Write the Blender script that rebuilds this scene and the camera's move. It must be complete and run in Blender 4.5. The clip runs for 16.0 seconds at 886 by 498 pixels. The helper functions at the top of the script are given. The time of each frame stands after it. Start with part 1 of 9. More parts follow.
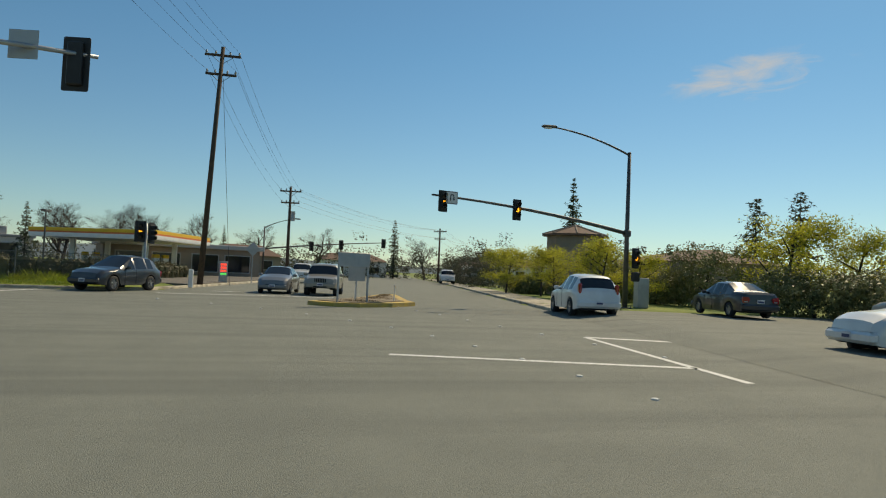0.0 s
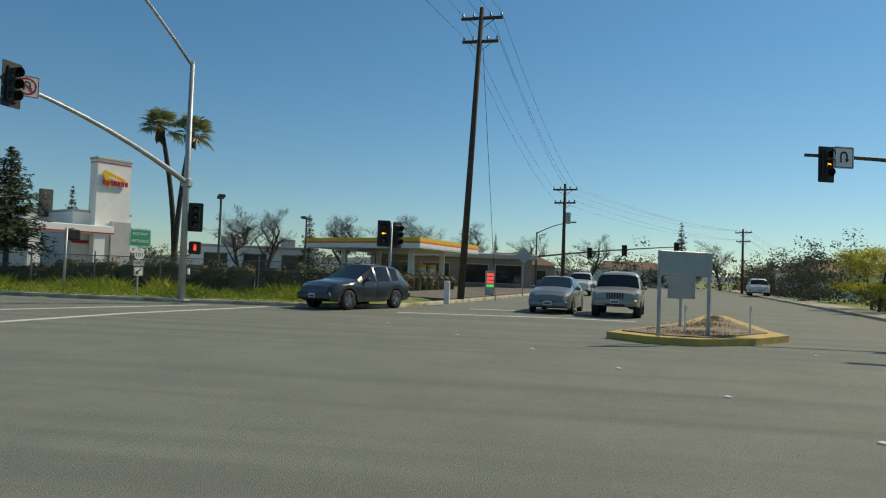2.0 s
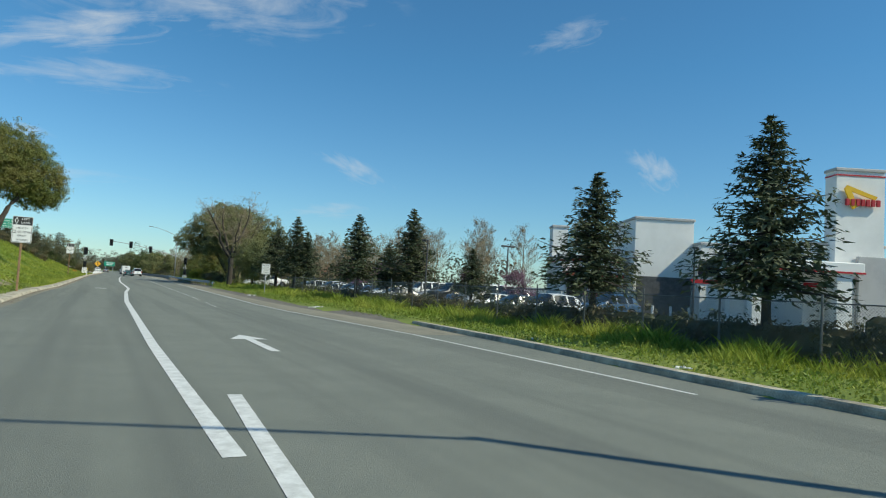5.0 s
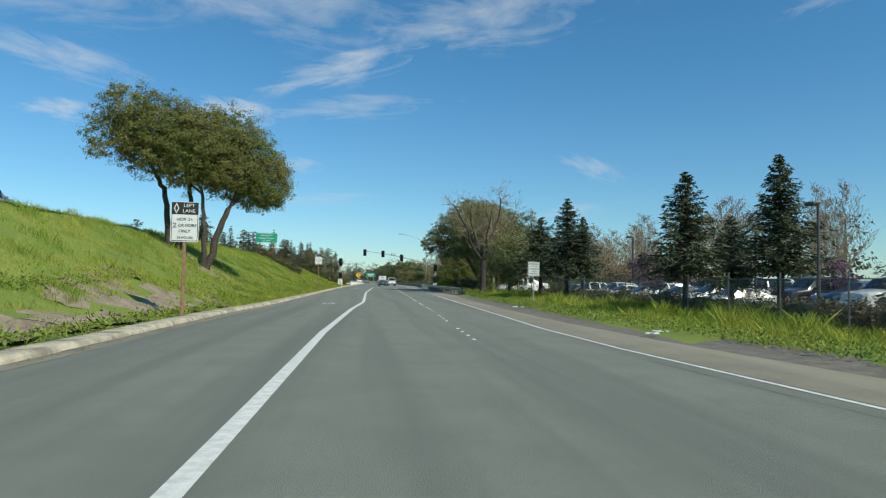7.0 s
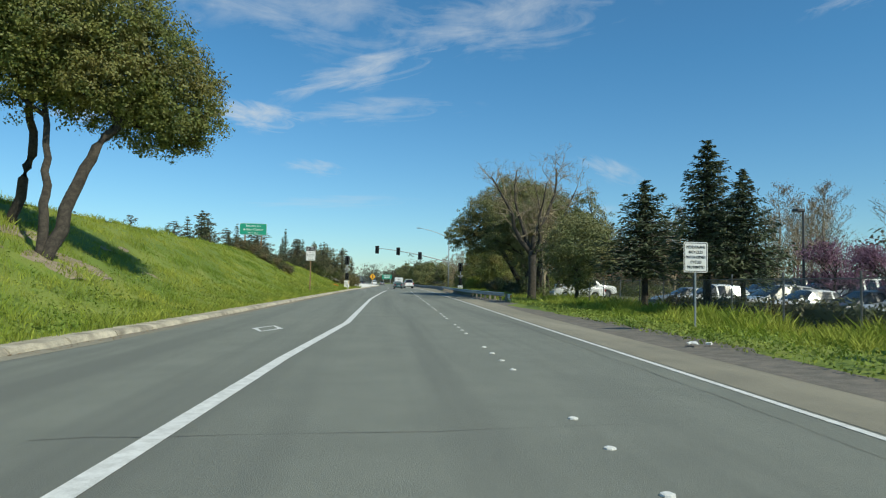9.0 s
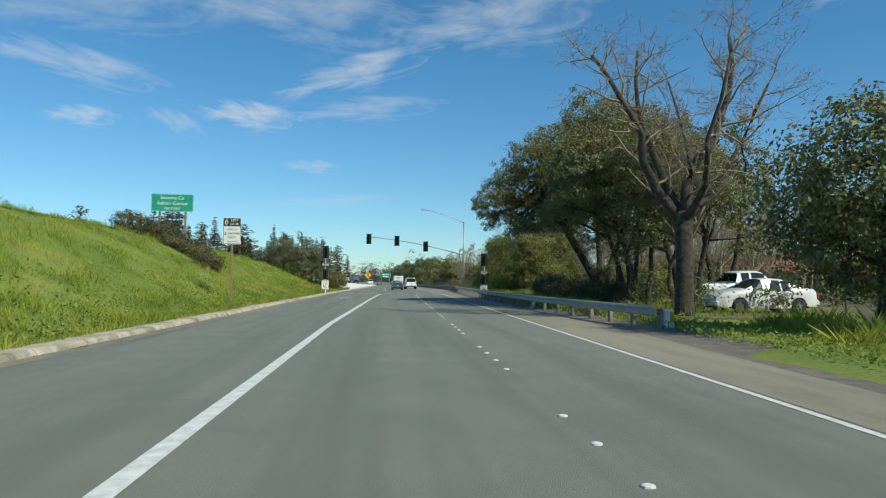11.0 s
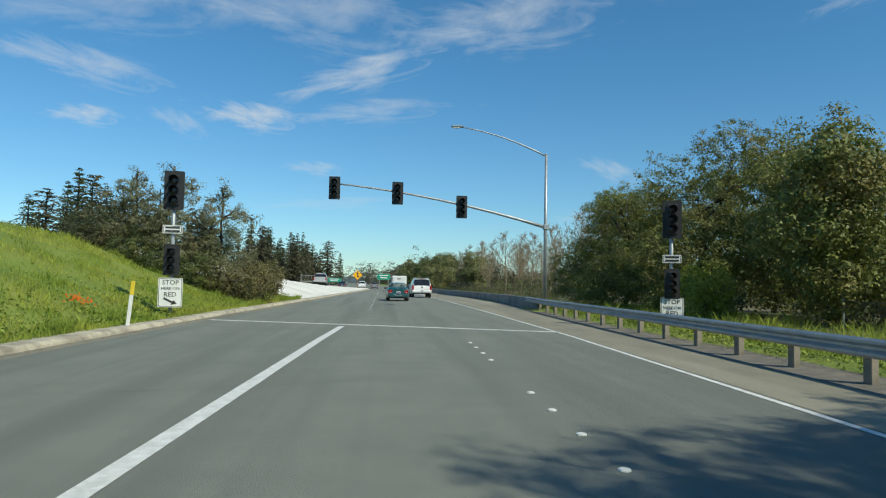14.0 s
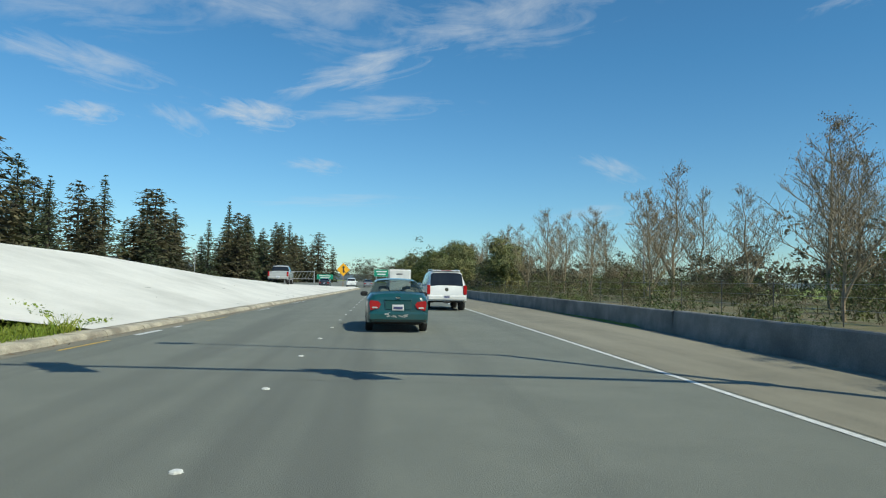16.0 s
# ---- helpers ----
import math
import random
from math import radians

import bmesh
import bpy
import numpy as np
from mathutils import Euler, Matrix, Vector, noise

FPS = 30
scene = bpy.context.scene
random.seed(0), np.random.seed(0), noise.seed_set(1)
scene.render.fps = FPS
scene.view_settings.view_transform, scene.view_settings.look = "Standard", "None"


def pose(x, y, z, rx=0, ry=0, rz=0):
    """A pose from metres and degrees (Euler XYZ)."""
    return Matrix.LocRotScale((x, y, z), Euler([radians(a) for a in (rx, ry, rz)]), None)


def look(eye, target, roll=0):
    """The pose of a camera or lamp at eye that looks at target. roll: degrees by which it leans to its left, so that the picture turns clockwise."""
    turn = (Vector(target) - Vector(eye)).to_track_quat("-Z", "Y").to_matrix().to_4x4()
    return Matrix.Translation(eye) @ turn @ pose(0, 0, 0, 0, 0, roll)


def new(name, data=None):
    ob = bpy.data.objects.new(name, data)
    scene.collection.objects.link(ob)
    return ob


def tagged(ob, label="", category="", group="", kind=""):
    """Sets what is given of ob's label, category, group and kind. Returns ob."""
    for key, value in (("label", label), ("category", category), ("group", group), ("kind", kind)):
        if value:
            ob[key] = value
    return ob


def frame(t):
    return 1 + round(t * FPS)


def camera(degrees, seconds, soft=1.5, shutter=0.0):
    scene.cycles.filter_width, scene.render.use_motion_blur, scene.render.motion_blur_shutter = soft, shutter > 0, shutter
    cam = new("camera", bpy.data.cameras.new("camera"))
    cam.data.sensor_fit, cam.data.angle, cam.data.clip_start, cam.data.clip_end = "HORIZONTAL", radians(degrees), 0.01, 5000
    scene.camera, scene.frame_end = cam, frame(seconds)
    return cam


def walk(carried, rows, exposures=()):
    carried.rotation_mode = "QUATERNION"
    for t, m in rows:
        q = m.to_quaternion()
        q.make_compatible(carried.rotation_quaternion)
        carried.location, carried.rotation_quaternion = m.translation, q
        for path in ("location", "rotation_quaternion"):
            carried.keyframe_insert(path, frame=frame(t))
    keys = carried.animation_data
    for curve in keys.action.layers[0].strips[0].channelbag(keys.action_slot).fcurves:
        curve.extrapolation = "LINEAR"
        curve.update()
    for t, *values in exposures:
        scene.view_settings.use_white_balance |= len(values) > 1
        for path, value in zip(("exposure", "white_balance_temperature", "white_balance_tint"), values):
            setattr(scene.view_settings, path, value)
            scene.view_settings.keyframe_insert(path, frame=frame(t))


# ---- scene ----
cam = camera(67.35, 16.0, soft=1.15)

PATH = [
    (0, pose(-20.140, -67.929, 1.411, 92.16, -2.45, -105.23)),
    (0.5, pose(-17.451, -68.316, 1.398, 92.13, -1.91, -104.76)),
    (1, pose(-15.081, -68.565, 1.399, 92.09, -1.26, -100.77)),
    (1.5, pose(-12.601, -68.457, 1.397, 91.87, -1.68, -92.68)),
    (2, pose(-10.096, -67.988, 1.410, 92.08, -2.02, -82.08)),
    (2.5, pose(-7.595, -66.896, 1.399, 91.82, -2.39, -71.26)),
    (3, pose(-5.227, -65.303, 1.375, 91.91, -2.66, -62.28)),
    (3.5, pose(-3.139, -63.467, 1.340, 92.20, -2.37, -54.56)),
    (4, pose(-1.077, -61.102, 1.360, 92.40, -2.30, -46.24)),
    (4.5, pose(0.816, -58.157, 1.392, 92.65, -3.21, -36.56)),
    (5, pose(2.332, -54.720, 1.503, 93.34, -3.32, -27.88)),
    (5.2, pose(2.857, -53.307, 1.417, 93.54, -3.02, -24.70)),
    (7.3, pose(5.034, -35.086, 1.409, 92.71, -1.17, -6.09)),
    (7.5, pose(5.170, -33.163, 1.408, 92.73, -1.30, -5.83)),
    (8, pose(5.482, -28.174, 1.367, 92.88, -0.93, -5.58)),
    (8.5, pose(5.756, -23.012, 1.387, 92.93, -0.71, -5.64)),
    (9, pose(6.048, -17.673, 1.336, 92.91, -1.10, -5.46)),
    (11.5, pose(7.166, 19.133, 1.419, 92.76, -0.38, -5.46)),
    (12, pose(7.361, 26.945, 1.419, 92.92, -0.50, -5.52)),
    (12.5, pose(7.591, 34.983, 1.411, 93.02, -0.54, -5.56)),
    (13, pose(7.868, 43.391, 1.377, 92.96, -0.87, -5.48)),
    (13.5, pose(8.115, 52.022, 1.396, 92.89, -0.86, -5.39)),
    (14, pose(8.329, 60.602, 1.397, 93.02, -1.06, -5.40)),
    (14.5, pose(8.634, 69.159, 1.365, 93.01, -1.19, -5.38)),
    (15, pose(8.891, 77.748, 1.407, 93.02, -1.31, -5.39)),
    (15.5, pose(9.057, 86.158, 1.376, 92.89, -1.20, -5.38)),
    (16, pose(9.277, 94.681, 1.400, 92.80, -1.11, -5.38)),
]
walk(cam, PATH, [(0, -0.28, 8700, 12), (0.5, -0.42, 8600, 12), (1.5, -0.42, 8200, 11), (2.0, -0.32, 7900, 10), (2.5, -0.15, 7600, 9), (3.5, -0.02, 7200, 7), (4.5, -0.02, 6700, 4), (11.5, 0.0, 6700, 4), (12.3, 0.12, 6700, 4), (13.3, 0.12, 6700, 4), (14.3, -0.05, 6700, 4), (16, -0.05, 6600, 4)])

# ---- world and sun ----
SUN_AZ, SUN_EL = radians(138), radians(43.5)          # clockwise from +y
to_sun = Vector((math.sin(SUN_AZ) * math.cos(SUN_EL), math.cos(SUN_AZ) * math.cos(SUN_EL), math.sin(SUN_EL)))
world = bpy.data.worlds.new("world")
scene.world = world
world.use_nodes = True
wn, wl = world.node_tree.nodes, world.node_tree.links
wn.clear()
w_out, w_bg, w_sky = wn.new("ShaderNodeOutputWorld"), wn.new("ShaderNodeBackground"), wn.new("ShaderNodeTexSky")
w_sky.sky_type, w_sky.sun_disc, w_sky.sun_elevation, w_sky.sun_rotation = "NISHITA", False, SUN_EL, SUN_AZ
w_sky.air_density, w_sky.dust_density, w_sky.ozone_density = 1.0, 0.15, 4.5
w_bg.inputs["Strength"].default_value = 0.12
# thin cirrus wisps: azimuth, elevation, half length, half width and tilt in degrees, density
CIRRUS = [
    (-23.2, 12.2, 3.0, 1.0, 0, 0.75),
    (-10.6, 13.4, 4.6, 1.4, -4, 0.95),
    (-23.3, 15.8, 7.3, 1.6, -8, 0.6),
    (-1.5, 17.6, 8.3, 1.6, 17, 0.75),
    (-0.7, 14.5, 7.8, 1.3, 5, 0.5),
    (-5.4, 9.5, 2.9, 0.8, -5, 0.5),
    (-16.5, 12.3, 2.7, 1.1, -25, 0.45),
    (10.6, 21.9, 10.2, 3.0, 6, 0.62),
    (-5.7, 21.7, 10.7, 3.4, -4, 0.5),
    (-21.9, 20.3, 9.7, 2.5, 8, 0.42),
    (19.6, 9.6, 3.3, 1.0, -22, 0.5),
    (-3.5, 6.7, 8.3, 0.7, 3, 0.28),
    (18.1, 6.0, 3.7, 0.8, 4, 0.36),
    (45.2, 10.5, 2.7, 1.5, -42, 0.62),
    (37.7, 21.3, 3.7, 1.3, 15, 0.4),
    (129.5, 16.3, 6.1, 1.8, 5, 0.95),
]
w_tc = wn.new("ShaderNodeTexCoord")
w_sum = None


def w_node(kind, *links, **sockets):
    n_ = wn.new("ShaderNode" + kind)
    for k_, v_ in sockets.items():
        n_.inputs[k_.replace("_", " ")].default_value = v_
    for k_, out in links:
        wl.new(out, n_.inputs[k_])
    return n_


def w_math(op, *values):
    n_ = wn.new("ShaderNodeMath")
    n_.operation = op
    for k_, v_ in enumerate(values):
        if isinstance(v_, float):
            n_.inputs[k_].default_value = v_
        else:
            wl.new(v_, n_.inputs[k_])
    return n_.outputs[0]


w_fray = w_node("TexNoise", ("Vector", w_tc.outputs["Generated"]), Scale=16.0, Detail=5.0, Roughness=0.6)
for az, el, half_l, half_w, tilt, dens in CIRRUS:
    az, el = radians(az), radians(el)
    c_ = Vector((math.sin(az) * math.cos(el), math.cos(az) * math.cos(el), math.sin(el)))
    right_ = Vector((math.cos(az), -math.sin(az), 0))
    up_ = right_.cross(c_)
    a_ = right_ * math.cos(radians(tilt)) + up_ * math.sin(radians(tilt))
    m_ = Matrix((a_, c_.cross(a_), c_)).transposed()
    mp = wn.new("ShaderNodeMapping")
    mp.vector_type = "TEXTURE"
    mp.inputs["Location"].default_value, mp.inputs["Rotation"].default_value = c_, m_.to_euler()
    mp.inputs["Scale"].default_value = (radians(half_l) * 1.25, radians(half_w) * 1.25, 0.35)
    wl.new(w_tc.outputs["Generated"], mp.inputs["Vector"])
    g_ = wn.new("ShaderNodeTexGradient")
    g_.gradient_type = "SPHERICAL"
    wl.new(mp.outputs["Vector"], g_.inputs["Vector"])
    n_ = w_node("TexNoise", ("Vector", mp.outputs["Vector"]), Scale=1.5, Detail=7.0, Roughness=0.62, Distortion=0.7)
    v_ = w_math("ADD", w_math("MULTIPLY", n_.outputs["Fac"], 1.7), w_math("MULTIPLY", w_fray.outputs["Fac"], 0.5))
    v_ = w_math("ADD", w_math("SUBTRACT", v_, 1.28), w_math("MULTIPLY", g_.outputs["Fac"], 0.62))
    v_ = w_math("MULTIPLY", w_math("MAXIMUM", v_, 0.0), w_math("MULTIPLY", w_math("MINIMUM", w_math("MULTIPLY", g_.outputs["Fac"], 2.2), 1.0), dens * 1.5))
    w_sum = v_ if w_sum is None else w_math("ADD", w_sum, v_)
w_mix = wn.new("ShaderNodeMixRGB")
w_mix.inputs["Color2"].default_value = (5.2, 5.6, 6.2, 1)
wl.new(w_math("MINIMUM", w_sum, 0.8), w_mix.inputs["Fac"])
w_tint = wn.new("ShaderNodeMixRGB")
w_tint.blend_type, w_tint.inputs["Fac"].default_value, w_tint.inputs["Color2"].default_value = "MULTIPLY", 1.0, (0.52, 0.93, 1.06, 1)
w_xyz, w_up, w_hue = wn.new("ShaderNodeSeparateXYZ"), wn.new("ShaderNodeMapRange"), wn.new("ShaderNodeMixRGB")
w_up.inputs["From Min"].default_value, w_up.inputs["From Max"].default_value = 0.0, 0.32
w_hue.inputs["Color1"].default_value, w_hue.inputs["Color2"].default_value = (0.7, 0.9, 1.0, 1), (0.5, 0.93, 1.08, 1)
wl.new(w_tc.outputs["Generated"], w_xyz.inputs["Vector"]), wl.new(w_xyz.outputs["Z"], w_up.inputs["Value"])
wl.new(w_up.outputs["Result"], w_hue.inputs["Fac"]), wl.new(w_hue.outputs["Color"], w_tint.inputs["Color2"])
wl.new(w_sky.outputs["Color"], w_tint.inputs["Color1"])
wl.new(w_tint.outputs["Color"], w_mix.inputs["Color1"])
wl.new(w_mix.outputs["Color"], w_bg.inputs["Color"]), wl.new(w_bg.outputs["Background"], w_out.inputs["Surface"])
sun = new("sun", bpy.data.lights.new("sun", "SUN"))
sun.data.energy, sun.data.angle, sun.data.color = 4.3, radians(0.55), (1.0, 0.96, 0.8)
sun.matrix_world = look(to_sun * 300, (0, 0, 0))


# ---- materials ----
def material(name, c1, c2=None, scale=3.0, rough=0.8, metal=0.0, bump=0.0, bump_scale=60.0, fine=0.0, island=0.0, coat=0.0,
             obj=0.0, translucent=0.0, glow=0.0, c3=None, c3_scale=0.3, spec=0.5, stretch=0.0):
    """c1/c2: two colours mixed by a noise; c3: a large-scale third; island/obj: brightness spread per piece."""
    m = bpy.data.materials.new(name)
    m.use_nodes = True
    nt = m.node_tree
    b = nt.nodes["Principled BSDF"]
    b.inputs["Roughness"].default_value, b.inputs["Metallic"].default_value = rough, metal
    b.inputs["Coat Weight"].default_value = coat
    b.inputs["Coat Roughness"].default_value = 0.05
    b.inputs["Specular IOR Level"].default_value = spec
    tc = nt.nodes.new("ShaderNodeTexCoord")
    c2 = c2 or tuple(v * 0.82 for v in c1)

    def tex(sc, detail=5.0):
        n = nt.nodes.new("ShaderNodeTexNoise")
        n.inputs["Scale"].default_value, n.inputs["Detail"].default_value, n.inputs["Roughness"].default_value = sc, detail, 0.62
        nt.links.new(tc.outputs["Object"], n.inputs["Vector"])
        return n

    def mixer(fac, a, bb, lo=0.38, hi=0.62):
        rg = nt.nodes.new("ShaderNodeMapRange")
        rg.inputs["From Min"].default_value, rg.inputs["From Max"].default_value = lo, hi
        nt.links.new(fac, rg.inputs["Value"])
        mx = nt.nodes.new("ShaderNodeMixRGB")
        for sock, v in (("Color1", a), ("Color2", bb)):
            if isinstance(v, tuple):
                mx.inputs[sock].default_value = (*v, 1)
            else:
                nt.links.new(v, mx.inputs[sock])
        nt.links.new(rg.outputs["Result"], mx.inputs["Fac"])
        return mx.outputs["Color"]

    col = mixer(tex(scale).outputs["Fac"], c1, c2)
    if c3:
        big = tex(c3_scale, 3.0)
        if stretch:                                 # streaks along the lanes
            mp = nt.nodes.new("ShaderNodeMapping")
            mp.inputs["Scale"].default_value = (1.0, stretch, 1.0)
            nt.links.new(tc.outputs["Object"], mp.inputs["Vector"]), nt.links.new(mp.outputs["Vector"], big.inputs["Vector"])
        col = mixer(big.outputs["Fac"], col, c3, 0.46, 0.66)
    if fine:
        f = tex(bump_scale, 3.0)
        mx = nt.nodes.new("ShaderNodeMixRGB")
        mx.blend_type, mx.inputs["Fac"].default_value = "OVERLAY", fine
        nt.links.new(col, mx.inputs["Color1"]), nt.links.new(f.outputs["Fac"], mx.inputs["Color2"])
        col = mx.outputs["Color"]
    if island or obj:
        src = nt.nodes.new("ShaderNodeNewGeometry").outputs["Random Per Island"] if island else nt.nodes.new("ShaderNodeObjectInfo").outputs["Random"]
        amt = island or obj
        rg = nt.nodes.new("ShaderNodeMapRange")
        rg.inputs["To Min"].default_value, rg.inputs["To Max"].default_value = 1 - amt, 1 + amt
        nt.links.new(src, rg.inputs["Value"])
        hs = nt.nodes.new("ShaderNodeHueSaturation")
        nt.links.new(rg.outputs["Result"], hs.inputs["Value"]), nt.links.new(col, hs.inputs["Color"])
        col = hs.outputs["Color"]
    nt.links.new(col, b.inputs["Base Color"])
    if bump:
        bt, bp = tex(bump_scale, 4.0), nt.nodes.new("ShaderNodeBump")
        bp.inputs["Strength"].default_value, bp.inputs["Distance"].default_value = bump, 0.02
        nt.links.new(bt.outputs["Fac"], bp.inputs["Height"]), nt.links.new(bp.outputs["Normal"], b.inputs["Normal"])
    if translucent:
        tr, ms = nt.nodes.new("ShaderNodeBsdfTranslucent"), nt.nodes.new("ShaderNodeMixShader")
        nt.links.new(col, tr.inputs["Color"])
        ms.inputs["Fac"].default_value = translucent
        nt.links.new(b.outputs["BSDF"], ms.inputs[1]), nt.links.new(tr.outputs["BSDF"], ms.inputs[2])
        nt.links.new(ms.outputs["Shader"], nt.nodes["Material Output"].inputs["Surface"])
    if glow:
        b.inputs["Emission Color"].default_value, b.inputs["Emission Strength"].default_value = (*c1, 1), glow
    return m


ASPHALT = material("asphalt", (0.2, 0.21, 0.176), (0.176, 0.186, 0.157), 0.7, 0.9, bump=0.6, bump_scale=90, fine=0.6, c3=(0.148, 0.156, 0.134), c3_scale=0.8, stretch=0.03)
SHOULDER = material("shoulder_gravel", (0.2, 0.175, 0.145), (0.13, 0.12, 0.1), 2.5, 0.95, bump=0.8, bump_scale=40, fine=0.5)
CONCRETE = material("kerb_concrete", (0.56, 0.5, 0.38), (0.4, 0.355, 0.27), 2.4, 0.92, bump=0.6, bump_scale=35, fine=0.5, c3=(0.24, 0.21, 0.16), c3_scale=1.1)
WHITE_CONC = material("pale_concrete", (0.77, 0.74, 0.67), (0.7, 0.675, 0.61), 0.5, 0.92, bump=0.25, bump_scale=10, fine=0.2, c3=(0.6, 0.58, 0.52), c3_scale=0.2)
BARRIER = material("barrier_concrete", (0.27, 0.265, 0.25), (0.19, 0.19, 0.18), 1.2, 0.9, bump=0.3, bump_scale=30, fine=0.4, c3=(0.13, 0.13, 0.125), c3_scale=0.5)
GRASS_G = material("grass_ground", (0.14, 0.2, 0.026), (0.24, 0.26, 0.05), 0.5, 0.95, bump=1.0, bump_scale=18, fine=0.6, c3=(0.11, 0.17, 0.022), c3_scale=0.25)
BLADE = material("grass_blade", (0.25, 0.325, 0.034), (0.43, 0.44, 0.08), 0.5, 0.8, island=0.25, translucent=0.38, c3=(0.17, 0.255, 0.028), c3_scale=0.3)
STRAW = material("bare_earth", (0.2, 0.155, 0.105), (0.33, 0.27, 0.19), 2.2, 0.95, bump=1.0, bump_scale=25, fine=0.5)
SHOULDER_ASPHALT = material("shoulder_asphalt", (0.25, 0.23, 0.172), (0.205, 0.19, 0.145), 0.8, 0.92, bump=0.5, bump_scale=80, fine=0.45, c3=(0.29, 0.265, 0.2), c3_scale=0.7, stretch=0.08)
# brown litter, its tone kept dark to stand for tree shade too
SHADED_LITTER = material("shaded_leaf_litter", (0.19, 0.155, 0.09), (0.12, 0.115, 0.055), 0.8, 0.95, bump=1.0, bump_scale=14, fine=0.6, c3=(0.1, 0.125, 0.04), c3_scale=0.2)
DELIN = material("yellow_marker", (0.78, 0.58, 0.04), (0.7, 0.5, 0.04), 3.0, 0.6)
UNDER_LEAF = material("shade_shrub_leaf", (0.066, 0.092, 0.03), (0.12, 0.145, 0.042), 0.7, 0.65, island=0.25, translucent=0.22, c3=(0.14, 0.15, 0.04), c3_scale=0.5)
TAR = material("crack_sealant", (0.03, 0.03, 0.03), None, 5.0, 0.6)
PAINT_W = material("road_paint_white", (0.72, 0.72, 0.69), (0.55, 0.55, 0.52), 6.0, 0.7, fine=0.3, bump_scale=70)
PAINT_Y = material("kerb_paint_yellow", (0.6, 0.4, 0.08), (0.45, 0.32, 0.12), 4.0, 0.8, fine=0.4)
RAIL_POST = material("weathered_rail_post", (0.27, 0.235, 0.19), (0.18, 0.16, 0.13), 4.0, 0.9, fine=0.4)
FENCE_WIRE = material("fence_wire", (0.2, 0.2, 0.2), (0.14, 0.14, 0.14), 3.0, 0.5, metal=0.6)
GALV = material("galvanised_steel", (0.43, 0.45, 0.46), (0.34, 0.36, 0.38), 3.0, 0.5, metal=0.55, fine=0.15)
STEEL_D = material("dark_steel", (0.12, 0.12, 0.12), (0.08, 0.08, 0.08), 3.0, 0.6, metal=0.4)
BLACK = material("signal_black", (0.018, 0.019, 0.02), (0.012, 0.012, 0.013), 3.0, 0.55)
LENS_OFF = material("dark_lens", (0.03, 0.022, 0.018), (0.02, 0.015, 0.015), 3.0, 0.15)
AMBER = material("lit_amber", (1.0, 0.42, 0.03), (1.0, 0.36, 0.02), 3.0, 0.4, glow=2.5)
REDL = material("lit_red", (1.0, 0.06, 0.03), (1.0, 0.05, 0.03), 3.0, 0.4, glow=2.0)
GREENL = material("lit_green", (0.05, 0.9, 0.15), (0.04, 0.9, 0.15), 3.0, 0.4, glow=1.2)
SIGN_W = material("sign_white", (0.78, 0.78, 0.76), (0.7, 0.7, 0.68), 2.0, 0.5)
SIGN_G = material("sign_green", (0.006, 0.3, 0.185), (0.008, 0.26, 0.16), 2.0, 0.5)
SIGN_Y = material("sign_yellow", (0.85, 0.42, 0.01), (0.8, 0.38, 0.01), 2.0, 0.5)
INK = material("sign_ink", (0.02, 0.02, 0.02), (0.025, 0.025, 0.025), 2.0, 0.6)
INK_R = material("sign_red", (0.6, 0.02, 0.02), (0.55, 0.02, 0.02), 2.0, 0.5)
GREY_BACK = material("bare_aluminium", (0.42, 0.43, 0.43), (0.36, 0.37, 0.37), 2.0, 0.5, metal=0.5)
WOOD = material("sign_post_wood", (0.32, 0.2, 0.11), (0.22, 0.13, 0.07), 8.0, 0.85, fine=0.4, bump_scale=40)
POLE_WOOD = material("utility_pole_wood", (0.1, 0.065, 0.045), (0.06, 0.042, 0.032), 5.0, 0.9, fine=0.4, bump_scale=30)
CABLE = material("cable_black", (0.03, 0.03, 0.032), None, 3.0, 0.6)
BARK = material("bark", (0.078, 0.064, 0.051), (0.036, 0.03, 0.024), 6.0, 0.95, bump=0.9, bump_scale=22, fine=0.5)
BARK_PALE = material("pale_bark", (0.34, 0.27, 0.175), (0.22, 0.175, 0.115), 5.0, 0.95, fine=0.3)
OAK_LEAF = material("oak_leaf", (0.125, 0.158, 0.038), (0.21, 0.22, 0.05), 1.1, 0.6, island=0.28, translucent=0.3, c3=(0.22, 0.19, 0.055), c3_scale=0.4)
OAK_LEAF_D = material("dark_oak_leaf", (0.125, 0.148, 0.052), (0.2, 0.208, 0.075), 0.8, 0.6, island=0.28, translucent=0.2, c3=(0.23, 0.2, 0.075), c3_scale=0.33)
CONIFER = material("conifer_needle", (0.066, 0.086, 0.043), (0.108, 0.124, 0.055), 0.3, 0.75, island=0.3, translucent=0.15)
CONIFER_B = material("brownish_conifer", (0.085, 0.08, 0.04), (0.13, 0.105, 0.05), 0.3, 0.8, island=0.3, translucent=0.15, c3=(0.06, 0.07, 0.035), c3_scale=0.15)
SPRING = material("spring_leaf", (0.5, 0.46, 0.055), (0.36, 0.38, 0.05), 0.6, 0.6, island=0.25, translucent=0.5)
SPARSE_LEAF = material("grey_olive_leaf", (0.13, 0.14, 0.065), (0.22, 0.215, 0.11), 0.7, 0.55, island=0.3, translucent=0.3, c3=(0.24, 0.21, 0.11), c3_scale=0.5)
TWIG_SHRUB = material("brown_shrub_leaf", (0.16, 0.14, 0.055), (0.24, 0.2, 0.085), 0.6, 0.7, island=0.3, translucent=0.25, c3=(0.09, 0.1, 0.035), c3_scale=0.5)
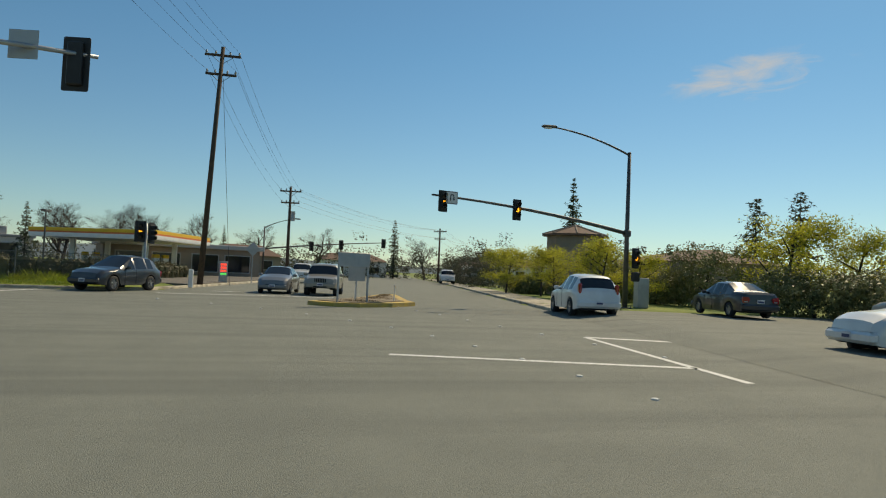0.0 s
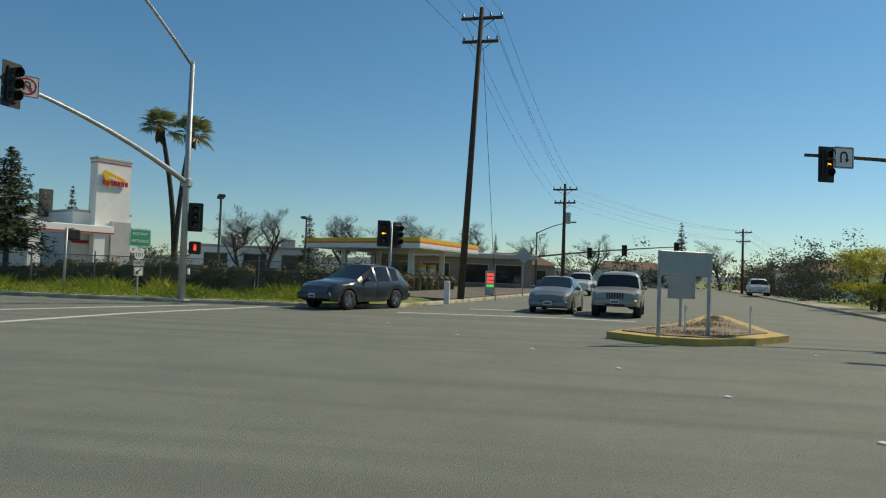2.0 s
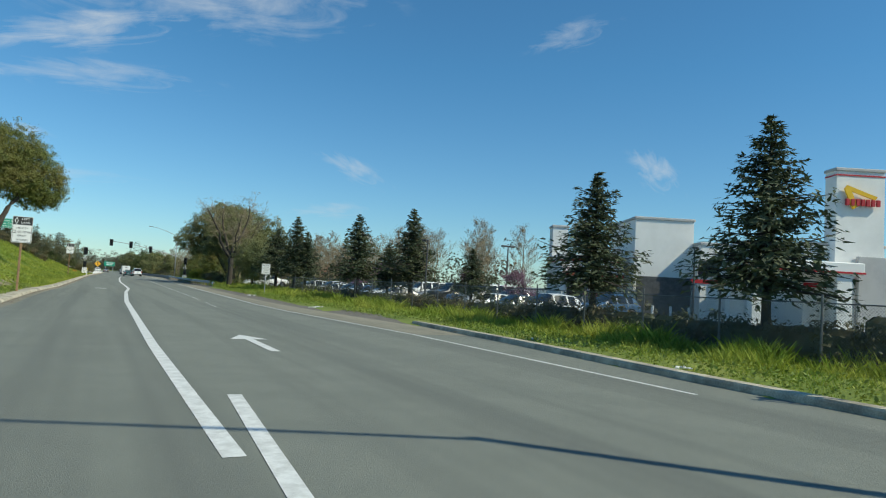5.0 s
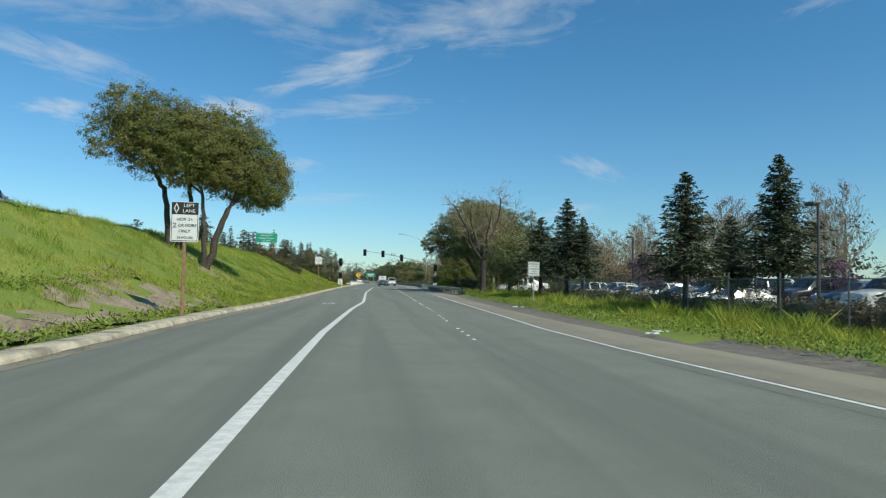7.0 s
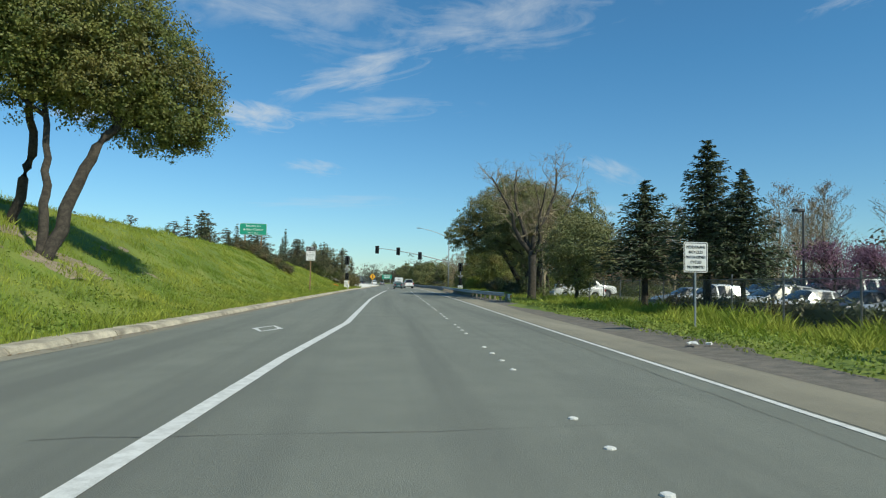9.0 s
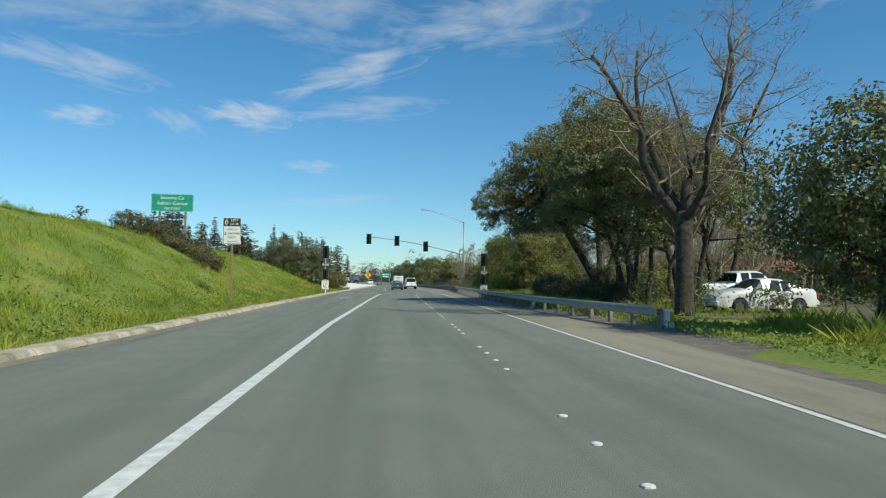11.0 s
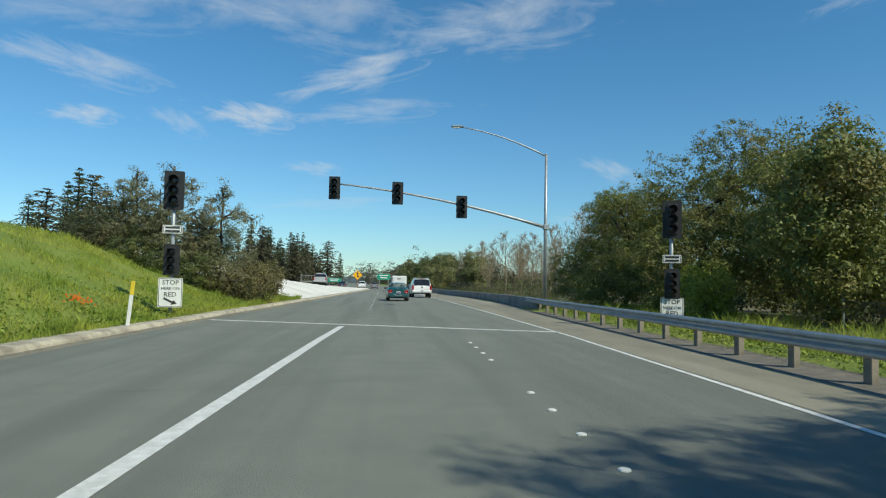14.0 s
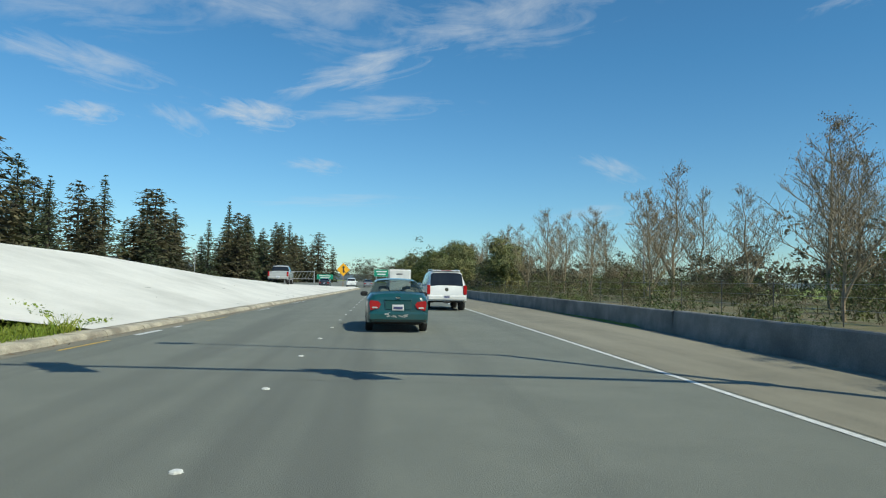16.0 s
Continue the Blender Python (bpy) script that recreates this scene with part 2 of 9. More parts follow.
HEDGE = material("hedge_leaf", (0.05, 0.07, 0.026), (0.1, 0.1, 0.04), 0.8, 0.6, island=0.3, translucent=0.2, c3=(0.15, 0.11, 0.05), c3_scale=0.5)
WEED = material("weed_leaf", (0.17, 0.245, 0.034), (0.27, 0.31, 0.055), 0.9, 0.75, island=0.25, translucent=0.3)
TWIG_LEAF = material("budding_twig", (0.21, 0.15, 0.09), (0.29, 0.21, 0.12), 0.6, 0.8, island=0.4, translucent=0.25)
TWIG_SCRUB = material("scrub_twig", (0.17, 0.13, 0.08), (0.12, 0.11, 0.055), 0.25, 0.9, island=0.3, translucent=0.25, c3=(0.09, 0.1, 0.04), c3_scale=0.14)
PINK = material("redbud_blossom", (0.314, 0.166, 0.24), (0.235, 0.123, 0.173), 0.8, 0.75, island=0.3, translucent=0.3)
PALM_LEAF = material("palm_frond", (0.17, 0.2, 0.08), (0.27, 0.27, 0.12), 0.8, 0.45, island=0.35, translucent=0.25)
PALM_DRY = material("palm_dry_skirt", (0.12, 0.085, 0.05), (0.07, 0.05, 0.032), 3.0, 0.9, island=0.4)
STUCCO = material("white_stucco", (0.86, 0.84, 0.8), (0.8, 0.78, 0.74), 0.7, 0.9, bump=0.2, bump_scale=50, fine=0.08)
STUCCO_G = material("grey_stucco", (0.5, 0.49, 0.48), (0.44, 0.43, 0.42), 0.7, 0.9, bump=0.2, bump_scale=50, fine=0.1)
STUCCO_T = material("tan_stucco", (0.33, 0.26, 0.2), (0.27, 0.21, 0.165), 0.7, 0.9, bump=0.2, bump_scale=50, fine=0.1)
RED_BAND = material("red_band", (0.5, 0.02, 0.03), (0.45, 0.02, 0.025), 1.0, 0.5)
YEL_BAND = material("yellow_band", (0.85, 0.5, 0.015), (0.8, 0.45, 0.012), 1.0, 0.4)
ORANGE_BAND = material("orange_band", (0.75, 0.16, 0.02), (0.7, 0.14, 0.02), 1.0, 0.4)
RED_TILE = material("red_roof_tile", (0.25, 0.105, 0.065), (0.17, 0.08, 0.055), 2.0, 0.9, fine=0.3)
LIME_LEAF = material("lime_leaf", (0.24, 0.29, 0.035), (0.36, 0.36, 0.05), 0.8, 0.6, island=0.3, translucent=0.35, c3=(0.15, 0.19, 0.03), c3_scale=0.5)
POPPY = material("poppy_petal", (0.8, 0.2, 0.01), (0.7, 0.14, 0.01), 3.0, 0.6, translucent=0.4)
ROOF_TILE = material("clay_roof", (0.2, 0.12, 0.085), (0.14, 0.085, 0.065), 3.0, 0.9, fine=0.3)
WIN_DARK = material("dark_window", (0.02, 0.024, 0.028), (0.014, 0.016, 0.02), 1.0, 0.08)
# wooded hills: the blue of distant haze is mixed into the base colour
HILL = material("haze_tinted_hill", (0.1, 0.14, 0.17), (0.075, 0.11, 0.13), 0.004, 1.0, c3=(0.12, 0.15, 0.15), c3_scale=0.002)
FAR_TREE = material("far_woods", (0.065, 0.078, 0.045), (0.12, 0.105, 0.07), 0.12, 0.9, island=0.3, translucent=0.15)
TYRE = material("tyre_rubber", (0.018, 0.018, 0.019), (0.03, 0.03, 0.03), 8.0, 0.85)
ALLOY = material("alloy_rim", (0.5, 0.5, 0.51), (0.42, 0.42, 0.43), 3.0, 0.3, metal=0.8)
BLACK_RIM = material("black_rim", (0.012, 0.012, 0.012), (0.02, 0.02, 0.02), 3.0, 0.3, metal=0.3)
TRIM_BLACK = material("black_trim", (0.02, 0.02, 0.021), (0.015, 0.015, 0.016), 3.0, 0.6)
CHROME = material("chrome", (0.7, 0.7, 0.7), None, 3.0, 0.15, metal=1.0)
TAIL = material("tail_lamp_red", (0.4, 0.012, 0.015), (0.33, 0.01, 0.012), 3.0, 0.15, coat=0.5)
HEADL = material("clear_lamp", (0.6, 0.6, 0.6), (0.45, 0.45, 0.45), 9.0, 0.1, coat=0.5)
PLATE = material("plate_white", (0.7, 0.7, 0.72), None, 3.0, 0.5)
PLATE_INK = material("plate_bars", (0.06, 0.07, 0.16), None, 3.0, 0.5)
SEAT = material("seat_fabric", (0.42, 0.4, 0.36), (0.34, 0.32, 0.29), 5.0, 0.9)


def car_paint(name, c, rough=0.35):
    return material(name, c, tuple(v * 0.9 for v in c), 1.5, rough, metal=0.0, coat=0.8, c3=tuple(v * 0.8 + 0.02 for v in c), c3_scale=0.8)


TEAL = car_paint("teal_paint", (0.008, 0.068, 0.074), 0.28)
WHITE_P = car_paint("white_paint", (0.74, 0.74, 0.72))
GREY_P = car_paint("grey_paint", (0.2, 0.21, 0.22))
NAVY_P = car_paint("dark_blue_grey_paint", (0.02, 0.026, 0.033))
BLACK_P = car_paint("black_paint", (0.02, 0.02, 0.022))
SILVER_P = car_paint("silver_paint", (0.4, 0.4, 0.39))
TAN_P = car_paint("champagne_paint", (0.33, 0.3, 0.25))
BLUE_P = car_paint("blue_paint", (0.03, 0.08, 0.16))


def clear_glass():
    m = bpy.data.materials.new("car_glass")
    m.use_nodes = True
    nt = m.node_tree
    b = nt.nodes["Principled BSDF"]
    b.inputs["Base Color"].default_value, b.inputs["Roughness"].default_value = (0.02, 0.03, 0.032, 1), 0.04
    tr, ms = nt.nodes.new("ShaderNodeBsdfTransparent"), nt.nodes.new("ShaderNodeMixShader")
    tr.inputs["Color"].default_value = (0.8, 0.88, 0.86, 1)
    ms.inputs["Fac"].default_value = 0.66
    nt.links.new(b.outputs["BSDF"], ms.inputs[1]), nt.links.new(tr.outputs["BSDF"], ms.inputs[2])
    nt.links.new(ms.outputs["Shader"], nt.nodes["Material Output"].inputs["Surface"])
    return m


GLASS = clear_glass()


# ---- mesh helpers ----
class Shape:
    """Collects vertices and faces of one mesh."""

    def __init__(self):
        self.v, self.f = [], []

    def add(self, verts, faces):
        k = len(self.v)
        self.v += [tuple(p) for p in verts]
        self.f += [tuple(k + i for i in fc) for fc in faces]
        return self

    def box(self, size, at, turn=None, taper=1.0):
        sx, sy, sz = (s / 2 for s in size)
        ps = [Vector((x * sx * (taper if z > 0 else 1), y * sy * (taper if z > 0 else 1), z * sz)) for z in (-1, 1) for y in (-1, 1) for x in (-1, 1)]
        if turn is not None:
            ps = [turn @ p for p in ps]
        at = Vector(at)
        return self.add([p + at for p in ps], [(0, 2, 3, 1), (4, 5, 7, 6), (0, 1, 5, 4), (2, 6, 7, 3), (0, 4, 6, 2), (1, 3, 7, 5)])

    def rbox(self, size, at, r=0.02, turn=None):
        """A box with chamfered edges."""
        sx, sy, sz = (s / 2 for s in size)
        r = min(r, sx * 0.9, sy * 0.9, sz * 0.9)
        rings = []
        for z, q in ((-sz, r), (-sz + r, 0), (sz - r, 0), (sz, r)):
            x, y = sx - q, sy - q
            rings.append([(x - r, -y, z), (x, -y + r, z), (x, y - r, z), (x - r, y, z), (-x + r, y, z), (-x, y - r, z), (-x, -y + r, z), (-x + r, -y, z)])
        ps = [Vector(p) for rg in rings for p in rg]
        if turn is not None:
            ps = [turn @ p for p in ps]
        at = Vector(at)
        fs = [(tuple(reversed(range(8)))), tuple(range(24, 32))]
        for k in range(3):
            for i in range(8):
                j = (i + 1) % 8
                fs.append((k * 8 + i, k * 8 + j, k * 8 + 8 + j, k * 8 + 8 + i))
        return self.add([p + at for p in ps], fs)

    def tube(self, pts, radii, seg=8, caps=True):
        pts = [Vector(p) for p in pts]
        if not isinstance(radii, (list, tuple)):
            radii = [radii] * len(pts)
        ring, n = [], len(pts)
        for i, p in enumerate(pts):
            d = (pts[min(i + 1, n - 1)] - pts[max(i - 1, 0)]).normalized()
            a = d.cross(Vector((0, 0, 1)) if abs(d.z) < 0.9 else Vector((1, 0, 0))).normalized()
            b = a.cross(d)
            ring += [p + (a * math.cos(2 * math.pi * k / seg) + b * math.sin(2 * math.pi * k / seg)) * radii[i] for k in range(seg)]
        fs = [(i * seg + k, i * seg + (k + 1) % seg, (i + 1) * seg + (k + 1) % seg, (i + 1) * seg + k) for i in range(n - 1) for k in range(seg)]
        if caps:
            fs += [tuple(reversed(range(seg))), tuple(range((n - 1) * seg, n * seg))]
        return self.add(ring, fs)

    def prism(self, outline, y0, y1):
        """An outline in x, z drawn out along y."""
        n = len(outline)
        return self.add([(x, y0, z) for x, z in outline] + [(x, y1, z) for x, z in outline],
                        [tuple(range(n)), tuple(reversed(range(n, 2 * n)))] + [(i, n + i, n + (i + 1) % n, (i + 1) % n) for i in range(n)])

    def slab(self, outline, z0, z1):
        n = len(outline)
        return self.add([(x, y, z0) for x, y in outline] + [(x, y, z1) for x, y in outline],
                        [tuple(reversed(range(n))), tuple(range(n, 2 * n))] + [(i, (i + 1) % n, n + (i + 1) % n, n + i) for i in range(n)])

    def mesh(self, name, mat, smooth=False):
        me = bpy.data.meshes.new(name)
        me.from_pydata(self.v, [], self.f)
        me.materials.append(mat)
        if smooth:
            me.shade_smooth()
            if smooth != True:
                me.set_sharp_from_angle(angle=radians(smooth))
        me.update()
        return me


def part(name, shape, mat, parent=None, label="", at=None, smooth=False):
    """One mesh object, under a thing or a part."""
    ob = new(name, shape.mesh(name, mat, smooth) if isinstance(shape, Shape) else shape)
    ob.parent = parent
    if at is not None:
        ob.matrix_basis = at
    if label:
        ob["label"] = label
    return ob


def thing(name, label, category, at, group="", kind=""):
    return tagged(placed(new(name), at), label, category, group, kind)


def placed(ob, at):
    ob.matrix_basis = at
    return ob


def text_mesh(body, size, width=None, spacing=1.0):
    """Letters in the x-z plane facing -y, centred, as a mesh."""
    cu = bpy.data.curves.new("letters", "FONT")
    cu.body, cu.size, cu.align_x, cu.align_y, cu.extrude, cu.space_character = body, size, "CENTER", "CENTER", 0.003, spacing
    cu.resolution_u = 2
    ob = bpy.data.objects.new("letters", cu)
    me = bpy.data.meshes.new_from_object(ob)
    bpy.data.objects.remove(ob)
    bpy.data.curves.remove(cu)
    xs = [v.co.x for v in me.vertices]
    k = width / (max(xs) - min(xs)) if width and xs else 1.0
    me.transform(Matrix.Rotation(radians(90), 4, "X") @ Matrix.Diagonal((k, 1, 1, 1)))
    return me


def letters(body, size, mat, parent, at, width=None, name="lettering"):
    me = text_mesh(body, size, width)
    me.materials.append(mat)
    ob = new(name, me)
    ob.parent, ob.matrix_basis = parent, at
    return ob


def rounded(w, h, r, n=4):
    """Outline of a rounded rectangle, centred."""
    out = []
    for cx, cy, a0 in ((w / 2 - r, h / 2 - r, 0), (-w / 2 + r, h / 2 - r, 90), (-w / 2 + r, -h / 2 + r, 180), (w / 2 - r, -h / 2 + r, 270)):
        out += [(cx + r * math.cos(radians(a0 + 90 * i / n)), cy + r * math.sin(radians(a0 + 90 * i / n))) for i in range(n + 1)]
    return out


# ---- ground and roads ----
LEFT = [(-200, -9.0), (-60, -9.0), (-52, -6.5), (-46, -3.4), (-38, -1.4), (-28, -0.6), (-12, -0.35), (0, 0.3), (24, 0.8), (52, 1.3), (83, 1.95), (100, 2.6), (115, 3.2),
        (130, 3.75), (160, 4.9), (200, 6.2), (300, 7.0), (3000, 7.0)]
RIGHT = [(-62.5, 14.9), (-59, 13.3), (-55.5, 12.75), (-51, 12.4), (-46, 12.5), (-38.5, 13.2), (-31, 13.6), (-22, 12.7), (-14, 12.4), (0, 12.8), (15, 13.5),
         (30, 14.6), (60, 15.2), (80, 15.8), (95, 16.5), (104, 17.3), (115, 17.7), (130, 17.6), (145, 16.9), (170, 16.5), (420, 16.5)]
CREST = [(-200, 0.15), (-42, 0.15), (-30, 1.8), (-10, 4.6), (60, 4.6), (75, 4.35), (90, 3.9), (100, 3.4), (110, 2.95), (120, 2.55), (130, 2.25), (146, 1.3), (165, 0.7), (203, 0.06), (3000, 0.04)]
SLOPE = 11.0                                       # from the kerb to the crest, narrowing to the merge
SX, SY = [11.0, 11.0, 9.0, 5.5, 1.9, 1.9], [-200, 112, 130, 165, 203, 3000]


def along(table, y):
    return float(np.interp(y, [p[0] for p in table], [p[1] for p in table]))


C_DIR, C_RIGHT = Vector((0.981, -0.195, 0)), Vector((-0.195, -0.981, 0))
C_O = Vector((14.9, -62.9, 0))


def street(s, n, z=0.0):
    """A place on the cross street: s metres along it, n metres in from its north kerb."""
    p = C_O + C_DIR * s + C_RIGHT * n
    return (p.x, p.y, z)


STREET_W = 18.5
outline = [street(-260, 0)[:2], street(-29, 0)[:2], (-9.5, -55.5), (-6.5, -52)]
outline += [(along(LEFT, y), y) for y in (-46, -42, -38, -28, -12, 0, 24, 52, 83, 100, 115, 130, 160, 195)]
outline += [(along(LEFT, y) - SLOPE * k, y) for y, k in ((204, 0.1), (215, 0.16), (420, 0.16))]
outline += [(x, y) for y, x in reversed(RIGHT)]
outline += [street(330, 0)[:2], street(330, STREET_W)[:2], street(-260, STREET_W)[:2]]
bm = bmesh.new()
bm.faces.new([bm.verts.new((x, y, 0)) for x, y in outline])
bmesh.ops.triangulate(bm, faces=bm.faces[:])
bmesh.ops.recalc_face_normals(bm, faces=bm.faces[:])
if sum(f.normal.z for f in bm.faces) < 0:
    bmesh.ops.reverse_faces(bm, faces=bm.faces[:])
road_me = bpy.data.meshes.new("road")
bm.to_mesh(road_me), bm.free()
road_me.materials.append(ASPHALT)
tagged(new("road", road_me), "worn grey asphalt of the ramp and cross street", "road", kind="structure")


def inside(xs, ys, poly):
    res = np.zeros(xs.shape, bool)
    for (x0, y0), (x1, y1) in zip(poly, poly[1:] + poly[:1]):
        if y0 != y1:
            hit = ((y0 > ys) != (y1 > ys)) & (xs < (x1 - x0) * (ys - y0) / (y1 - y0) + x0)
            res ^= hit
    return res


def edge_distance(xs, ys, poly):
    best = np.full(xs.shape, 1e9)
    for (x0, y0), (x1, y1) in zip(poly, poly[1:] + poly[:1]):
        dx, dy = x1 - x0, y1 - y0
        t = np.clip(((xs - x0) * dx + (ys - y0) * dy) / max(dx * dx + dy * dy, 1e-9), 0, 1)
        best = np.minimum(best, np.hypot(xs - x0 - t * dx, ys - y0 - t * dy))
    return best


LX, LY = [p[1] for p in LEFT], [p[0] for p in LEFT]
CX, CY = [p[1] for p in CREST], [p[0] for p in CREST]


def bank(x, y):
    """Height of the ground beside the roads (arrays)."""
    x, y = np.asarray(x, float), np.asarray(y, float)
    d = np.interp(y, LY, LX) - x
    h = np.interp(y, CY, CX)
    sl = np.interp(y, SY, SX)
    t = np.clip((d - 1.3) / (sl - 1.3), 0, 1)
    t = t * t * (3 - 2 * t) * 0.35 + t * 0.65
    up = 0.14 + (h - 0.14) * t
    down = np.clip((d - 48) / 16, 0, 1)
    z = np.where(d > 0, up * (1 - down) + 0.1 * down, 0.13)
    rough = 0.09 * (np.sin(x * 1.3 + y * 0.9) * np.sin(y * 1.7 - x * 0.6) + 0.6 * np.sin(x * 2.9 + 1.3) * np.sin(y * 3.3 + x))
    return z + np.where((d > 1.5) & (d < sl), rough, 0.25 * rough * (d < 0))


def bank_at(x, y):
    return float(bank(x, y))


def spread(lo, hi, step, far, growth=1.35):
    a = list(np.arange(lo, hi + 1e-6, step))
    s, v = step, hi
    while v < far:
        s *= growth
        v += s
        a.append(v)
    s, v = step, lo
    while v > -far:
        s *= growth
        v -= s
        a.insert(0, v)
    return np.array(a)


LOT_EDGE = [(-58, 19.9), (-30, 19.8), (-4, 19.9), (16, 21.4), (34, 22.0)]   # west edge of the car park


def lot_z(x, y):
    """Height of the car park, whose first row lies a little lower."""
    dip = np.clip((x - 20.2) / 1.6, 0, 1) * np.clip((32.5 - x) / 2.5, 0, 1) * np.clip((y + 32) / 5, 0, 1) * np.clip((30 - y) / 4, 0, 1)
    return 0.19 - 0.3 * dip


us, vs = spread(-62, 60, 1.1, 4200), spread(-100, 215, 1.3, 4200)
U, V = np.meshgrid(us, vs)
X, Y = U + np.interp(V, LY, LX), V
Z = bank(X, Y)
ins, dist = inside(X, Y, outline), edge_distance(X, Y, outline)
Z = np.where(ins | (dist < 0.55), -0.07, Z)
side_poly = [street(-27, STREET_W - 2)[:2], street(-4, STREET_W - 2)[:2], street(-4, STREET_W + 61)[:2], street(-27, STREET_W + 61)[:2]]
Z = np.where(inside(X, Y, side_poly), -0.07, Z)
freeway_zone = (np.interp(Y, LY, LX) - X > np.interp(Y, SY, SX) - 0.3) & (np.interp(Y, LY, LX) - X < 46)
Z = np.where(freeway_zone & (Y > -60), Z - 0.06, Z)
d_ = np.interp(Y, LY, LX) - X
c_ = np.clip((d_ - 0.75) / (np.interp(Y, SY, SX) - 0.85), 0, 1)
paved = (d_ > 0.7) & (d_ < np.interp(Y, SY, SX) + 0.2) & (Y > 110.5 - 9 * c_) & (Y < 206)
Z = np.where(paved, Z - 0.4, Z)
Z = np.where((Y > -59) & (Y < 35) & (X > 20.3) & (X < 75), np.minimum(Z, lot_z(X, Y) - 0.12), Z)
g = Shape()
nr, nc = U.shape
g.v = [tuple(p) for p in np.stack([X.ravel(), Y.ravel(), Z.ravel()], 1).tolist()]
g.f = [(r * nc + c, r * nc + c + 1, (r + 1) * nc + c + 1, (r + 1) * nc + c) for r in range(nr - 1) for c in range(nc - 1)]
tagged(part("ground", g, GRASS_G, smooth=True), "green grassy ground rising to the freeway bank", "ground", kind="structure")

# freeway on the bank
fw = Shape()
rows_y = list(np.arange(-60, 230, 5)) + [300, 420, 700, 1200, 2500]
for y in rows_y:
    xl, h = along(LEFT, y), along(CREST, y)
    fw.v += [(xl - 46, y, h + 0.03), (xl - float(np.interp(y, SY, SX)) - 0.05, y, h + 0.03)]
fw.f = [(2 * i, 2 * i + 1, 2 * i + 3, 2 * i + 2) for i in range(len(rows_y) - 1)]
tagged(part("freeway", fw, ASPHALT), "grey asphalt freeway on top of the bank", "road", kind="structure")
run = Shape()
run.add([(along(LEFT, 415) - 1.8, 418, 0.012), (16.5, 418, 0.012), (16.5, 2500, 0.012), (along(LEFT, 415) - 1.8, 2500, 0.012)], [(0, 1, 2, 3)])
tagged(part("road_beyond", run, ASPHALT), "grey asphalt where ramp and freeway have merged", "road", kind="structure")

for off in (13.2, 16.8, 20.4, 24.0, 30.0, 33.6, 37.2, 43.5):   # lane lines and median of the freeway
    ln = Shape()
    for y0 in np.arange(-58, 200, 258 if off in (13.2, 24.0, 30.0, 43.5) else 14.6):
        y1 = 200 if off in (13.2, 24.0, 30.0, 43.5) else y0 + 3.6
        ys_ = [y0 + (y1 - y0) * k / 60 for k in range(61)] if y1 - y0 > 10 else [y0, y1]
        n0 = len(ln.v)
        for y in ys_:
            ln.v += [(along(LEFT, y) - off, y, along(CREST, y) + 0.045), (along(LEFT, y) - off + 0.14, y, along(CREST, y) + 0.045)]
        ln.f += [(n0 + 2 * i, n0 + 2 * i + 1, n0 + 2 * i + 3, n0 + 2 * i + 2) for i in range(len(ys_) - 1)]
    tagged(part("freeway_line", ln, PAINT_W), "white painted lane line on the freeway", "road marking", kind="structure")
md = Shape()
for y in np.arange(-58, 205, 6.0):
    h_, x_ = along(CREST, y), along(LEFT, y) - 27
    md.v += [(x_ - 0.3, y, h_), (x_ - 0.1, y, h_ + 0.85), (x_ + 0.1, y, h_ + 0.85), (x_ + 0.3, y, h_)]
md.f = [(4 * i + k, 4 * i + k + 1, 4 * i + k + 5, 4 * i + k + 4) for i in range(len(md.v) // 4 - 1) for k in range(3)]
tagged(part("median_barrier", md, BARRIER), "grey concrete median barrier on the freeway", "barrier", kind="structure")

# pale concrete slope paving between ramp and freeway
wc = Shape()
ysw = list(np.arange(111, 206, 2.0))
cols = np.linspace(0, 1, 9)
for y in ysw:
    lean = max(0, 1 - (y - 111) / 12)
    for c in cols:
        yy = y - lean * 9 * c
        xl = along(LEFT, yy)
        d = 0.43 + (float(np.interp(yy, SY, SX)) - 0.1 - 0.43) * c
        wc.v.append((xl - d, yy, bank_at(xl - d, yy) * (1 if c > 0.05 else 0) + (0.02 if c > 0.05 else 0.16)))
n9 = len(cols)
wc.f = [(r * n9 + c + 1, r * n9 + c, (r + 1) * n9 + c, (r + 1) * n9 + c + 1) for r in range(len(ysw) - 1) for c in range(n9 - 1)]
for i, (x, y, z) in enumerate(wc.v):
    h, xl = along(CREST, y), along(LEFT, y)
    t = max(0, min(1, (xl - x - 0.43) / (float(np.interp(y, SY, SX)) - 0.1 - 0.43)))
    wc.v[i] = (x, y, 0.13 + (h + 0.03) * (t ** 1.25) + 0.1 * math.sin(math.pi * t))
tagged(part("slope_paving", wc, WHITE_CONC, smooth=True), "smooth white concrete slope paving beside the ramp", "paved slope", kind="structure")


def ribbon(name, pts, profile, mat, label, category="kerb", smooth=False):
    """Sweeps a profile of (offset to the left, z) along a path of (x, y)."""
    s, n = Shape(), len(profile)
    pts = [Vector((p[0], p[1], 0)) for p in pts]
    for i, p in enumerate(pts):
        d = (pts[min(i + 1, len(pts) - 1)] - pts[max(i - 1, 0)]).normalized()
        lf = Vector((-d.y, d.x, 0))
        base = p.z
        s.v += [tuple(p + lf * o + Vector((0, 0, z))) for o, z in profile]
    s.f = [(i * n + k, i * n + k + 1, (i + 1) * n + k + 1, (i + 1) * n + k) for i in range(len(pts) - 1) for k in range(n - 1)]
    return tagged(part(name, s, mat, smooth=smooth), label, category, kind="structure")


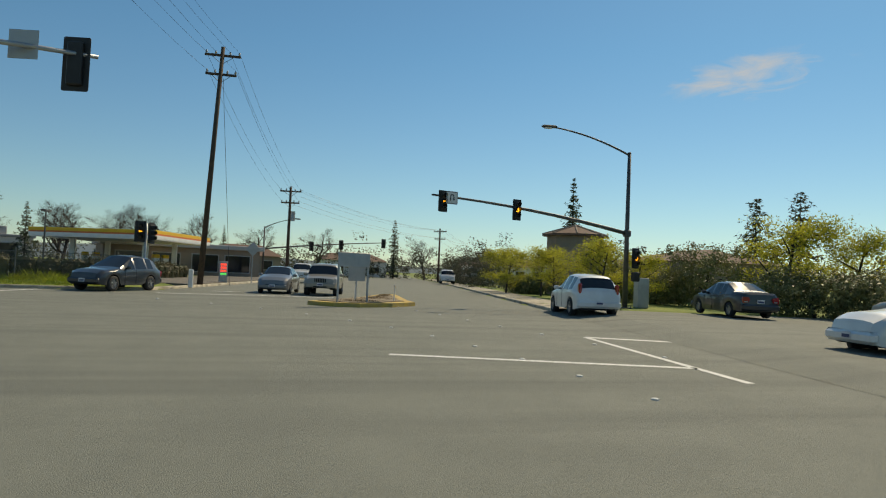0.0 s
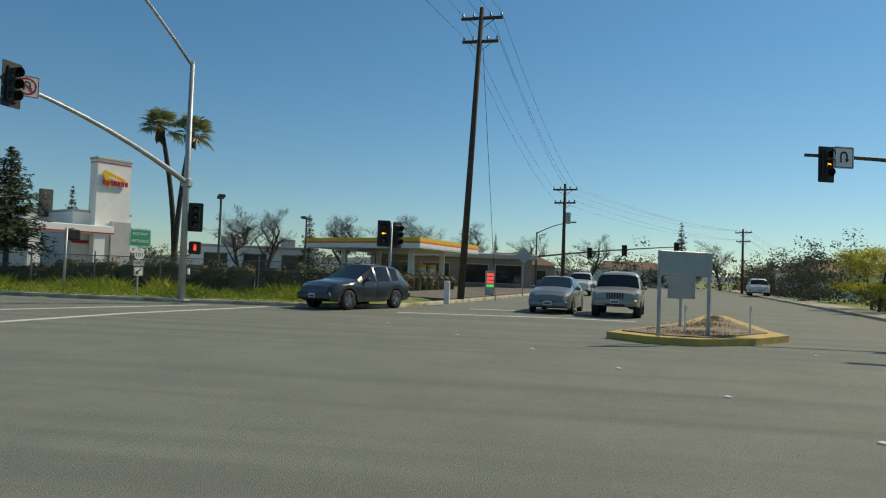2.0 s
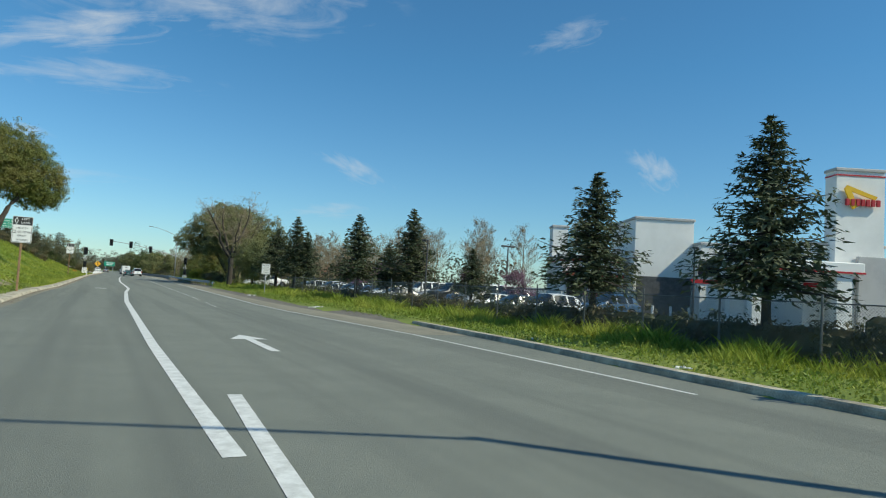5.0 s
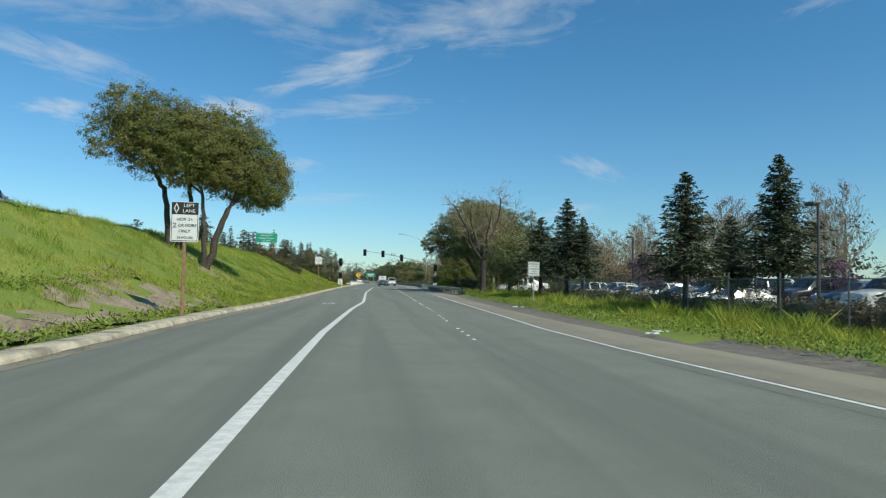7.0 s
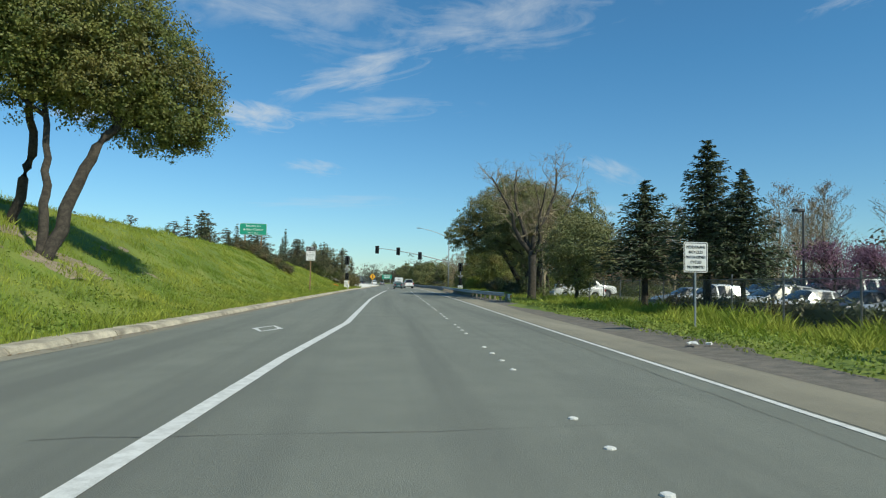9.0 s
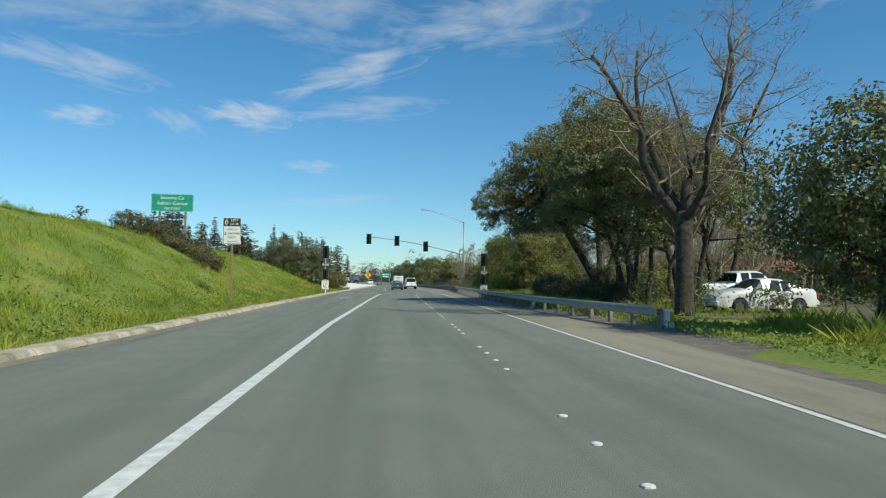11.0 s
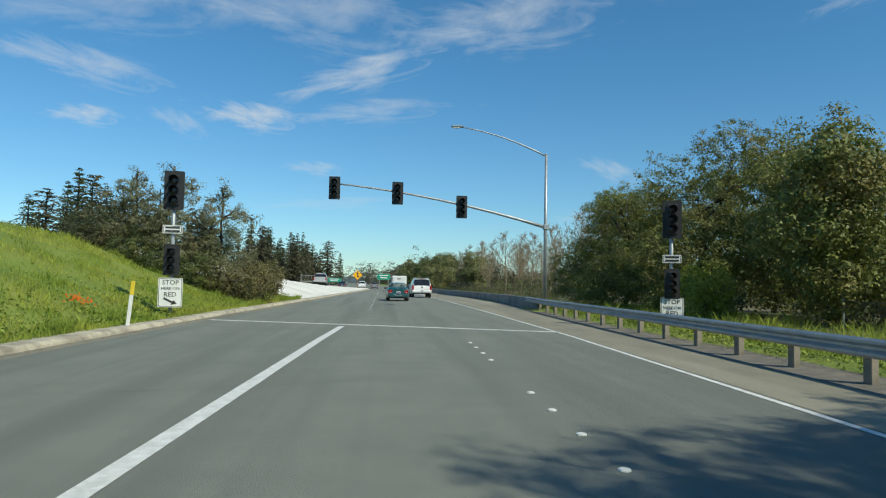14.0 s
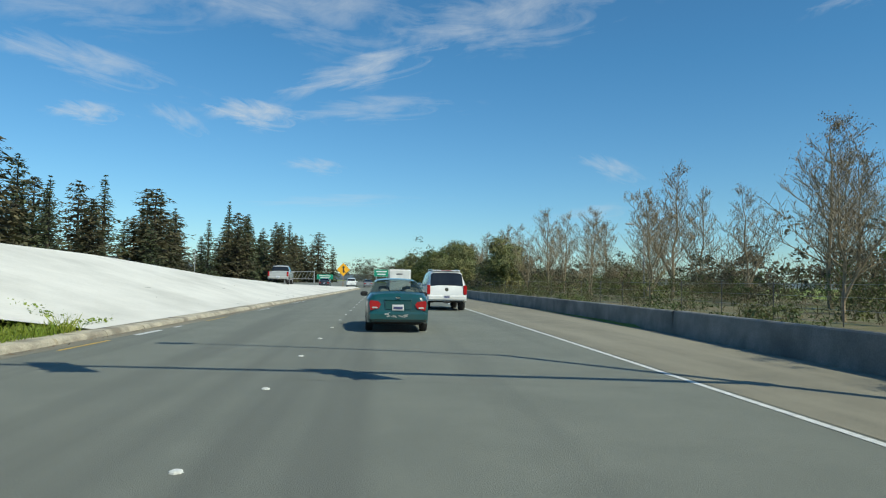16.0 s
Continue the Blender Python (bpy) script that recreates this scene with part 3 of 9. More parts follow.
def fine_path(pts, step=2.0):
    out = []
    for (x0, y0), (x1, y1) in zip(pts, pts[1:]):
        n = max(1, int(math.hypot(x1 - x0, y1 - y0) / step))
        out += [(x0 + (x1 - x0) * i / n, y0 + (y1 - y0) * i / n) for i in range(n)]
    return out + [pts[-1]]


left_line = [street(-60, 0)[:2], street(-29, 0)[:2], (-9.5, -55.5), (-6.5, -52)] + [(along(LEFT, y), y) for y in (-46, -42, -38, -28, -12, 0, 12, 24, 38, 52, 68, 83, 100, 115, 130, 145, 160, 180, 200)]
KERB = [(-0.05, -0.06), (-0.02, 0.06), (0.03, 0.11), (0.1, 0.125), (0.36, 0.125), (0.62, 0.11), (0.66, 0.0)]
kerb_w = tagged(new("kerb_west"), "weathered pale concrete kerb along the ramp", "kerb", kind="structure")
for a, b in zip(fine_path(left_line, 1.9), fine_path(left_line, 1.9)[1:]):
    d = (Vector(b) - Vector(a)).normalized()
    lf, s, n = Vector((-d.y, d.x)), Shape(), len(KERB)
    j = random.uniform(-0.012, 0.012)
    for p in (Vector(a) + d * 0.012, Vector(a).lerp(Vector(b), random.uniform(0.25, 0.45)), Vector(a).lerp(Vector(b), random.uniform(0.55, 0.75)), Vector(b) - d * 0.012):
        chip = random.choice((0, 0, 0.02, 0.05))
        s.v += [(p.x + lf.x * (o + j + (chip if 0 < z < 0.115 and o < 0.05 else 0)), p.y + lf.y * (o + j + (chip if 0 < z < 0.115 and o < 0.05 else 0)), z + j * 0.6 + random.uniform(-0.008, 0.006)) for o, z in KERB]
    s.f = [(q * n + k, q * n + k + 1, q * n + n + k + 1, q * n + n + k) for q in range(3) for k in range(n - 1)] + [tuple(range(n)), tuple(reversed(range(3 * n, 4 * n)))]
    part("kerb_stone", s, CONCRETE, kerb_w)
gut = Shape()
for x, y in fine_path([(along(LEFT, y), y) for y in (-38, -28, -12, 0, 24, 52, 83, 100, 115, 130, 160, 195)], 4):
    gut.v += [(x - 0.01, y, 0.005), (x + 0.42 + 0.05 * math.sin(y), y, 0.005)]
gut.f = [(2 * i, 2 * i + 1, 2 * i + 3, 2 * i + 2) for i in range(len(gut.v) // 2 - 1)]
tagged(part("gutter", gut, SHOULDER_ASPHALT), "pale dusty gutter strip along the kerb", "gutter", kind="structure")
right_line = [street(60, 0)[:2], street(6, 0)[:2]] + [(x, y) for y, x in RIGHT if y < -25]
ribbon("kerb_corner", fine_path(right_line), [(-0.62, 0.1), (-0.32, 0.14), (-0.03, 0.14), (0.0, 0.1), (0.02, -0.06)], CONCRETE, "weathered concrete kerb round the corner")
edge_line = [(x, y) for y, x in RIGHT if -32 < y < 100]
ribbon("shoulder", fine_path(edge_line), [(-1.15, 0.1), (-0.8, 0.06), (-0.3, 0.035), (0.0, 0.012), (0.35, 0.006)], SHOULDER, "brown gravel and dirt shoulder edge", "shoulder")
apron = Shape().add([street(-26, STREET_W - 0.1, 0.004), street(-4.4, STREET_W - 0.1, 0.004), street(-4.4, STREET_W + 1.2, 0.13), street(-26, STREET_W + 1.2, 0.15), street(-4.4, STREET_W + 60, 0.17), street(-26, STREET_W + 60, 0.17)], [(3, 2, 1, 0), (5, 4, 2, 3)])
tagged(part("side_street", apron, ASPHALT), "grey asphalt side street joining the junction", "road", kind="structure")
south = [street(s, STREET_W)[:2] for s in range(-5, 121, 6)]
ribbon("kerb_south", south, [(-0.66, 0.02), (-0.62, 0.13), (-0.03, 0.14), (0.0, 0.11), (0.02, -0.06)], CONCRETE, "concrete kerb on the far side of the street")
walkway = Shape()
for s in range(-5, 121, 6):
    walkway.v += [street(s, STREET_W + 0.6, 0.14), street(s, STREET_W + 2.3, 0.15)]
walkway.f = [(2 * i, 2 * i + 1, 2 * i + 3, 2 * i + 2) for i in range(20)]
tagged(part("pavement", walkway, CONCRETE), "pale concrete pavement beside the street", "pavement", kind="structure")


def stripe(name, pts, width, label="white painted line on the asphalt", mat=PAINT_W, z=0.006):
    s = Shape()
    pts = [Vector((p[0], p[1], z)) for p in pts]
    for i, p in enumerate(pts):
        d = (pts[min(i + 1, len(pts) - 1)] - pts[max(i - 1, 0)]).normalized()
        lf = Vector((-d.y, d.x, 0)) * width / 2
        s.v += [tuple(p + lf), tuple(p - lf)]
    s.f = [(2 * i + 1, 2 * i + 3, 2 * i + 2, 2 * i) for i in range(len(pts) - 1)]
    return tagged(part(name, s, mat), label, "road marking", kind="structure")


stripe("lane_line_thick", fine_path([(3.5, -49), (3.55, -40), (3.9, -20), (4.45, -6), (5.05, 4), (5.4, 33), (5.85, 47), (6.3, 62), (6.9, 77), (7.15, 82)]), 0.2)
stripe("edge_line", fine_path([(11.2, -47), (11.3, -36), (10.5, -24), (10.4, -18), (10.75, -9), (11.1, 2), (12.05, 28), (12.55, 43), (13.1, 63), (13.7, 79), (13.85, 95), (13.85, 112), (13.75, 130), (13.3, 160), (13, 300)]), 0.11)
stripe("stop_line", [(2.45, 84.6), (13.8, 80.5)], 0.32)
EDGE = [(-38, 11.3), (-36, 11.3), (-24, 10.5), (-18, 10.4), (-9, 10.75), (2, 11.1), (28, 12.05), (43, 12.55), (63, 13.1), (79, 13.7), (95, 13.85), (112, 13.85), (130, 13.75), (160, 13.3), (300, 13.0)]
sh = Shape()
for y in np.arange(-36, 300, 3.0):
    sh.v += [(along(EDGE, y) + 0.12, y, 0.004), (along(RIGHT, y) + 0.05, y, 0.004)]
sh.f = [(2 * i, 2 * i + 1, 2 * i + 3, 2 * i + 2) for i in range(len(sh.v) // 2 - 1)]
tagged(part("hard_shoulder", sh, SHOULDER_ASPHALT), "pale dusty asphalt shoulder outside the edge line", "shoulder", kind="structure")
for y0, y1, mt, w in ((107.5, 109.6, PAINT_Y, 0.1), (111.0, 112.6, PAINT_W, 0.16), (113.6, 114.2, PAINT_W, 0.1), (116.5, 119.0, PAINT_Y, 0.07), (124, 126.5, PAINT_W, 0.07), (133, 137, PAINT_W, 0.07)):
    stripe("left_edge_line", [(along(LEFT, y) + 0.55, y) for y in (y0, (y0 + y1) / 2, y1)], w, "worn patch of painted edge line", mt)
random.seed(12)
cr = Shape()
for k in range(46):                                 # broken edges and debris along the foot of the slope paving
    y = random.uniform(112, 150)
    d = 0.8 + abs(random.gauss(0, 0.35)) if k < 34 else random.uniform(1, 4)
    L, w_ = random.uniform(0.15, 0.7), random.uniform(0.02, 0.05)
    x = along(LEFT, y) - d
    t = max(0, (d - 0.75) / (float(np.interp(y, SY, SX)) - 0.85))
    z = 0.16 + along(CREST, y) * t ** 1.25 + 0.1 * math.sin(math.pi * t) + 0.012
    dx = random.uniform(-0.05, 0.12)
    cr.add([(x, y, z), (x + w_, y + 0.05, z + 0.02), (x + dx + w_, y + L, z + 0.01), (x + dx, y + L * 0.9, z)], [(0, 1, 2, 3)])
tagged(part("slope_debris", cr, TAR), "dark cracks and debris at the foot of the slope", "debris", kind="stuff")
for nm, pts, w in (("crosswalk_line", [(0.0, -56.0), (6.8, -56.9), (12.5, -58.6)], 0.3), ("crosswalk_line", [(0.5, -52.7), (4.6, -53.0), (6.9, -54.0), (12.0, -56.6)], 0.3),
                   ("stop_bar", [(3.6, -51.8), (4.05, -46.0)], 0.18), ("crosswalk_line", [(12.5, -63.3), (13.3, -69.0), (13.0, -71.4)], 0.3), ("crosswalk_line", [(16.8, -65.4), (17.2, -70.5)], 0.3),
                   ("turn_line", [(-8.9, -70.1), (-10.4, -75.1)], 0.2), ("stop_bar", [(-5.2, -75.7), (-7.3, -80.5)], 0.3), ("turn_line", [(-5.2, -75.7), (-11.9, -74.9)], 0.15),
                   ("bus_line", [(-2.5, -81.4), (4.5, -82.6)], 0.15)):
    stripe(nm, fine_path(pts), w)
for y, x in ((0.9, 3.05), (64.6, 4.2)):                 # carpool diamonds in the left lane
    s = Shape()
    for k, (dx, dy) in enumerate(((0, -1.2), (0.42, 0), (0, 1.2), (-0.42, 0))):
        s.v += [(x + dx, y + dy, 0.007), (x + dx * 0.62, y + dy * 0.8, 0.007)]
    s.f = [(2 * k, (2 * k + 2) % 8, (2 * k + 3) % 8, 2 * k + 1) for k in range(4)]
    tagged(part("lane_diamond", s, PAINT_W), "white painted carpool diamond on the asphalt", "road marking", kind="structure")
# turn arrow near the ramp mouth
s = Shape()
s.add([(5.7, -41, 0.007), (5.9, -41, 0.007), (5.9, -38.4, 0.007), (5.7, -38.4, 0.007), (5.35, -38.4, 0.007), (6.25, -38.4, 0.007), (5.8, -37.2, 0.007)], [(0, 1, 2, 3), (4, 5, 6)])
tagged(part("lane_arrow", s, PAINT_W), "white painted arrow on the asphalt", "road marking", kind="structure")

# joints and hairline cracks in the asphalt
CRACK = material("asphalt_crack", (0.085, 0.082, 0.07), (0.12, 0.115, 0.1), 2.0, 0.9)
rk = random.Random(5)


def crack(pts, width, wander):
    s_, path_ = Shape(), fine_path(pts, 0.45)
    off = 0.0
    for k_, (x_, y_) in enumerate(path_):
        x1_, y1_ = path_[min(k_ + 1, len(path_) - 1)]
        x0_, y0_ = path_[max(k_ - 1, 0)]
        d_v = Vector((x1_ - x0_, y1_ - y0_)).normalized()
        off = off * 0.9 + rk.gauss(0, wander)
        w_ = width * rk.uniform(0.35, 1.2)
        s_.v += [(x_ - d_v.y * (off - w_), y_ + d_v.x * (off - w_), 0.005), (x_ - d_v.y * (off + w_), y_ + d_v.x * (off + w_), 0.005)]
    s_.f = [(2 * k_, 2 * k_ + 2, 2 * k_ + 3, 2 * k_ + 1) for k_ in range(len(path_) - 1)]
    tagged(part("road_crack", s_, CRACK), "dark hairline crack in the asphalt", "road crack", kind="structure")


crack([(along(EDGE, y) - 0.5, y) for y in range(-34, 10, 6)], 0.007, 0.01)
for y0_ in (-12, 19.5, 38, 69, 104, 126):
    xa_ = along(LEFT, y0_) + rk.uniform(0.5, 5)
    crack([(xa_, y0_), (xa_ + rk.uniform(2, 6.5), y0_ + rk.uniform(-1.2, 1.2))], 0.006, 0.05)

# raised lane dots, singly
dot = Shape()
dot.tube([(0, 0, 0.0), (0, 0, 0.012), (0, 0, 0.02)], [0.055, 0.05, 0.03], 8)
dot_me = dot.mesh("lane_dot", PAINT_W)
spots = [(np.interp(y, [-22, -6, 33, 48, 80], [7.6, 8.2, 9.35, 9.75, 10.6]), y) for base in np.arange(-22, 80, 7.3) for y in (base, base + 1.2, base + 2.4, base + 3.6)]
spots += [(7.9 + 0.004 * (y - 110), y) for y in np.arange(96, 160, 3.65)]
for k in range(11):
    a = k / 10
    spots.append((-13 + 17.5 * a + 3 * a * a, -72.6 + 1.0 * a + 7.5 * a ** 3))
    spots.append((-9 + 22 * a, -75.4 + 3.0 * a))
for x, y in spots:
    ob = new("lane_dot", dot_me)
    ob.matrix_basis = pose(x, y, 0.002)
    tagged(ob, "raised white lane marker dot on the asphalt", "road marker", "lane marker dots")

# median island in the cross street
isl = [(6.2, -69.7), (5.3, -70.6), (5.2, -71.6), (6.0, -73.0), (7.6, -74.3), (9.0, -74.3), (16.5, -75.2), (16.6, -74.5), (11, -72.4)]
isl = isl[::-1]
s = Shape().slab(isl, -0.02, 0.16)
island = tagged(part("median_island", s, PAINT_Y), "traffic island with worn yellow kerb and dry weeds", "traffic island", kind="structure")
cx, cy = sum(p[0] for p in isl) / len(isl), sum(p[1] for p in isl) / len(isl)
inner = [(x + (0.35 if x < 8 else -0.35 if x > 50 else 0), y + (-0.4 if y > -72.5 - (x - 6) * 0.2 else 0.4)) for x, y in isl]
part("fill", Shape().slab(inner, 0.1, 0.185), STRAW, island, "dry weedy earth fill")
bare = Shape()
random.seed(4)
for k in range(84):                                 # patches of bare earth and straw on the bank
    y = random.uniform(-30, -6) if k < 48 else random.gauss(6, 3) if k < 64 else random.uniform(-20, -9)
    d = 0.7 + abs(random.gauss(0, 1)) * 0.9 if k < 48 else random.uniform(3.5, 7.0) if k < 64 else 2.4 + 0.16 * (y + 20) + random.gauss(0, 0.5)
    r = random.uniform(0.3, 0.9) if k < 48 else random.uniform(0.2, 0.6)
    x = along(LEFT, y) - d - r
    ring = [(x + r * random.uniform(0.7, 1.2) * math.cos(a), y + 1.8 * r * random.uniform(0.7, 1.2) * math.sin(a)) for a in np.linspace(0, 2 * math.pi, 11)[:-1]]
    pts = [(px, py, bank_at(px, py) + 0.012) for px, py in ring] + [(x, y, bank_at(x, y) + 0.03)]
    bare.add(pts, [(i, (i + 1) % 10, 10) for i in range(10)])
tagged(part("bare_earth", bare, STRAW), "bare brown earth and straw litter by the kerb", "bare earth", kind="stuff")
FENCE_LINE = [(18.6, -60.5), (17.6, -56.0), (17.4, -51.5), (17.6, -45.0), (18.0, -36.0), (18.3, -24.0), (18.2, -12.0), (18.6, 2.0), (19.6, 16.0), (20.2, 29.0)]


# ---- plants: builders ----
def leaf_mesh(name, mat, blobs, count, size, seed, shell=0.55, flat=0.0, droop=0.0, per=40, spread=None, slim=0.55):
    """Small kite-shaped leaves gathered in sprays, the sprays spread in ellipsoids (centre, radii, weight)."""
    rg = np.random.default_rng(seed)
    w = np.array([b[2] * (b[1][0] * b[1][1] * b[1][2]) ** 0.3 for b in blobs], float)
    m = max(8, count // per)
    pick = rg.choice(len(blobs), m, p=w / w.sum())
    cen, rad = np.array([b[0] for b in blobs], float)[pick], np.array([b[1] for b in blobs], float)[pick]
    d = rg.normal(size=(m, 3))
    d /= np.linalg.norm(d, axis=1)[:, None]
    r = shell + (1.04 - shell) * rg.random(m) ** 0.8
    r *= np.where(rg.random(m) < 0.09, 1.16, 1.0)
    lump = 1 + 0.2 * np.sin(d[:, 0] * 7 + pick) * np.sin(d[:, 1] * 6 + 2 * pick) * np.cos(d[:, 2] * 5 + pick)
    c = cen + d * rad * (r * lump)[:, None]
    own = rg.integers(0, m, count)
    off = np.clip(rg.normal(size=(count, 3)), -1.5, 1.5) * (spread or 3.4 * size) * rg.uniform(0.5, 1.3, m)[own][:, None]
    off[:, 2] *= 0.7
    p = c[own] + off
    nrm = off / np.linalg.norm(off, axis=1)[:, None] * 0.6 + d[own] * 0.4 + rg.normal(size=(count, 3)) * 0.4 + np.array([0, 0, 0.3 + flat])
    nrm /= np.linalg.norm(nrm, axis=1)[:, None]
    t = np.cross(nrm, rg.normal(size=(count, 3)))
    t[:, 2] -= droop
    t /= np.linalg.norm(t, axis=1)[:, None]
    b = np.cross(nrm, t)
    s = size * rg.uniform(0.55, 1.35, count)[:, None]
    v = np.stack([p - t * s, p - b * s * slim + nrm * s * 0.12, p + t * s, p + b * s * slim + nrm * s * 0.12], 1).reshape(-1, 3)
    return quads(name, mat, v)


def quads(name, mat, v):
    n = len(v) // 4
    me = bpy.data.meshes.new(name)
    me.vertices.add(4 * n), me.loops.add(4 * n), me.polygons.add(n)
    me.vertices.foreach_set("co", np.asarray(v, np.float32).ravel())
    me.loops.foreach_set("vertex_index", np.arange(4 * n, dtype=np.int32))
    me.polygons.foreach_set("loop_start", np.arange(0, 4 * n, 4, dtype=np.int32))
    me.update(calc_edges=True)
    me.materials.append(mat)
    return me


def branch_shape(seed, height, spread=0.45, levels=4, trunk_r=0.16, kids=(3, 5), start=0.3, lean=(0, 0), ends=None, seg0=7, wob=0.2, up=0.25):
    """A trunk with limbs that fork into twigs."""
    rg, s = random.Random(seed), Shape()

    def grow(p, d, length, r, level):
        n = 4 if level < 2 else 3
        pts, rad = [p], [r]
        for i in range(n):
            d = (d + Vector((rg.gauss(0, wob), rg.gauss(0, wob), rg.gauss(0, wob * 0.5) + up * 0.3 * (level > 0))) * 0.5).normalized()
            p = p + d * length / n
            pts.append(p)
            rad.append(r * (1 - 0.62 * (i + 1) / n))
        s.tube(pts, rad, seg0 if level == 0 else 5 if level == 1 else 3, caps=False)
        if ends is not None and level >= levels - 1:
            ends.append(p)
        if level >= levels:
            return
        k = rg.randint(*kids) + (2 if level == 0 else 0)
        for j in range(k):
            f = start + (1 - start) * (j + rg.random()) / k if level == 0 else 0.25 + 0.75 * (j + rg.random()) / k
            q = f * n
            i = min(n - 1, int(q))
            base = pts[i].lerp(pts[i + 1], q - i)
            a = rg.uniform(0, 2 * math.pi)
            side = Vector((math.cos(a), math.sin(a), rg.uniform(-0.1, 0.5)))
            nd = (d * (1 - spread) + side * spread * rg.uniform(0.8, 1.5) + Vector((0, 0, up))).normalized()
            grow(base, nd, length * rg.uniform(0.45, 0.72) * (0.9 if level else (1.1 - 0.5 * f)), max(0.011, rad[i] * 0.62), level + 1)

    grow(Vector((0, 0, -0.1)), Vector((lean[0], lean[1], 1)).normalized(), height * 0.62, trunk_r, 0)
    return s


def oak(name, label, at, seed, blobs, trunks, leaf_n, leaf_size, mat, group="", drop=0.3):
    """An evergreen tree: leaning trunks with limbs under a crown of leaf sprays."""
    tr = thing(name, label, "tree", at, group)
    rg = random.Random(seed)
    wood = Shape()
    tops = []
    for (x0, y0, *z0), *way, r in trunks:
        ends = [Vector((x0, y0, z0[0] if z0 else -drop))] + [Vector(p) for p in way]
        pts = []
        for a, b in zip(ends, ends[1:]):
            n = 5 if len(way) == 1 else 3
            pts += [a.lerp(b, k / n) + Vector((rg.gauss(0, 0.12), rg.gauss(0, 0.12), 0)) * (0 < k) * (1 if len(way) == 1 else 0.4) for k in range(n)]
        pts.append(ends[-1])
        wood.tube(pts, [r * (1 - 0.5 * k / (len(pts) - 1)) for k in range(len(pts))], 8)
        tops.append((ends[-2], ends[-1], r))
    for c, rad, _ in blobs:
        c = Vector(c)
        a, b, r = min(tops, key=lambda q: (q[1] - c).length)
        st = a.lerp(b, min(1.0, max(0.45, (c.z - 0.9 * rad[2] - a.z) / max(0.5, b.z - a.z) * rg.uniform(0.75, 0.95))))
        if (c - st).length < 7:
            mid = st.lerp(c, 0.5) + Vector((rg.gauss(0, 0.25), rg.gauss(0, 0.25), rg.gauss(0.1, 0.2)))
            wood.tube([st, st.lerp(mid, 0.5) + Vector((rg.gauss(0, 0.12), rg.gauss(0, 0.12), 0)), mid, c], [r * 0.5, r * 0.42, r * 0.3, 0.02], 5)
            for _k in range(5):
                e = c + Vector((rg.uniform(-0.8, 0.8) * rad[0], rg.uniform(-0.8, 0.8) * rad[1], rg.uniform(-0.8, 0.7) * rad[2]))
                q = mid.lerp(c, rg.uniform(0, 0.9))
                wood.tube([q, q.lerp(e, 0.5) + Vector((rg.gauss(0, 0.1), rg.gauss(0, 0.1), 0.15)), e], [r * 0.15, r * 0.09, 0.01], 3)
    part("trunk", wood, BARK, tr, smooth=True)
    part("crown", leaf_mesh("crown", mat, blobs, leaf_n, leaf_size, seed), mat, tr)
    return tr


def conifer_meshes(seed, h, r, mat, whorls=20, bare=0.12, ragged=0.3, sweep=-0.12, spray=1.0, fill=15, full=0.8):
    """Meshes of a redwood or fir of that height: trunk with whorls of boughs, needle sprays along them."""
    rg = np.random.default_rng(seed)
    wood, out, stem = Shape(), [], Shape()
    stem.tube([(0, 0, -0.2), (0, 0, h * 0.5), (0, 0, h * 0.99)], [0.02 * h, 0.012 * h, 0.01], 6)
    up = np.array([0.0, 0.0, 1.0])
    for i in range(whorls):
        f = (i + rg.uniform(-0.8, 0.8)) / (whorls - 1)
        f = min(max(f, 0.0), 1.0)
        z = h * (bare + (0.985 - bare) * f)
        reach = r * ((1 - f) ** full * (0.7 + 0.3 * min(1, f * 5 + 0.3)) + 0.035) * rg.uniform(0.8, 1.12)
        nb = 4 if f < 0.8 else 3
        a0 = rg.uniform(0, 6.28)
        for k in range(nb):
            a = a0 + 6.283 * k / nb + rg.normal() * 0.25
            L = reach * rg.uniform(1 - ragged * 1.5, 1 + ragged * 0.7)
            dz = L * (sweep + 0.4 * f + rg.normal() * 0.15)
            dirv = np.array([math.cos(a), math.sin(a), 0.0])
            wood.tube([(0, 0, z), tuple(dirv * L + np.array([0, 0, z + dz]))], [0.006 * h * (1 - f) + 0.012, 0.006], 3, caps=False)
            m = max(4, int(fill * (0.35 + 0.65 * L / r)))
            q = rg.random(m) ** 0.7
            p = dirv * (q * L)[:, None] + np.array([0, 0, z]) + up * (dz * q)[:, None]
            sidev = np.array([-dirv[1], dirv[0], 0])
            p = p + sidev * (rg.normal(size=m) * (1 - q * 0.75) * L * 0.24)[:, None] + up * (rg.normal(size=m) * 0.085 * L - 0.04 * L)[:, None]
            t = dirv * 0.8 + sidev * rg.normal(size=m)[:, None] * 0.8 + np.array([0, 0, -0.3]) + rg.normal(size=(m, 3)) * 0.4
            t /= np.linalg.norm(t, axis=1)[:, None]
            b = np.cross(t, rg.normal(size=(m, 3)) * 0.7 + up)
            b /= np.linalg.norm(b, axis=1)[:, None]
            s = spray * (0.05 * r + 0.1) * rg.uniform(0.6, 1.4, m)[:, None] * (1.1 - 0.45 * f)
            out.append(np.stack([p - t * s * 0.4, p + b * s * 0.28, p + t * s * 1.3, p - b * s * 0.28], 1).reshape(-1, 3))
    return stem.mesh("trunk", BARK), quads("needles", mat, np.concatenate(out)), wood.mesh("branchwork", BARK)


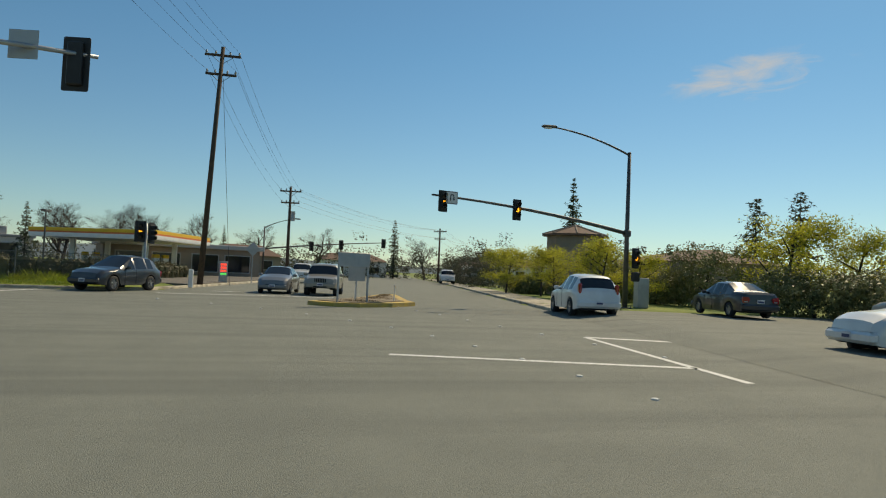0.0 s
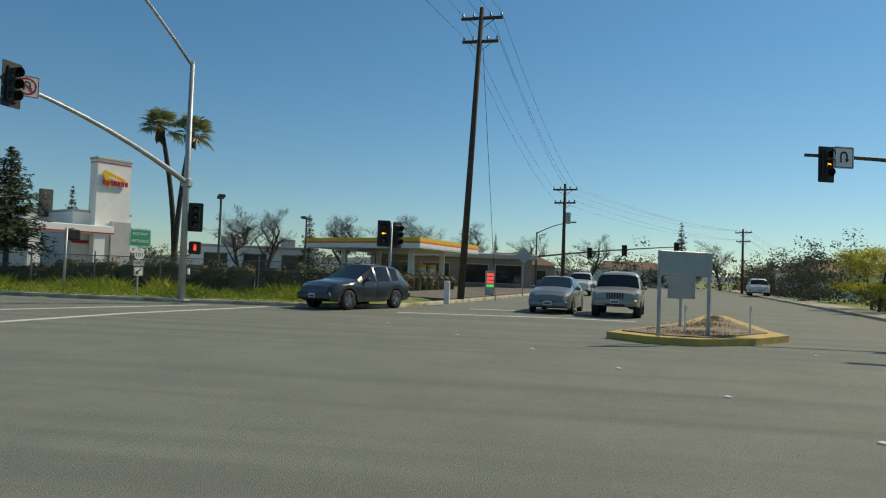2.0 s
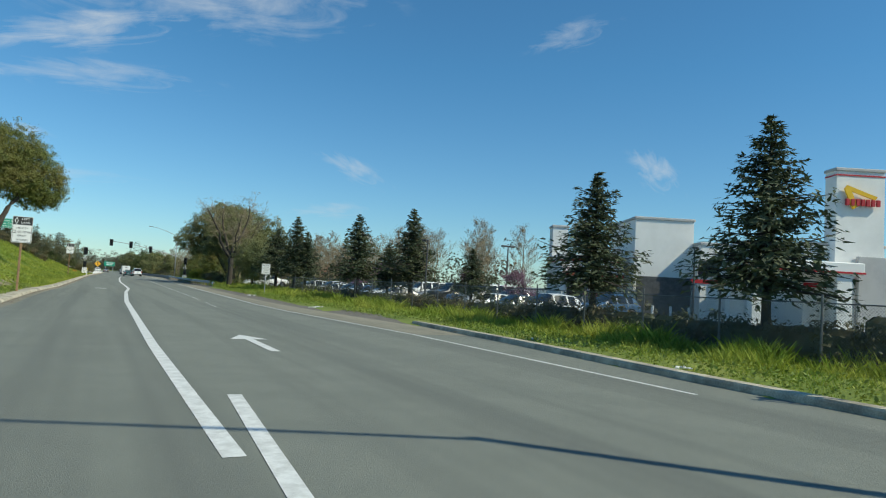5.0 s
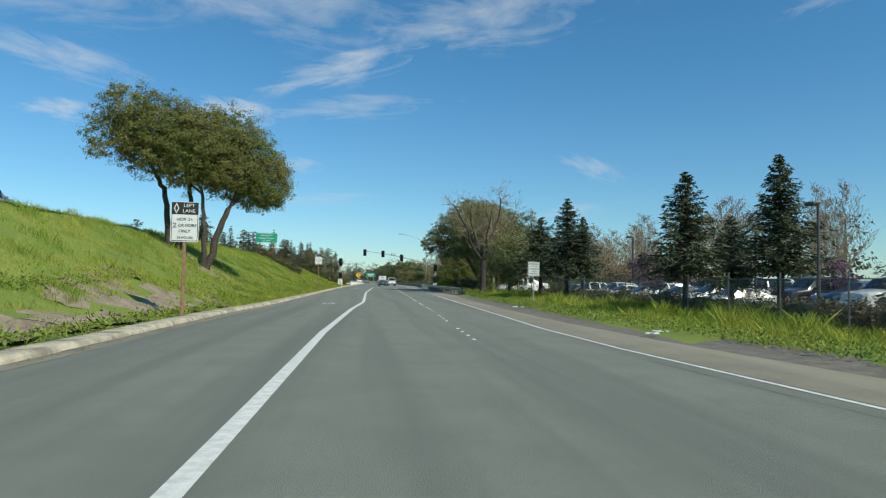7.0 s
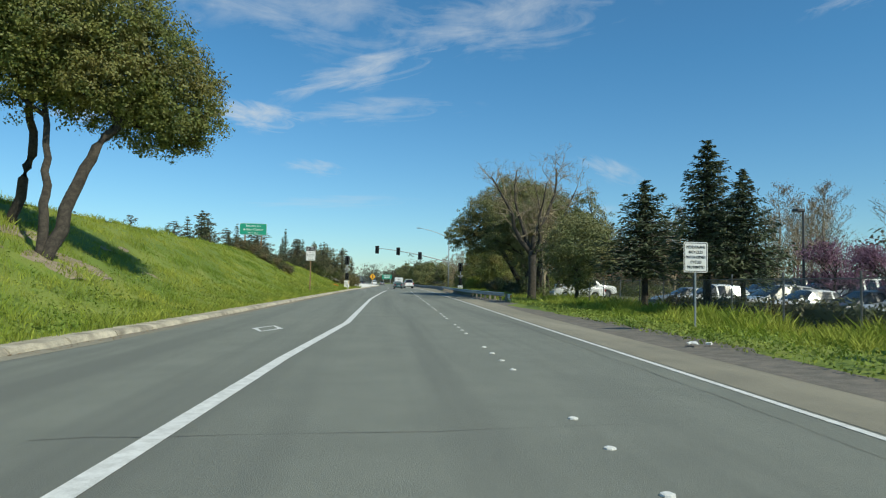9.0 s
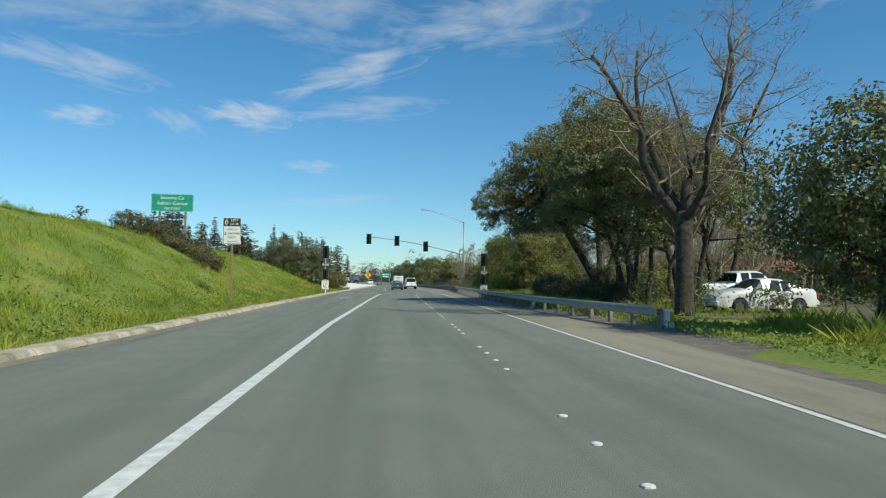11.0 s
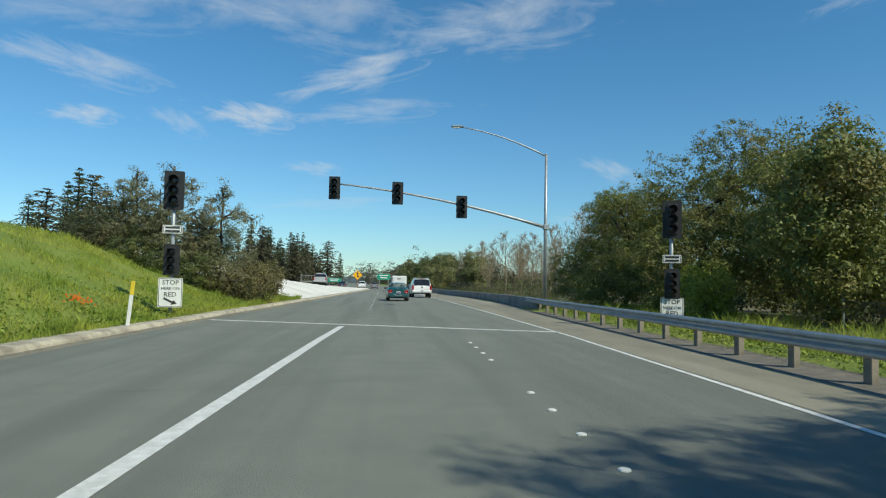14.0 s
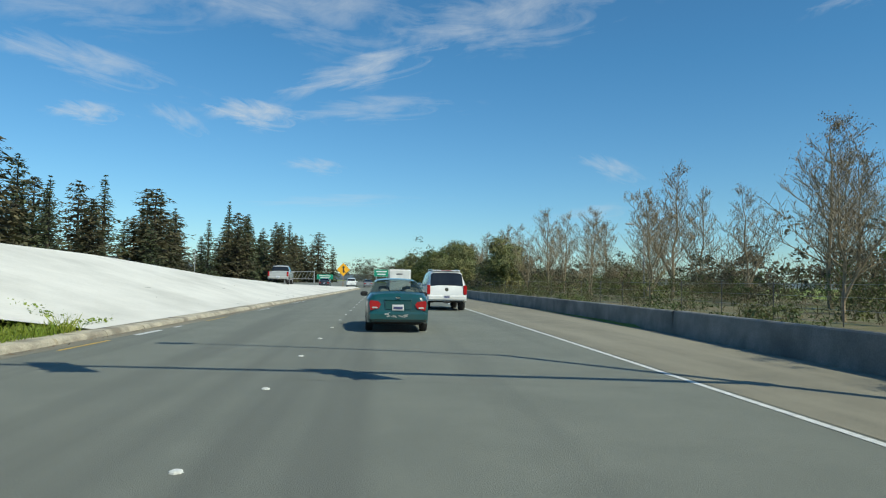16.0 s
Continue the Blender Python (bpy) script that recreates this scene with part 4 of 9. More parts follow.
def conifer(label, x, y, z, meshes, scale=1.0, turn=0.0, wide=1.0, name="conifer", group=""):
    tr = thing(name, label, "tree", pose(x, y, z, 0, 0, turn) @ Matrix.Diagonal((scale * wide, scale * wide, scale, 1)), group)
    part("trunk", meshes[0], None, tr)
    tagged(part("needles", meshes[1], None, tr), kind="stuff")
    tagged(part("branchwork", meshes[2], None, tr), kind="stuff")
    return tr


def bare_meshes(seed, h, twig=0.0, levels=4, mat=BARK_PALE, spread=0.42, trunk_r=0.14, kids=(3, 4), twig_mat=TWIG_LEAF, twig_size=0.14, start=0.3, up=0.25, slim=0.4, wob=0.2):
    ends = []
    wood = branch_shape(seed, h, spread, levels, trunk_r, kids, ends=ends, start=start, up=up, wob=wob).mesh("branches", mat)
    leaves = None
    if twig:
        rg = np.random.default_rng(seed)
        c = np.array([tuple(e) for e in ends])
        n = int(twig * len(c))
        p = c[rg.integers(0, len(c), n)]
        t = rg.normal(size=(n, 3))
        if slim < 0.2:                              # twigs that grow out of the branch ends
            t = t * 0.6 + (p - p.mean(axis=0)) / (0.3 * h) + np.array([0, 0, 0.35])
        else:
            p = p + rg.normal(size=(n, 3)) * 0.035 * h
        t /= np.linalg.norm(t, axis=1)[:, None]
        b = np.cross(t, rg.normal(size=(n, 3)))
        b /= np.linalg.norm(b, axis=1)[:, None]
        s = twig_size * rg.uniform(0.5, 1.3, n)[:, None]
        if slim < 0.2:
            p = p + t * s * 0.95
        leaves = quads("sprays", twig_mat, np.stack([p - t * s, p - b * s * slim, p + t * s, p + b * s * slim], 1).reshape(-1, 3))
    return wood, leaves


def leader_meshes(seed, h, r, mat=BARK_PALE, n=30, start=0.16, rise=0.9, twigs=6, trunk_r=None, bud=0.0, forks=0):
    """A leafless tree with a straight leader and ascending side branches that carry fine twigs."""
    rg, s, ends, stem = random.Random(seed), Shape(), [], Shape()
    tr = trunk_r or 0.0135 * h

    def limb(p, d, L, rad, level):
        if level == 2:                              # a twig: one thin blade
            e, w = p + d * L, d.cross(Vector((rg.gauss(0, 1), rg.gauss(0, 1), rg.gauss(0, 1)))).normalized() * 0.014
            s.add([p - w, p + w, e + w * 0.4, e - w * 0.4], [(0, 1, 2, 3)])
            ends.append(e)
            return
        pts, rr = [p], [rad]
        for i in range(3 - level):
            d = (d + Vector((rg.gauss(0, 0.13), rg.gauss(0, 0.13), 0.1 + rg.gauss(0, 0.08)))).normalized()
            p = p + d * L / (3 - level)
            pts.append(p)
            rr.append(rad * (1 - 0.8 * (i + 1) / (3 - level)))
        s.tube(pts, rr, 4 if level == 0 else 3, caps=False)
        for j in range(twigs if level == 0 else 7):
            q = (3 - level) * (0.25 + 0.75 * (j + rg.random()) / (twigs if level == 0 else 7))
            i = min(2 - level, int(q))
            base = pts[i].lerp(pts[i + 1], q - i)
            sd = Vector((rg.gauss(0, 1), rg.gauss(0, 1), rg.uniform(0.1, 0.9))).normalized()
            limb(base, (d * 0.65 + sd * 0.75).normalized(), L * rg.uniform(0.3, 0.52), max(0.011, rad * 0.5), level + 1)

    leaders = [(Vector((0, 0, -0.1)), Vector((rg.gauss(0, 0.03), rg.gauss(0, 0.03), 1)), h, tr)]
    for k in range(forks):
        a = 6.28 * (k + rg.random()) / forks
        leaders.append((Vector((0, 0, h * rg.uniform(0.12, 0.3))), Vector((math.cos(a) * 0.5, math.sin(a) * 0.5, 1)).normalized(), h * rg.uniform(0.55, 0.75), tr * 0.7))
    for p0, d0, L0, r0 in leaders:
        m = 8
        pts = [p0 + d0 * L0 * k / m + Vector((rg.gauss(0, 0.012), rg.gauss(0, 0.012), 0)) * h * (0 < k) for k in range(m + 1)]
        stem.tube(pts, [r0 * (1 - 0.93 * k / m) for k in range(m + 1)], 6, caps=False)
        for j in range(n if p0.z < 0 else n // 2):
            f = start + (0.98 - start) * (j + rg.random()) / (n if p0.z < 0 else n // 2)
            i = min(m - 1, int(f * m))
            a = rg.uniform(0, 6.28)
            L = r * (1 - f) ** 0.6 * (0.55 + 0.45 * min(1, f * 3)) * rg.uniform(0.75, 1.25) + 0.25
            limb(pts[i].lerp(pts[i + 1], f * m - i), Vector((math.cos(a), math.sin(a), rise * rg.uniform(0.6, 1.3))).normalized(), L, max(0.016, r0 * 0.42 * (1 - f)), 0)
    leaves = None
    if bud:
        g = np.random.default_rng(seed)
        c = np.array([tuple(e) for e in ends])
        k = int(bud * len(c))
        p = c[g.integers(0, len(c), k)] + g.normal(size=(k, 3)) * 0.16
        t = g.normal(size=(k, 3)) + np.array([0, 0, 0.4])
        t /= np.linalg.norm(t, axis=1)[:, None]
        b = np.cross(t, g.normal(size=(k, 3)))
        b /= np.linalg.norm(b, axis=1)[:, None]
        z = 0.06 * g.uniform(0.6, 1.4, k)[:, None]
        leaves = quads("sprays", TWIG_LEAF, np.stack([p - t * z, p - b * z * 0.4, p + t * z, p + b * z * 0.4], 1).reshape(-1, 3))
    return stem.mesh("trunk", mat), leaves, s.mesh("branchwork", mat)


def bare_tree(label, x, y, z, meshes, scale=1.0, turn=0.0, name="bare_tree", group="", leaf_part="twig_growth", tilt=0.0):
    tr = thing(name, label, "tree", pose(x, y, z, tilt, 0, turn) @ Matrix.Diagonal((scale, scale, scale, 1)), group)
    part("trunk", meshes[0], None, tr)
    if len(meshes) > 2:
        tagged(part("branchwork", meshes[2], None, tr), kind="stuff")
    if meshes[1]:
        tagged(part(leaf_part, meshes[1], None, tr), kind="stuff")
    return tr


def blades(name, label, xs, ys, zs, mat, height, width, seed, lean=0.35, category="grass"):
    """Single grass blades, two triangles each, standing at given places."""
    rg = np.random.default_rng(seed)
    n = len(xs)
    tuft = 0.85 + 0.75 * np.sin(xs * 1.9 + 1.3 * np.sin(ys * 0.8)) * np.sin(ys * 1.4 + xs * 0.7) + 0.3 * np.sin(xs * 4.1 + ys) * np.sin(ys * 3.7 - xs)
    h, a = height * rg.uniform(0.45, 1.35, n) * np.clip(tuft, 0.3, 2.2), rg.uniform(0, 2 * math.pi, n)
    p = np.stack([xs, ys, zs], 1)
    side = np.stack([np.cos(a), np.sin(a), np.zeros(n)], 1) * width * rg.uniform(0.6, 1.4, n)[:, None]
    tip = p + np.stack([rg.normal(size=n) * lean * h, rg.normal(size=n) * lean * h, h], 1)
    mid = (p + tip) / 2 + np.array([0, 0, 0.1]) * h[:, None]
    v = np.stack([p - side * 0.5, p + side * 0.5, mid + side * 0.6, tip], 1).reshape(-1, 3)
    return tagged(new(name, quads(name, mat, v)), label, category, kind="stuff")


# ---- plants: places ----
rg = np.random.default_rng(7)
# grass on the bank
n = 185000
yy = rg.uniform(-26, 113, n)
dd = 0.45 + (SLOPE + 0.6 - 0.45) * rg.random(n) ** 1.25
xx = np.interp(yy, LY, LX) - dd
ok = ~((yy < -8) & (dd < 2.8) & (rg.random(n) < 0.95)) & (yy < 110.3 - 9 * (dd - 0.75) / 10.2)
blades("bank_grass", "long fresh green grass on the freeway bank", xx[ok], yy[ok], bank(xx, yy)[ok] - 0.02, BLADE, 0.21, 0.015, 11)
n = 34000
yy = rg.uniform(-26, 113, n)
xx = np.interp(yy, LY, LX) - 0.7 - np.abs(rg.normal(size=n)) * np.where(yy < -8, 0.5, 1.9) - np.where(yy < -8, rg.choice([0.0, 3.2], n), 0.0)
p = np.stack([xx, yy, bank(xx, yy) + 0.03 + rg.random(n) * 0.12], 1)
t = rg.normal(size=(n, 3))
t /= np.linalg.norm(t, axis=1)[:, None]
b = np.cross(t, rg.normal(size=(n, 3)) * 0.6 + np.array([0, 0, 1.0]))
b /= np.linalg.norm(b, axis=1)[:, None]
s_ = 0.05 * rg.uniform(0.5, 1.4, n)[:, None]
tagged(new("bank_weeds", quads("bank_weeds", WEED, np.stack([p - t * s_, p - b * s_ * 0.6, p + t * s_, p + b * s_ * 0.6], 1).reshape(-1, 3))), "low leafy weeds at the foot of the bank", "weeds", kind="stuff")
# grass verge between shoulder and fence
n = 120000
yy = rg.uniform(-61, 31, n)
rr = np.interp(yy, [p[0] for p in RIGHT], [p[1] for p in RIGHT])
fe = np.interp(yy, [p[1] for p in FENCE_LINE], [p[0] for p in FENCE_LINE])
uu = rg.random(n)
xx = rr + 0.9 + (fe + 0.7 - rr - 0.9) * uu
ok = rg.random(n) < 0.25 + 0.75 * np.clip(uu * 2.2, 0, 1)
blades("verge_grass", "tall green verge grass along the fence", xx[ok], yy[ok], np.full(ok.sum(), 0.06), BLADE, 0.36 * np.clip(0.25 + 1.5 * uu[ok], 0.3, 1.1), 0.011, 12, 0.4)
n = 26000
yy = rg.uniform(34.5, 100, n)
xx = np.interp(yy, [p[0] for p in RIGHT], [p[1] for p in RIGHT]) + 1.2 + 7 * rg.random(n) ** 1.6
blades("rail_grass", "wild yellow-green grass behind the guardrail", xx, yy, np.full(n, 0.17), BLADE, 0.3, 0.014, 14)
n = 40000
yy = rg.uniform(-60, 100, n)
rr = np.interp(yy, [p[0] for p in RIGHT], [p[1] for p in RIGHT])
xx = rr + 0.6 + np.abs(rg.normal(size=n)) * 1.5
s_ = 0.1
v = []
p = np.stack([xx, yy, 0.08 + rg.random(n) * 0.24], 1)
t = rg.normal(size=(n, 3))
t /= np.linalg.norm(t, axis=1)[:, None]
b = np.cross(t, rg.normal(size=(n, 3)) + np.array([0, 0, 1.0]))
b /= np.linalg.norm(b, axis=1)[:, None]
s_ = 0.042 * rg.uniform(0.5, 1.4, n)[:, None]
tagged(new("verge_weeds", quads("verge_weeds", WEED, np.stack([p - t * s_, p - b * s_ * 0.6, p + t * s_, p + b * s_ * 0.6], 1).reshape(-1, 3))), "low leafy green weeds beside the shoulder", "weeds", kind="stuff")
n = 2600
aa = rg.random(n)
xx, yy = 5.9 + 9 * aa ** 1.2, -71.7 - 2.7 * aa ** 1.2 + rg.normal(size=n) * (0.55 * (1 - aa) + 0.1)
blades("island_weeds", "dry straw weeds on the traffic island", xx, yy, np.full(n, 0.17), TWIG_LEAF, 0.06, 0.015, 13, category="weeds")

# dry leaves and grit in the gutter
n = 6000
yy = rg.uniform(-40, 150, n)
xx = np.interp(yy, LY, LX) + 0.05 + np.abs(rg.normal(size=n)) * 0.16
p = np.stack([xx, yy, np.full(n, 0.014)], 1)
a = rg.uniform(0, 6.28, n)
s_ = rg.uniform(0.012, 0.04, n)[:, None]
t = np.stack([np.cos(a), np.sin(a), rg.normal(size=n) * 0.15], 1)
b = np.stack([-np.sin(a), np.cos(a), rg.normal(size=n) * 0.15], 1)
tagged(new("gutter_leaves", quads("gutter_leaves", TWIG_LEAF, np.stack([p - t * s_, p - b * s_ * 0.6, p + t * s_, p + b * s_ * 0.6], 1).reshape(-1, 3))), "dry tan leaves and grit along the gutter", "litter", kind="stuff")
# hedge behind the fence
hb = []
for x, y in fine_path(FENCE_LINE, 1.0):
    if y < 15:
        hgt = 1.45 if y < -46 else 1.1 if y < -30 else 0.95
        hb.append(((x + 1.0 + random.uniform(-0.2, 0.2), y, 0.55 * hgt), (0.65, 0.75, 0.6 * hgt + random.uniform(-0.08, 0.1)), 1))
for x, y in fine_path([street(9, -7)[:2], street(26, -7)[:2], street(28, -16)[:2]], 1.2):
    hb.append(((x, y, 0.7), (0.7, 0.8, 0.75), 1))
hedge = thing("hedge", "clipped dark green hedge behind the chain-link fence", "hedge", pose(0, 0, 0), kind="stuff")
part("leaves", leaf_mesh("hedge_leaves", HEDGE, hb, 76000, 0.06, 21, 0.45, spread=0.2), None, hedge)
core = Shape()
for c, r, _ in hb:
    core.rbox((r[0] * 0.75, 1.15, r[2] * 1.5), (c[0], c[1], c[2] - 0.1), 0.15)
part("hedge_core", core, HEDGE, hedge)


# big oak on the bank with leaning trunks
oak("oak_tree", "broad evergreen oak with leaning trunks on the grassy bank", pose(-5.6, 5.6, 2.2), 31,
    [((2.87, 1.34, 6.76), (2.40, 2.40, 2.31), 2.0), ((1.45, 0.63, 8.00), (2.40, 2.18, 2.09), 1.8), ((-0.14, -0.08, 7.82), (2.29, 2.29, 2.19), 1.8), ((-1.91, -0.79, 8.53), (2.09, 2.09, 1.98), 1.4), ((-3.68, -1.67, 9.15), (1.87, 1.87, 1.77), 1.0),
     ((4.02, 2.22, 5.61), (1.87, 1.98, 1.77), 1.4), ((-4.57, -1.94, 7.47), (1.67, 1.67, 1.43), 0.7), ((1.81, 0.45, 5.88), (2.09, 1.87, 1.53), 1.4), ((-0.50, 0.01, 6.05), (1.98, 1.77, 1.43), 1.1), ((3.40, 1.78, 4.55), (1.77, 1.56, 0.98), 0.9),
     ((-2.62, -0.96, 6.59), (1.67, 1.56, 1.32), 0.7), ((-2.89, -1.23, 7.91), (1.98, 1.87, 1.77), 1.2), ((-1.03, -0.34, 7.03), (1.98, 1.98, 1.65), 1.3), ((0.74, 0.28, 6.76), (2.09, 1.98, 1.65), 1.3)],
    [((-1.90, 1.30, 0.68), (-2.11, 1.20, 3.20), (-2.23, 0.90, 4.84), (-2.64, 0.70, 5.53), (-3.13, 0.40, 6.59), 0.21),
     ((-1.65, 2.00, 0.56), (-1.13, 1.70, 2.55), (-0.65, 1.30, 3.83), (-0.70, 1.00, 4.91), (-0.65, 0.80, 6.78), 0.20),
     ((0.52, -0.60, -0.64), (0.64, -0.40, 1.14), (0.62, -0.20, 2.12), (0.40, 0.00, 3.51), (0.18, 0.30, 5.70), 0.18),
     ((0.76, -0.60, -0.71), (1.21, -0.20, 1.31), (1.59, 0.20, 2.75), (2.10, 0.50, 3.94), (2.80, 0.90, 5.04), 0.25)], 200000, 0.056, OAK_LEAF)
# dark oak that reaches over the shoulder, forking low among ivy
FAR_BOUGHS = [((-2.5, 4.4, 7.0), (1.5, 1.8, 1.1), 0.9), ((-0.9, 5.2, 7.4), (2.0, 2.0, 1.6), 1.5), ((1.4, 6.2, 7.2), (2.0, 2.0, 1.5), 1.3), ((-0.6, 3.0, 8.6), (2.2, 2.0, 1.6), 1.3)]
oak("oak_tree", "dark evergreen oak with forked trunks leaning over the guardrail", pose(21.8, 55.5, 0.05), 41,
    [((-6.9, 0, 6.7), (1.7, 2.0, 1.3), 1.1), ((-5.6, 0.3, 7.8), (2.0, 2.4, 1.6), 1.5), ((-4.4, -0.3, 9.3), (2.2, 2.5, 1.7), 1.6), ((-4.3, 0.2, 6.0), (2.0, 2.2, 1.3), 1.2), ((-2.4, 0.4, 10.7), (2.4, 2.6, 1.6), 1.7),
     ((-2.3, -0.2, 8.2), (2.4, 2.8, 2.0), 1.8), ((0.2, 0.3, 11.3), (2.6, 2.7, 1.6), 1.7), ((0.4, 0, 9.0), (2.7, 2.8, 2.0), 1.8), ((-2.2, 0.5, 6.3), (1.8, 2.0, 1.1), 0.8), ((-5.5, -0.4, 5.2), (1.2, 1.5, 0.8), 0.5),
     ((2.9, 0.2, 10.4), (2.5, 2.6, 1.7), 1.5), ((3.2, 0, 8.1), (2.4, 2.6, 1.6), 1.3), ((-7.6, 0.2, 5.6), (0.9, 1.1, 0.7), 0.3),
     ((0.4, -0.1, 1.3), (1.25, 1.3, 1.35), 0.7)] + FAR_BOUGHS,
    [((0.0, 0.0), (-0.3, 0, 1.8), (-2.2, -0.1, 4.9), (-3.4, 0, 6.4), (-5.0, 0, 7.4), 0.32), ((0.3, 0.1), (0.1, 0.1, 4.9), (0.3, 0.2, 8.6), 0.24), ((0.5, 0), (0.9, 0, 2.4), (2.1, 0.1, 5.1), (2.9, 0.1, 8.0), 0.27)],
    185000, 0.058, OAK_LEAF_D, "oak clump")
# dark oak clump beside the guardrail
for k, (x, y, h, sp, ld) in enumerate(((21.8, 50, 12.0, 4.4, -0.5), (20.9, 46, 11.4, 4.3, -0.4), (21.6, 42.2, 8.8, 3.2, -0.2), (25.5, 47, 10.4, 3.8, 0.3))):
    rr_ = random.Random(k + 61)
    bl = []
    for j in range(7):
        a = j * 0.9 + k
        bl.append(((ld * 1.6 + sp * 0.55 * math.cos(a), sp * 0.55 * math.sin(a), h * (0.66 + 0.06 * rr_.uniform(-1, 1.4))), (sp * 0.5, sp * 0.5, h * 0.17), 1))
    bl.append(((ld * 1.5, 0, h * 0.86), (sp * 0.55, sp * 0.55, h * 0.14), 1.2))
    bl.append(((ld * 1.5, 0, h * 0.68), (sp * 0.6, sp * 0.6, h * 0.16), 1.5))
    for j in range(5 if k == 0 else 2):
        a = j * 1.3 + 0.4 + k
        bl.append(((ld * 1.6 + sp * 0.75 * math.cos(a), sp * 0.75 * math.sin(a), h * rr_.uniform(0.33, 0.5)), (sp * 0.32, sp * 0.32, h * 0.1), 0.75))
        bl.append(((ld * 1.6 + sp * 0.5 * math.cos(a), sp * 0.5 * math.sin(a), h * rr_.uniform(0.84, 0.98)), (sp * 0.26, sp * 0.26, h * 0.08), 0.35))
    oak("oak_tree", "dark evergreen oak with several bare trunks by the guardrail", pose(x, y, 0.05), 42 + k, bl,
        [((0.2, 0.3), (ld * 0.8, 0.4, h * 0.2), (ld * 1.4 - 0.8, 0.5, h * 0.5), 0.22), ((0.5, 0.1), (1.0 + ld, -0.3, h * 0.25), (1.2 + ld, -0.8, h * 0.52), 0.17), ((-0.6, -0.3), (-0.9, -0.6, h * 0.24), (-0.2, -1.2, h * 0.5), 0.13)],
        (72000, 60000, 38000, 15000)[k], 0.064 if k < 3 else 0.09, OAK_LEAF_D, "oak clump")


# spreading bare tree before them
def gnarled_tree(label, at, seed, trunk, limbs, mat=BARK):
    """A leafless tree: a trunk, crooked limbs given by points, and forking twigs grown along them."""
    t_ = thing("bare_tree", label, "tree", at)
    rg_, fine_ = random.Random(seed), Shape()
    part("trunk", Shape().tube([p for p, _ in trunk], [r for _, r in trunk], 12), mat, t_, smooth=True)

    def grow(p, d, length, r, level):
        pts, rad = [p], [r]
        n = 4 - level
        for i in range(n):
            d = (d + Vector((rg_.gauss(0, 0.32), rg_.gauss(0, 0.32), rg_.gauss(0.05, 0.22)))).normalized()
            p = p + d * length / n
            pts.append(p), rad.append(r * (1 - 0.75 * (i + 1) / n))
        fine_.tube(pts, rad, 4 if level == 0 else 3, caps=False)
        if level < 3:
            for j in range((5, 5, 3)[level] if p.z > 7.5 else (3, 3, 2)[level]):
                q = n * (0.2 + 0.8 * rg_.random())
                i = min(n - 1, int(q))
                sd = Vector((rg_.gauss(0, 1), rg_.gauss(0, 1), rg_.gauss(0.25, 0.7))).normalized()
                grow(pts[i].lerp(pts[i + 1], q - i), (d * 0.5 + sd).normalized(), length * rg_.uniform(0.36, 0.6), max(0.007, rad[i] * 0.55), level + 1)

    for r, *pts in limbs:
        ps = [Vector(p) for p in pts]
        way = [ps[0]]
        for a, b in zip(ps, ps[1:]):
            way += [a.lerp(b, 0.5) + Vector((rg_.gauss(0, 0.07), rg_.gauss(0, 0.07), rg_.gauss(0, 0.05))), b]
        rad = [r * (1 - 0.72 * k / (len(way) - 1)) for k in range(len(way))]
        part("limb", Shape().tube(way, rad, 9), mat, t_, smooth=True)
        for k in range(2, len(way)):
            d = (way[k] - way[k - 1]).normalized()
            for _ in range(1 if way[k].z < 7 else 2 if k < len(way) - 1 else 4):
                sd = Vector((rg_.gauss(0, 1), rg_.gauss(0, 1), rg_.gauss(0.2, 0.6))).normalized()
                grow(way[k - 1].lerp(way[k], rg_.random()), (d * 0.6 + sd).normalized(), rg_.uniform(1.3, 2.5), min(0.06, rad[k] * 0.6), 0)
    # twigs take the paler bark so their colour carries the sunlight on them
    tagged(part("twigwork", fine_, BARK_PALE, t_), kind="stuff")


gnarled_tree("large leafless tree with thick dark trunk and crooked limbs", pose(18.3, 35.1, 0.0), 79,
             [((0, 0, -0.1), 0.42), ((0, 0, 0.5), 0.35), ((0.03, 0, 2.2), 0.31), ((0.0, 0, 3.6), 0.33), ((0.0, 0, 4.1), 0.3)],
             [(0.22, (-0.05, 0, 3.7), (-0.95, 0.2, 4.9), (-1.5, 0.1, 5.9), (-1.7, -0.3, 6.9), (-2.5, -0.2, 8.3), (-3.4, 0.3, 10.0)),
              (0.2, (0, 0.1, 3.9), (-0.5, 0.5, 5.3), (-0.8, 0.9, 6.5), (-1.2, 1.3, 8.2), (-1.0, 1.8, 10.8)),
              (0.24, (0.05, 0, 3.8), (0.1, -0.2, 5.2), (0.5, -0.4, 6.1), (1.1, -0.5, 7.1), (1.7, -0.3, 8.6), (1.9, 0, 10.8)),
              (0.17, (0.1, 0, 3.8), (1.1, 0.3, 4.7), (1.7, 0.2, 5.5), (2.7, 0.5, 7.0), (3.7, 0.4, 9.2)),
              (0.15, (0, -0.1, 3.7), (0.3, -1.1, 4.9), (0.0, -1.9, 6.4), (0.4, -2.8, 9.2)),
              (0.12, (0.1, 0.1, 3.6), (0.9, 1.2, 5.0), (1.2, 2.2, 7.2), (0.8, 3.0, 10.0))])
bare_tree("bare budding tree among the oaks", 20.4, 39.2, 0.0, bare_meshes(74, 9.5, 6.0, 4, BARK_PALE, 0.5, 0.16, (3, 5), twig_size=0.3, slim=0.02, wob=0.16), turn=150)
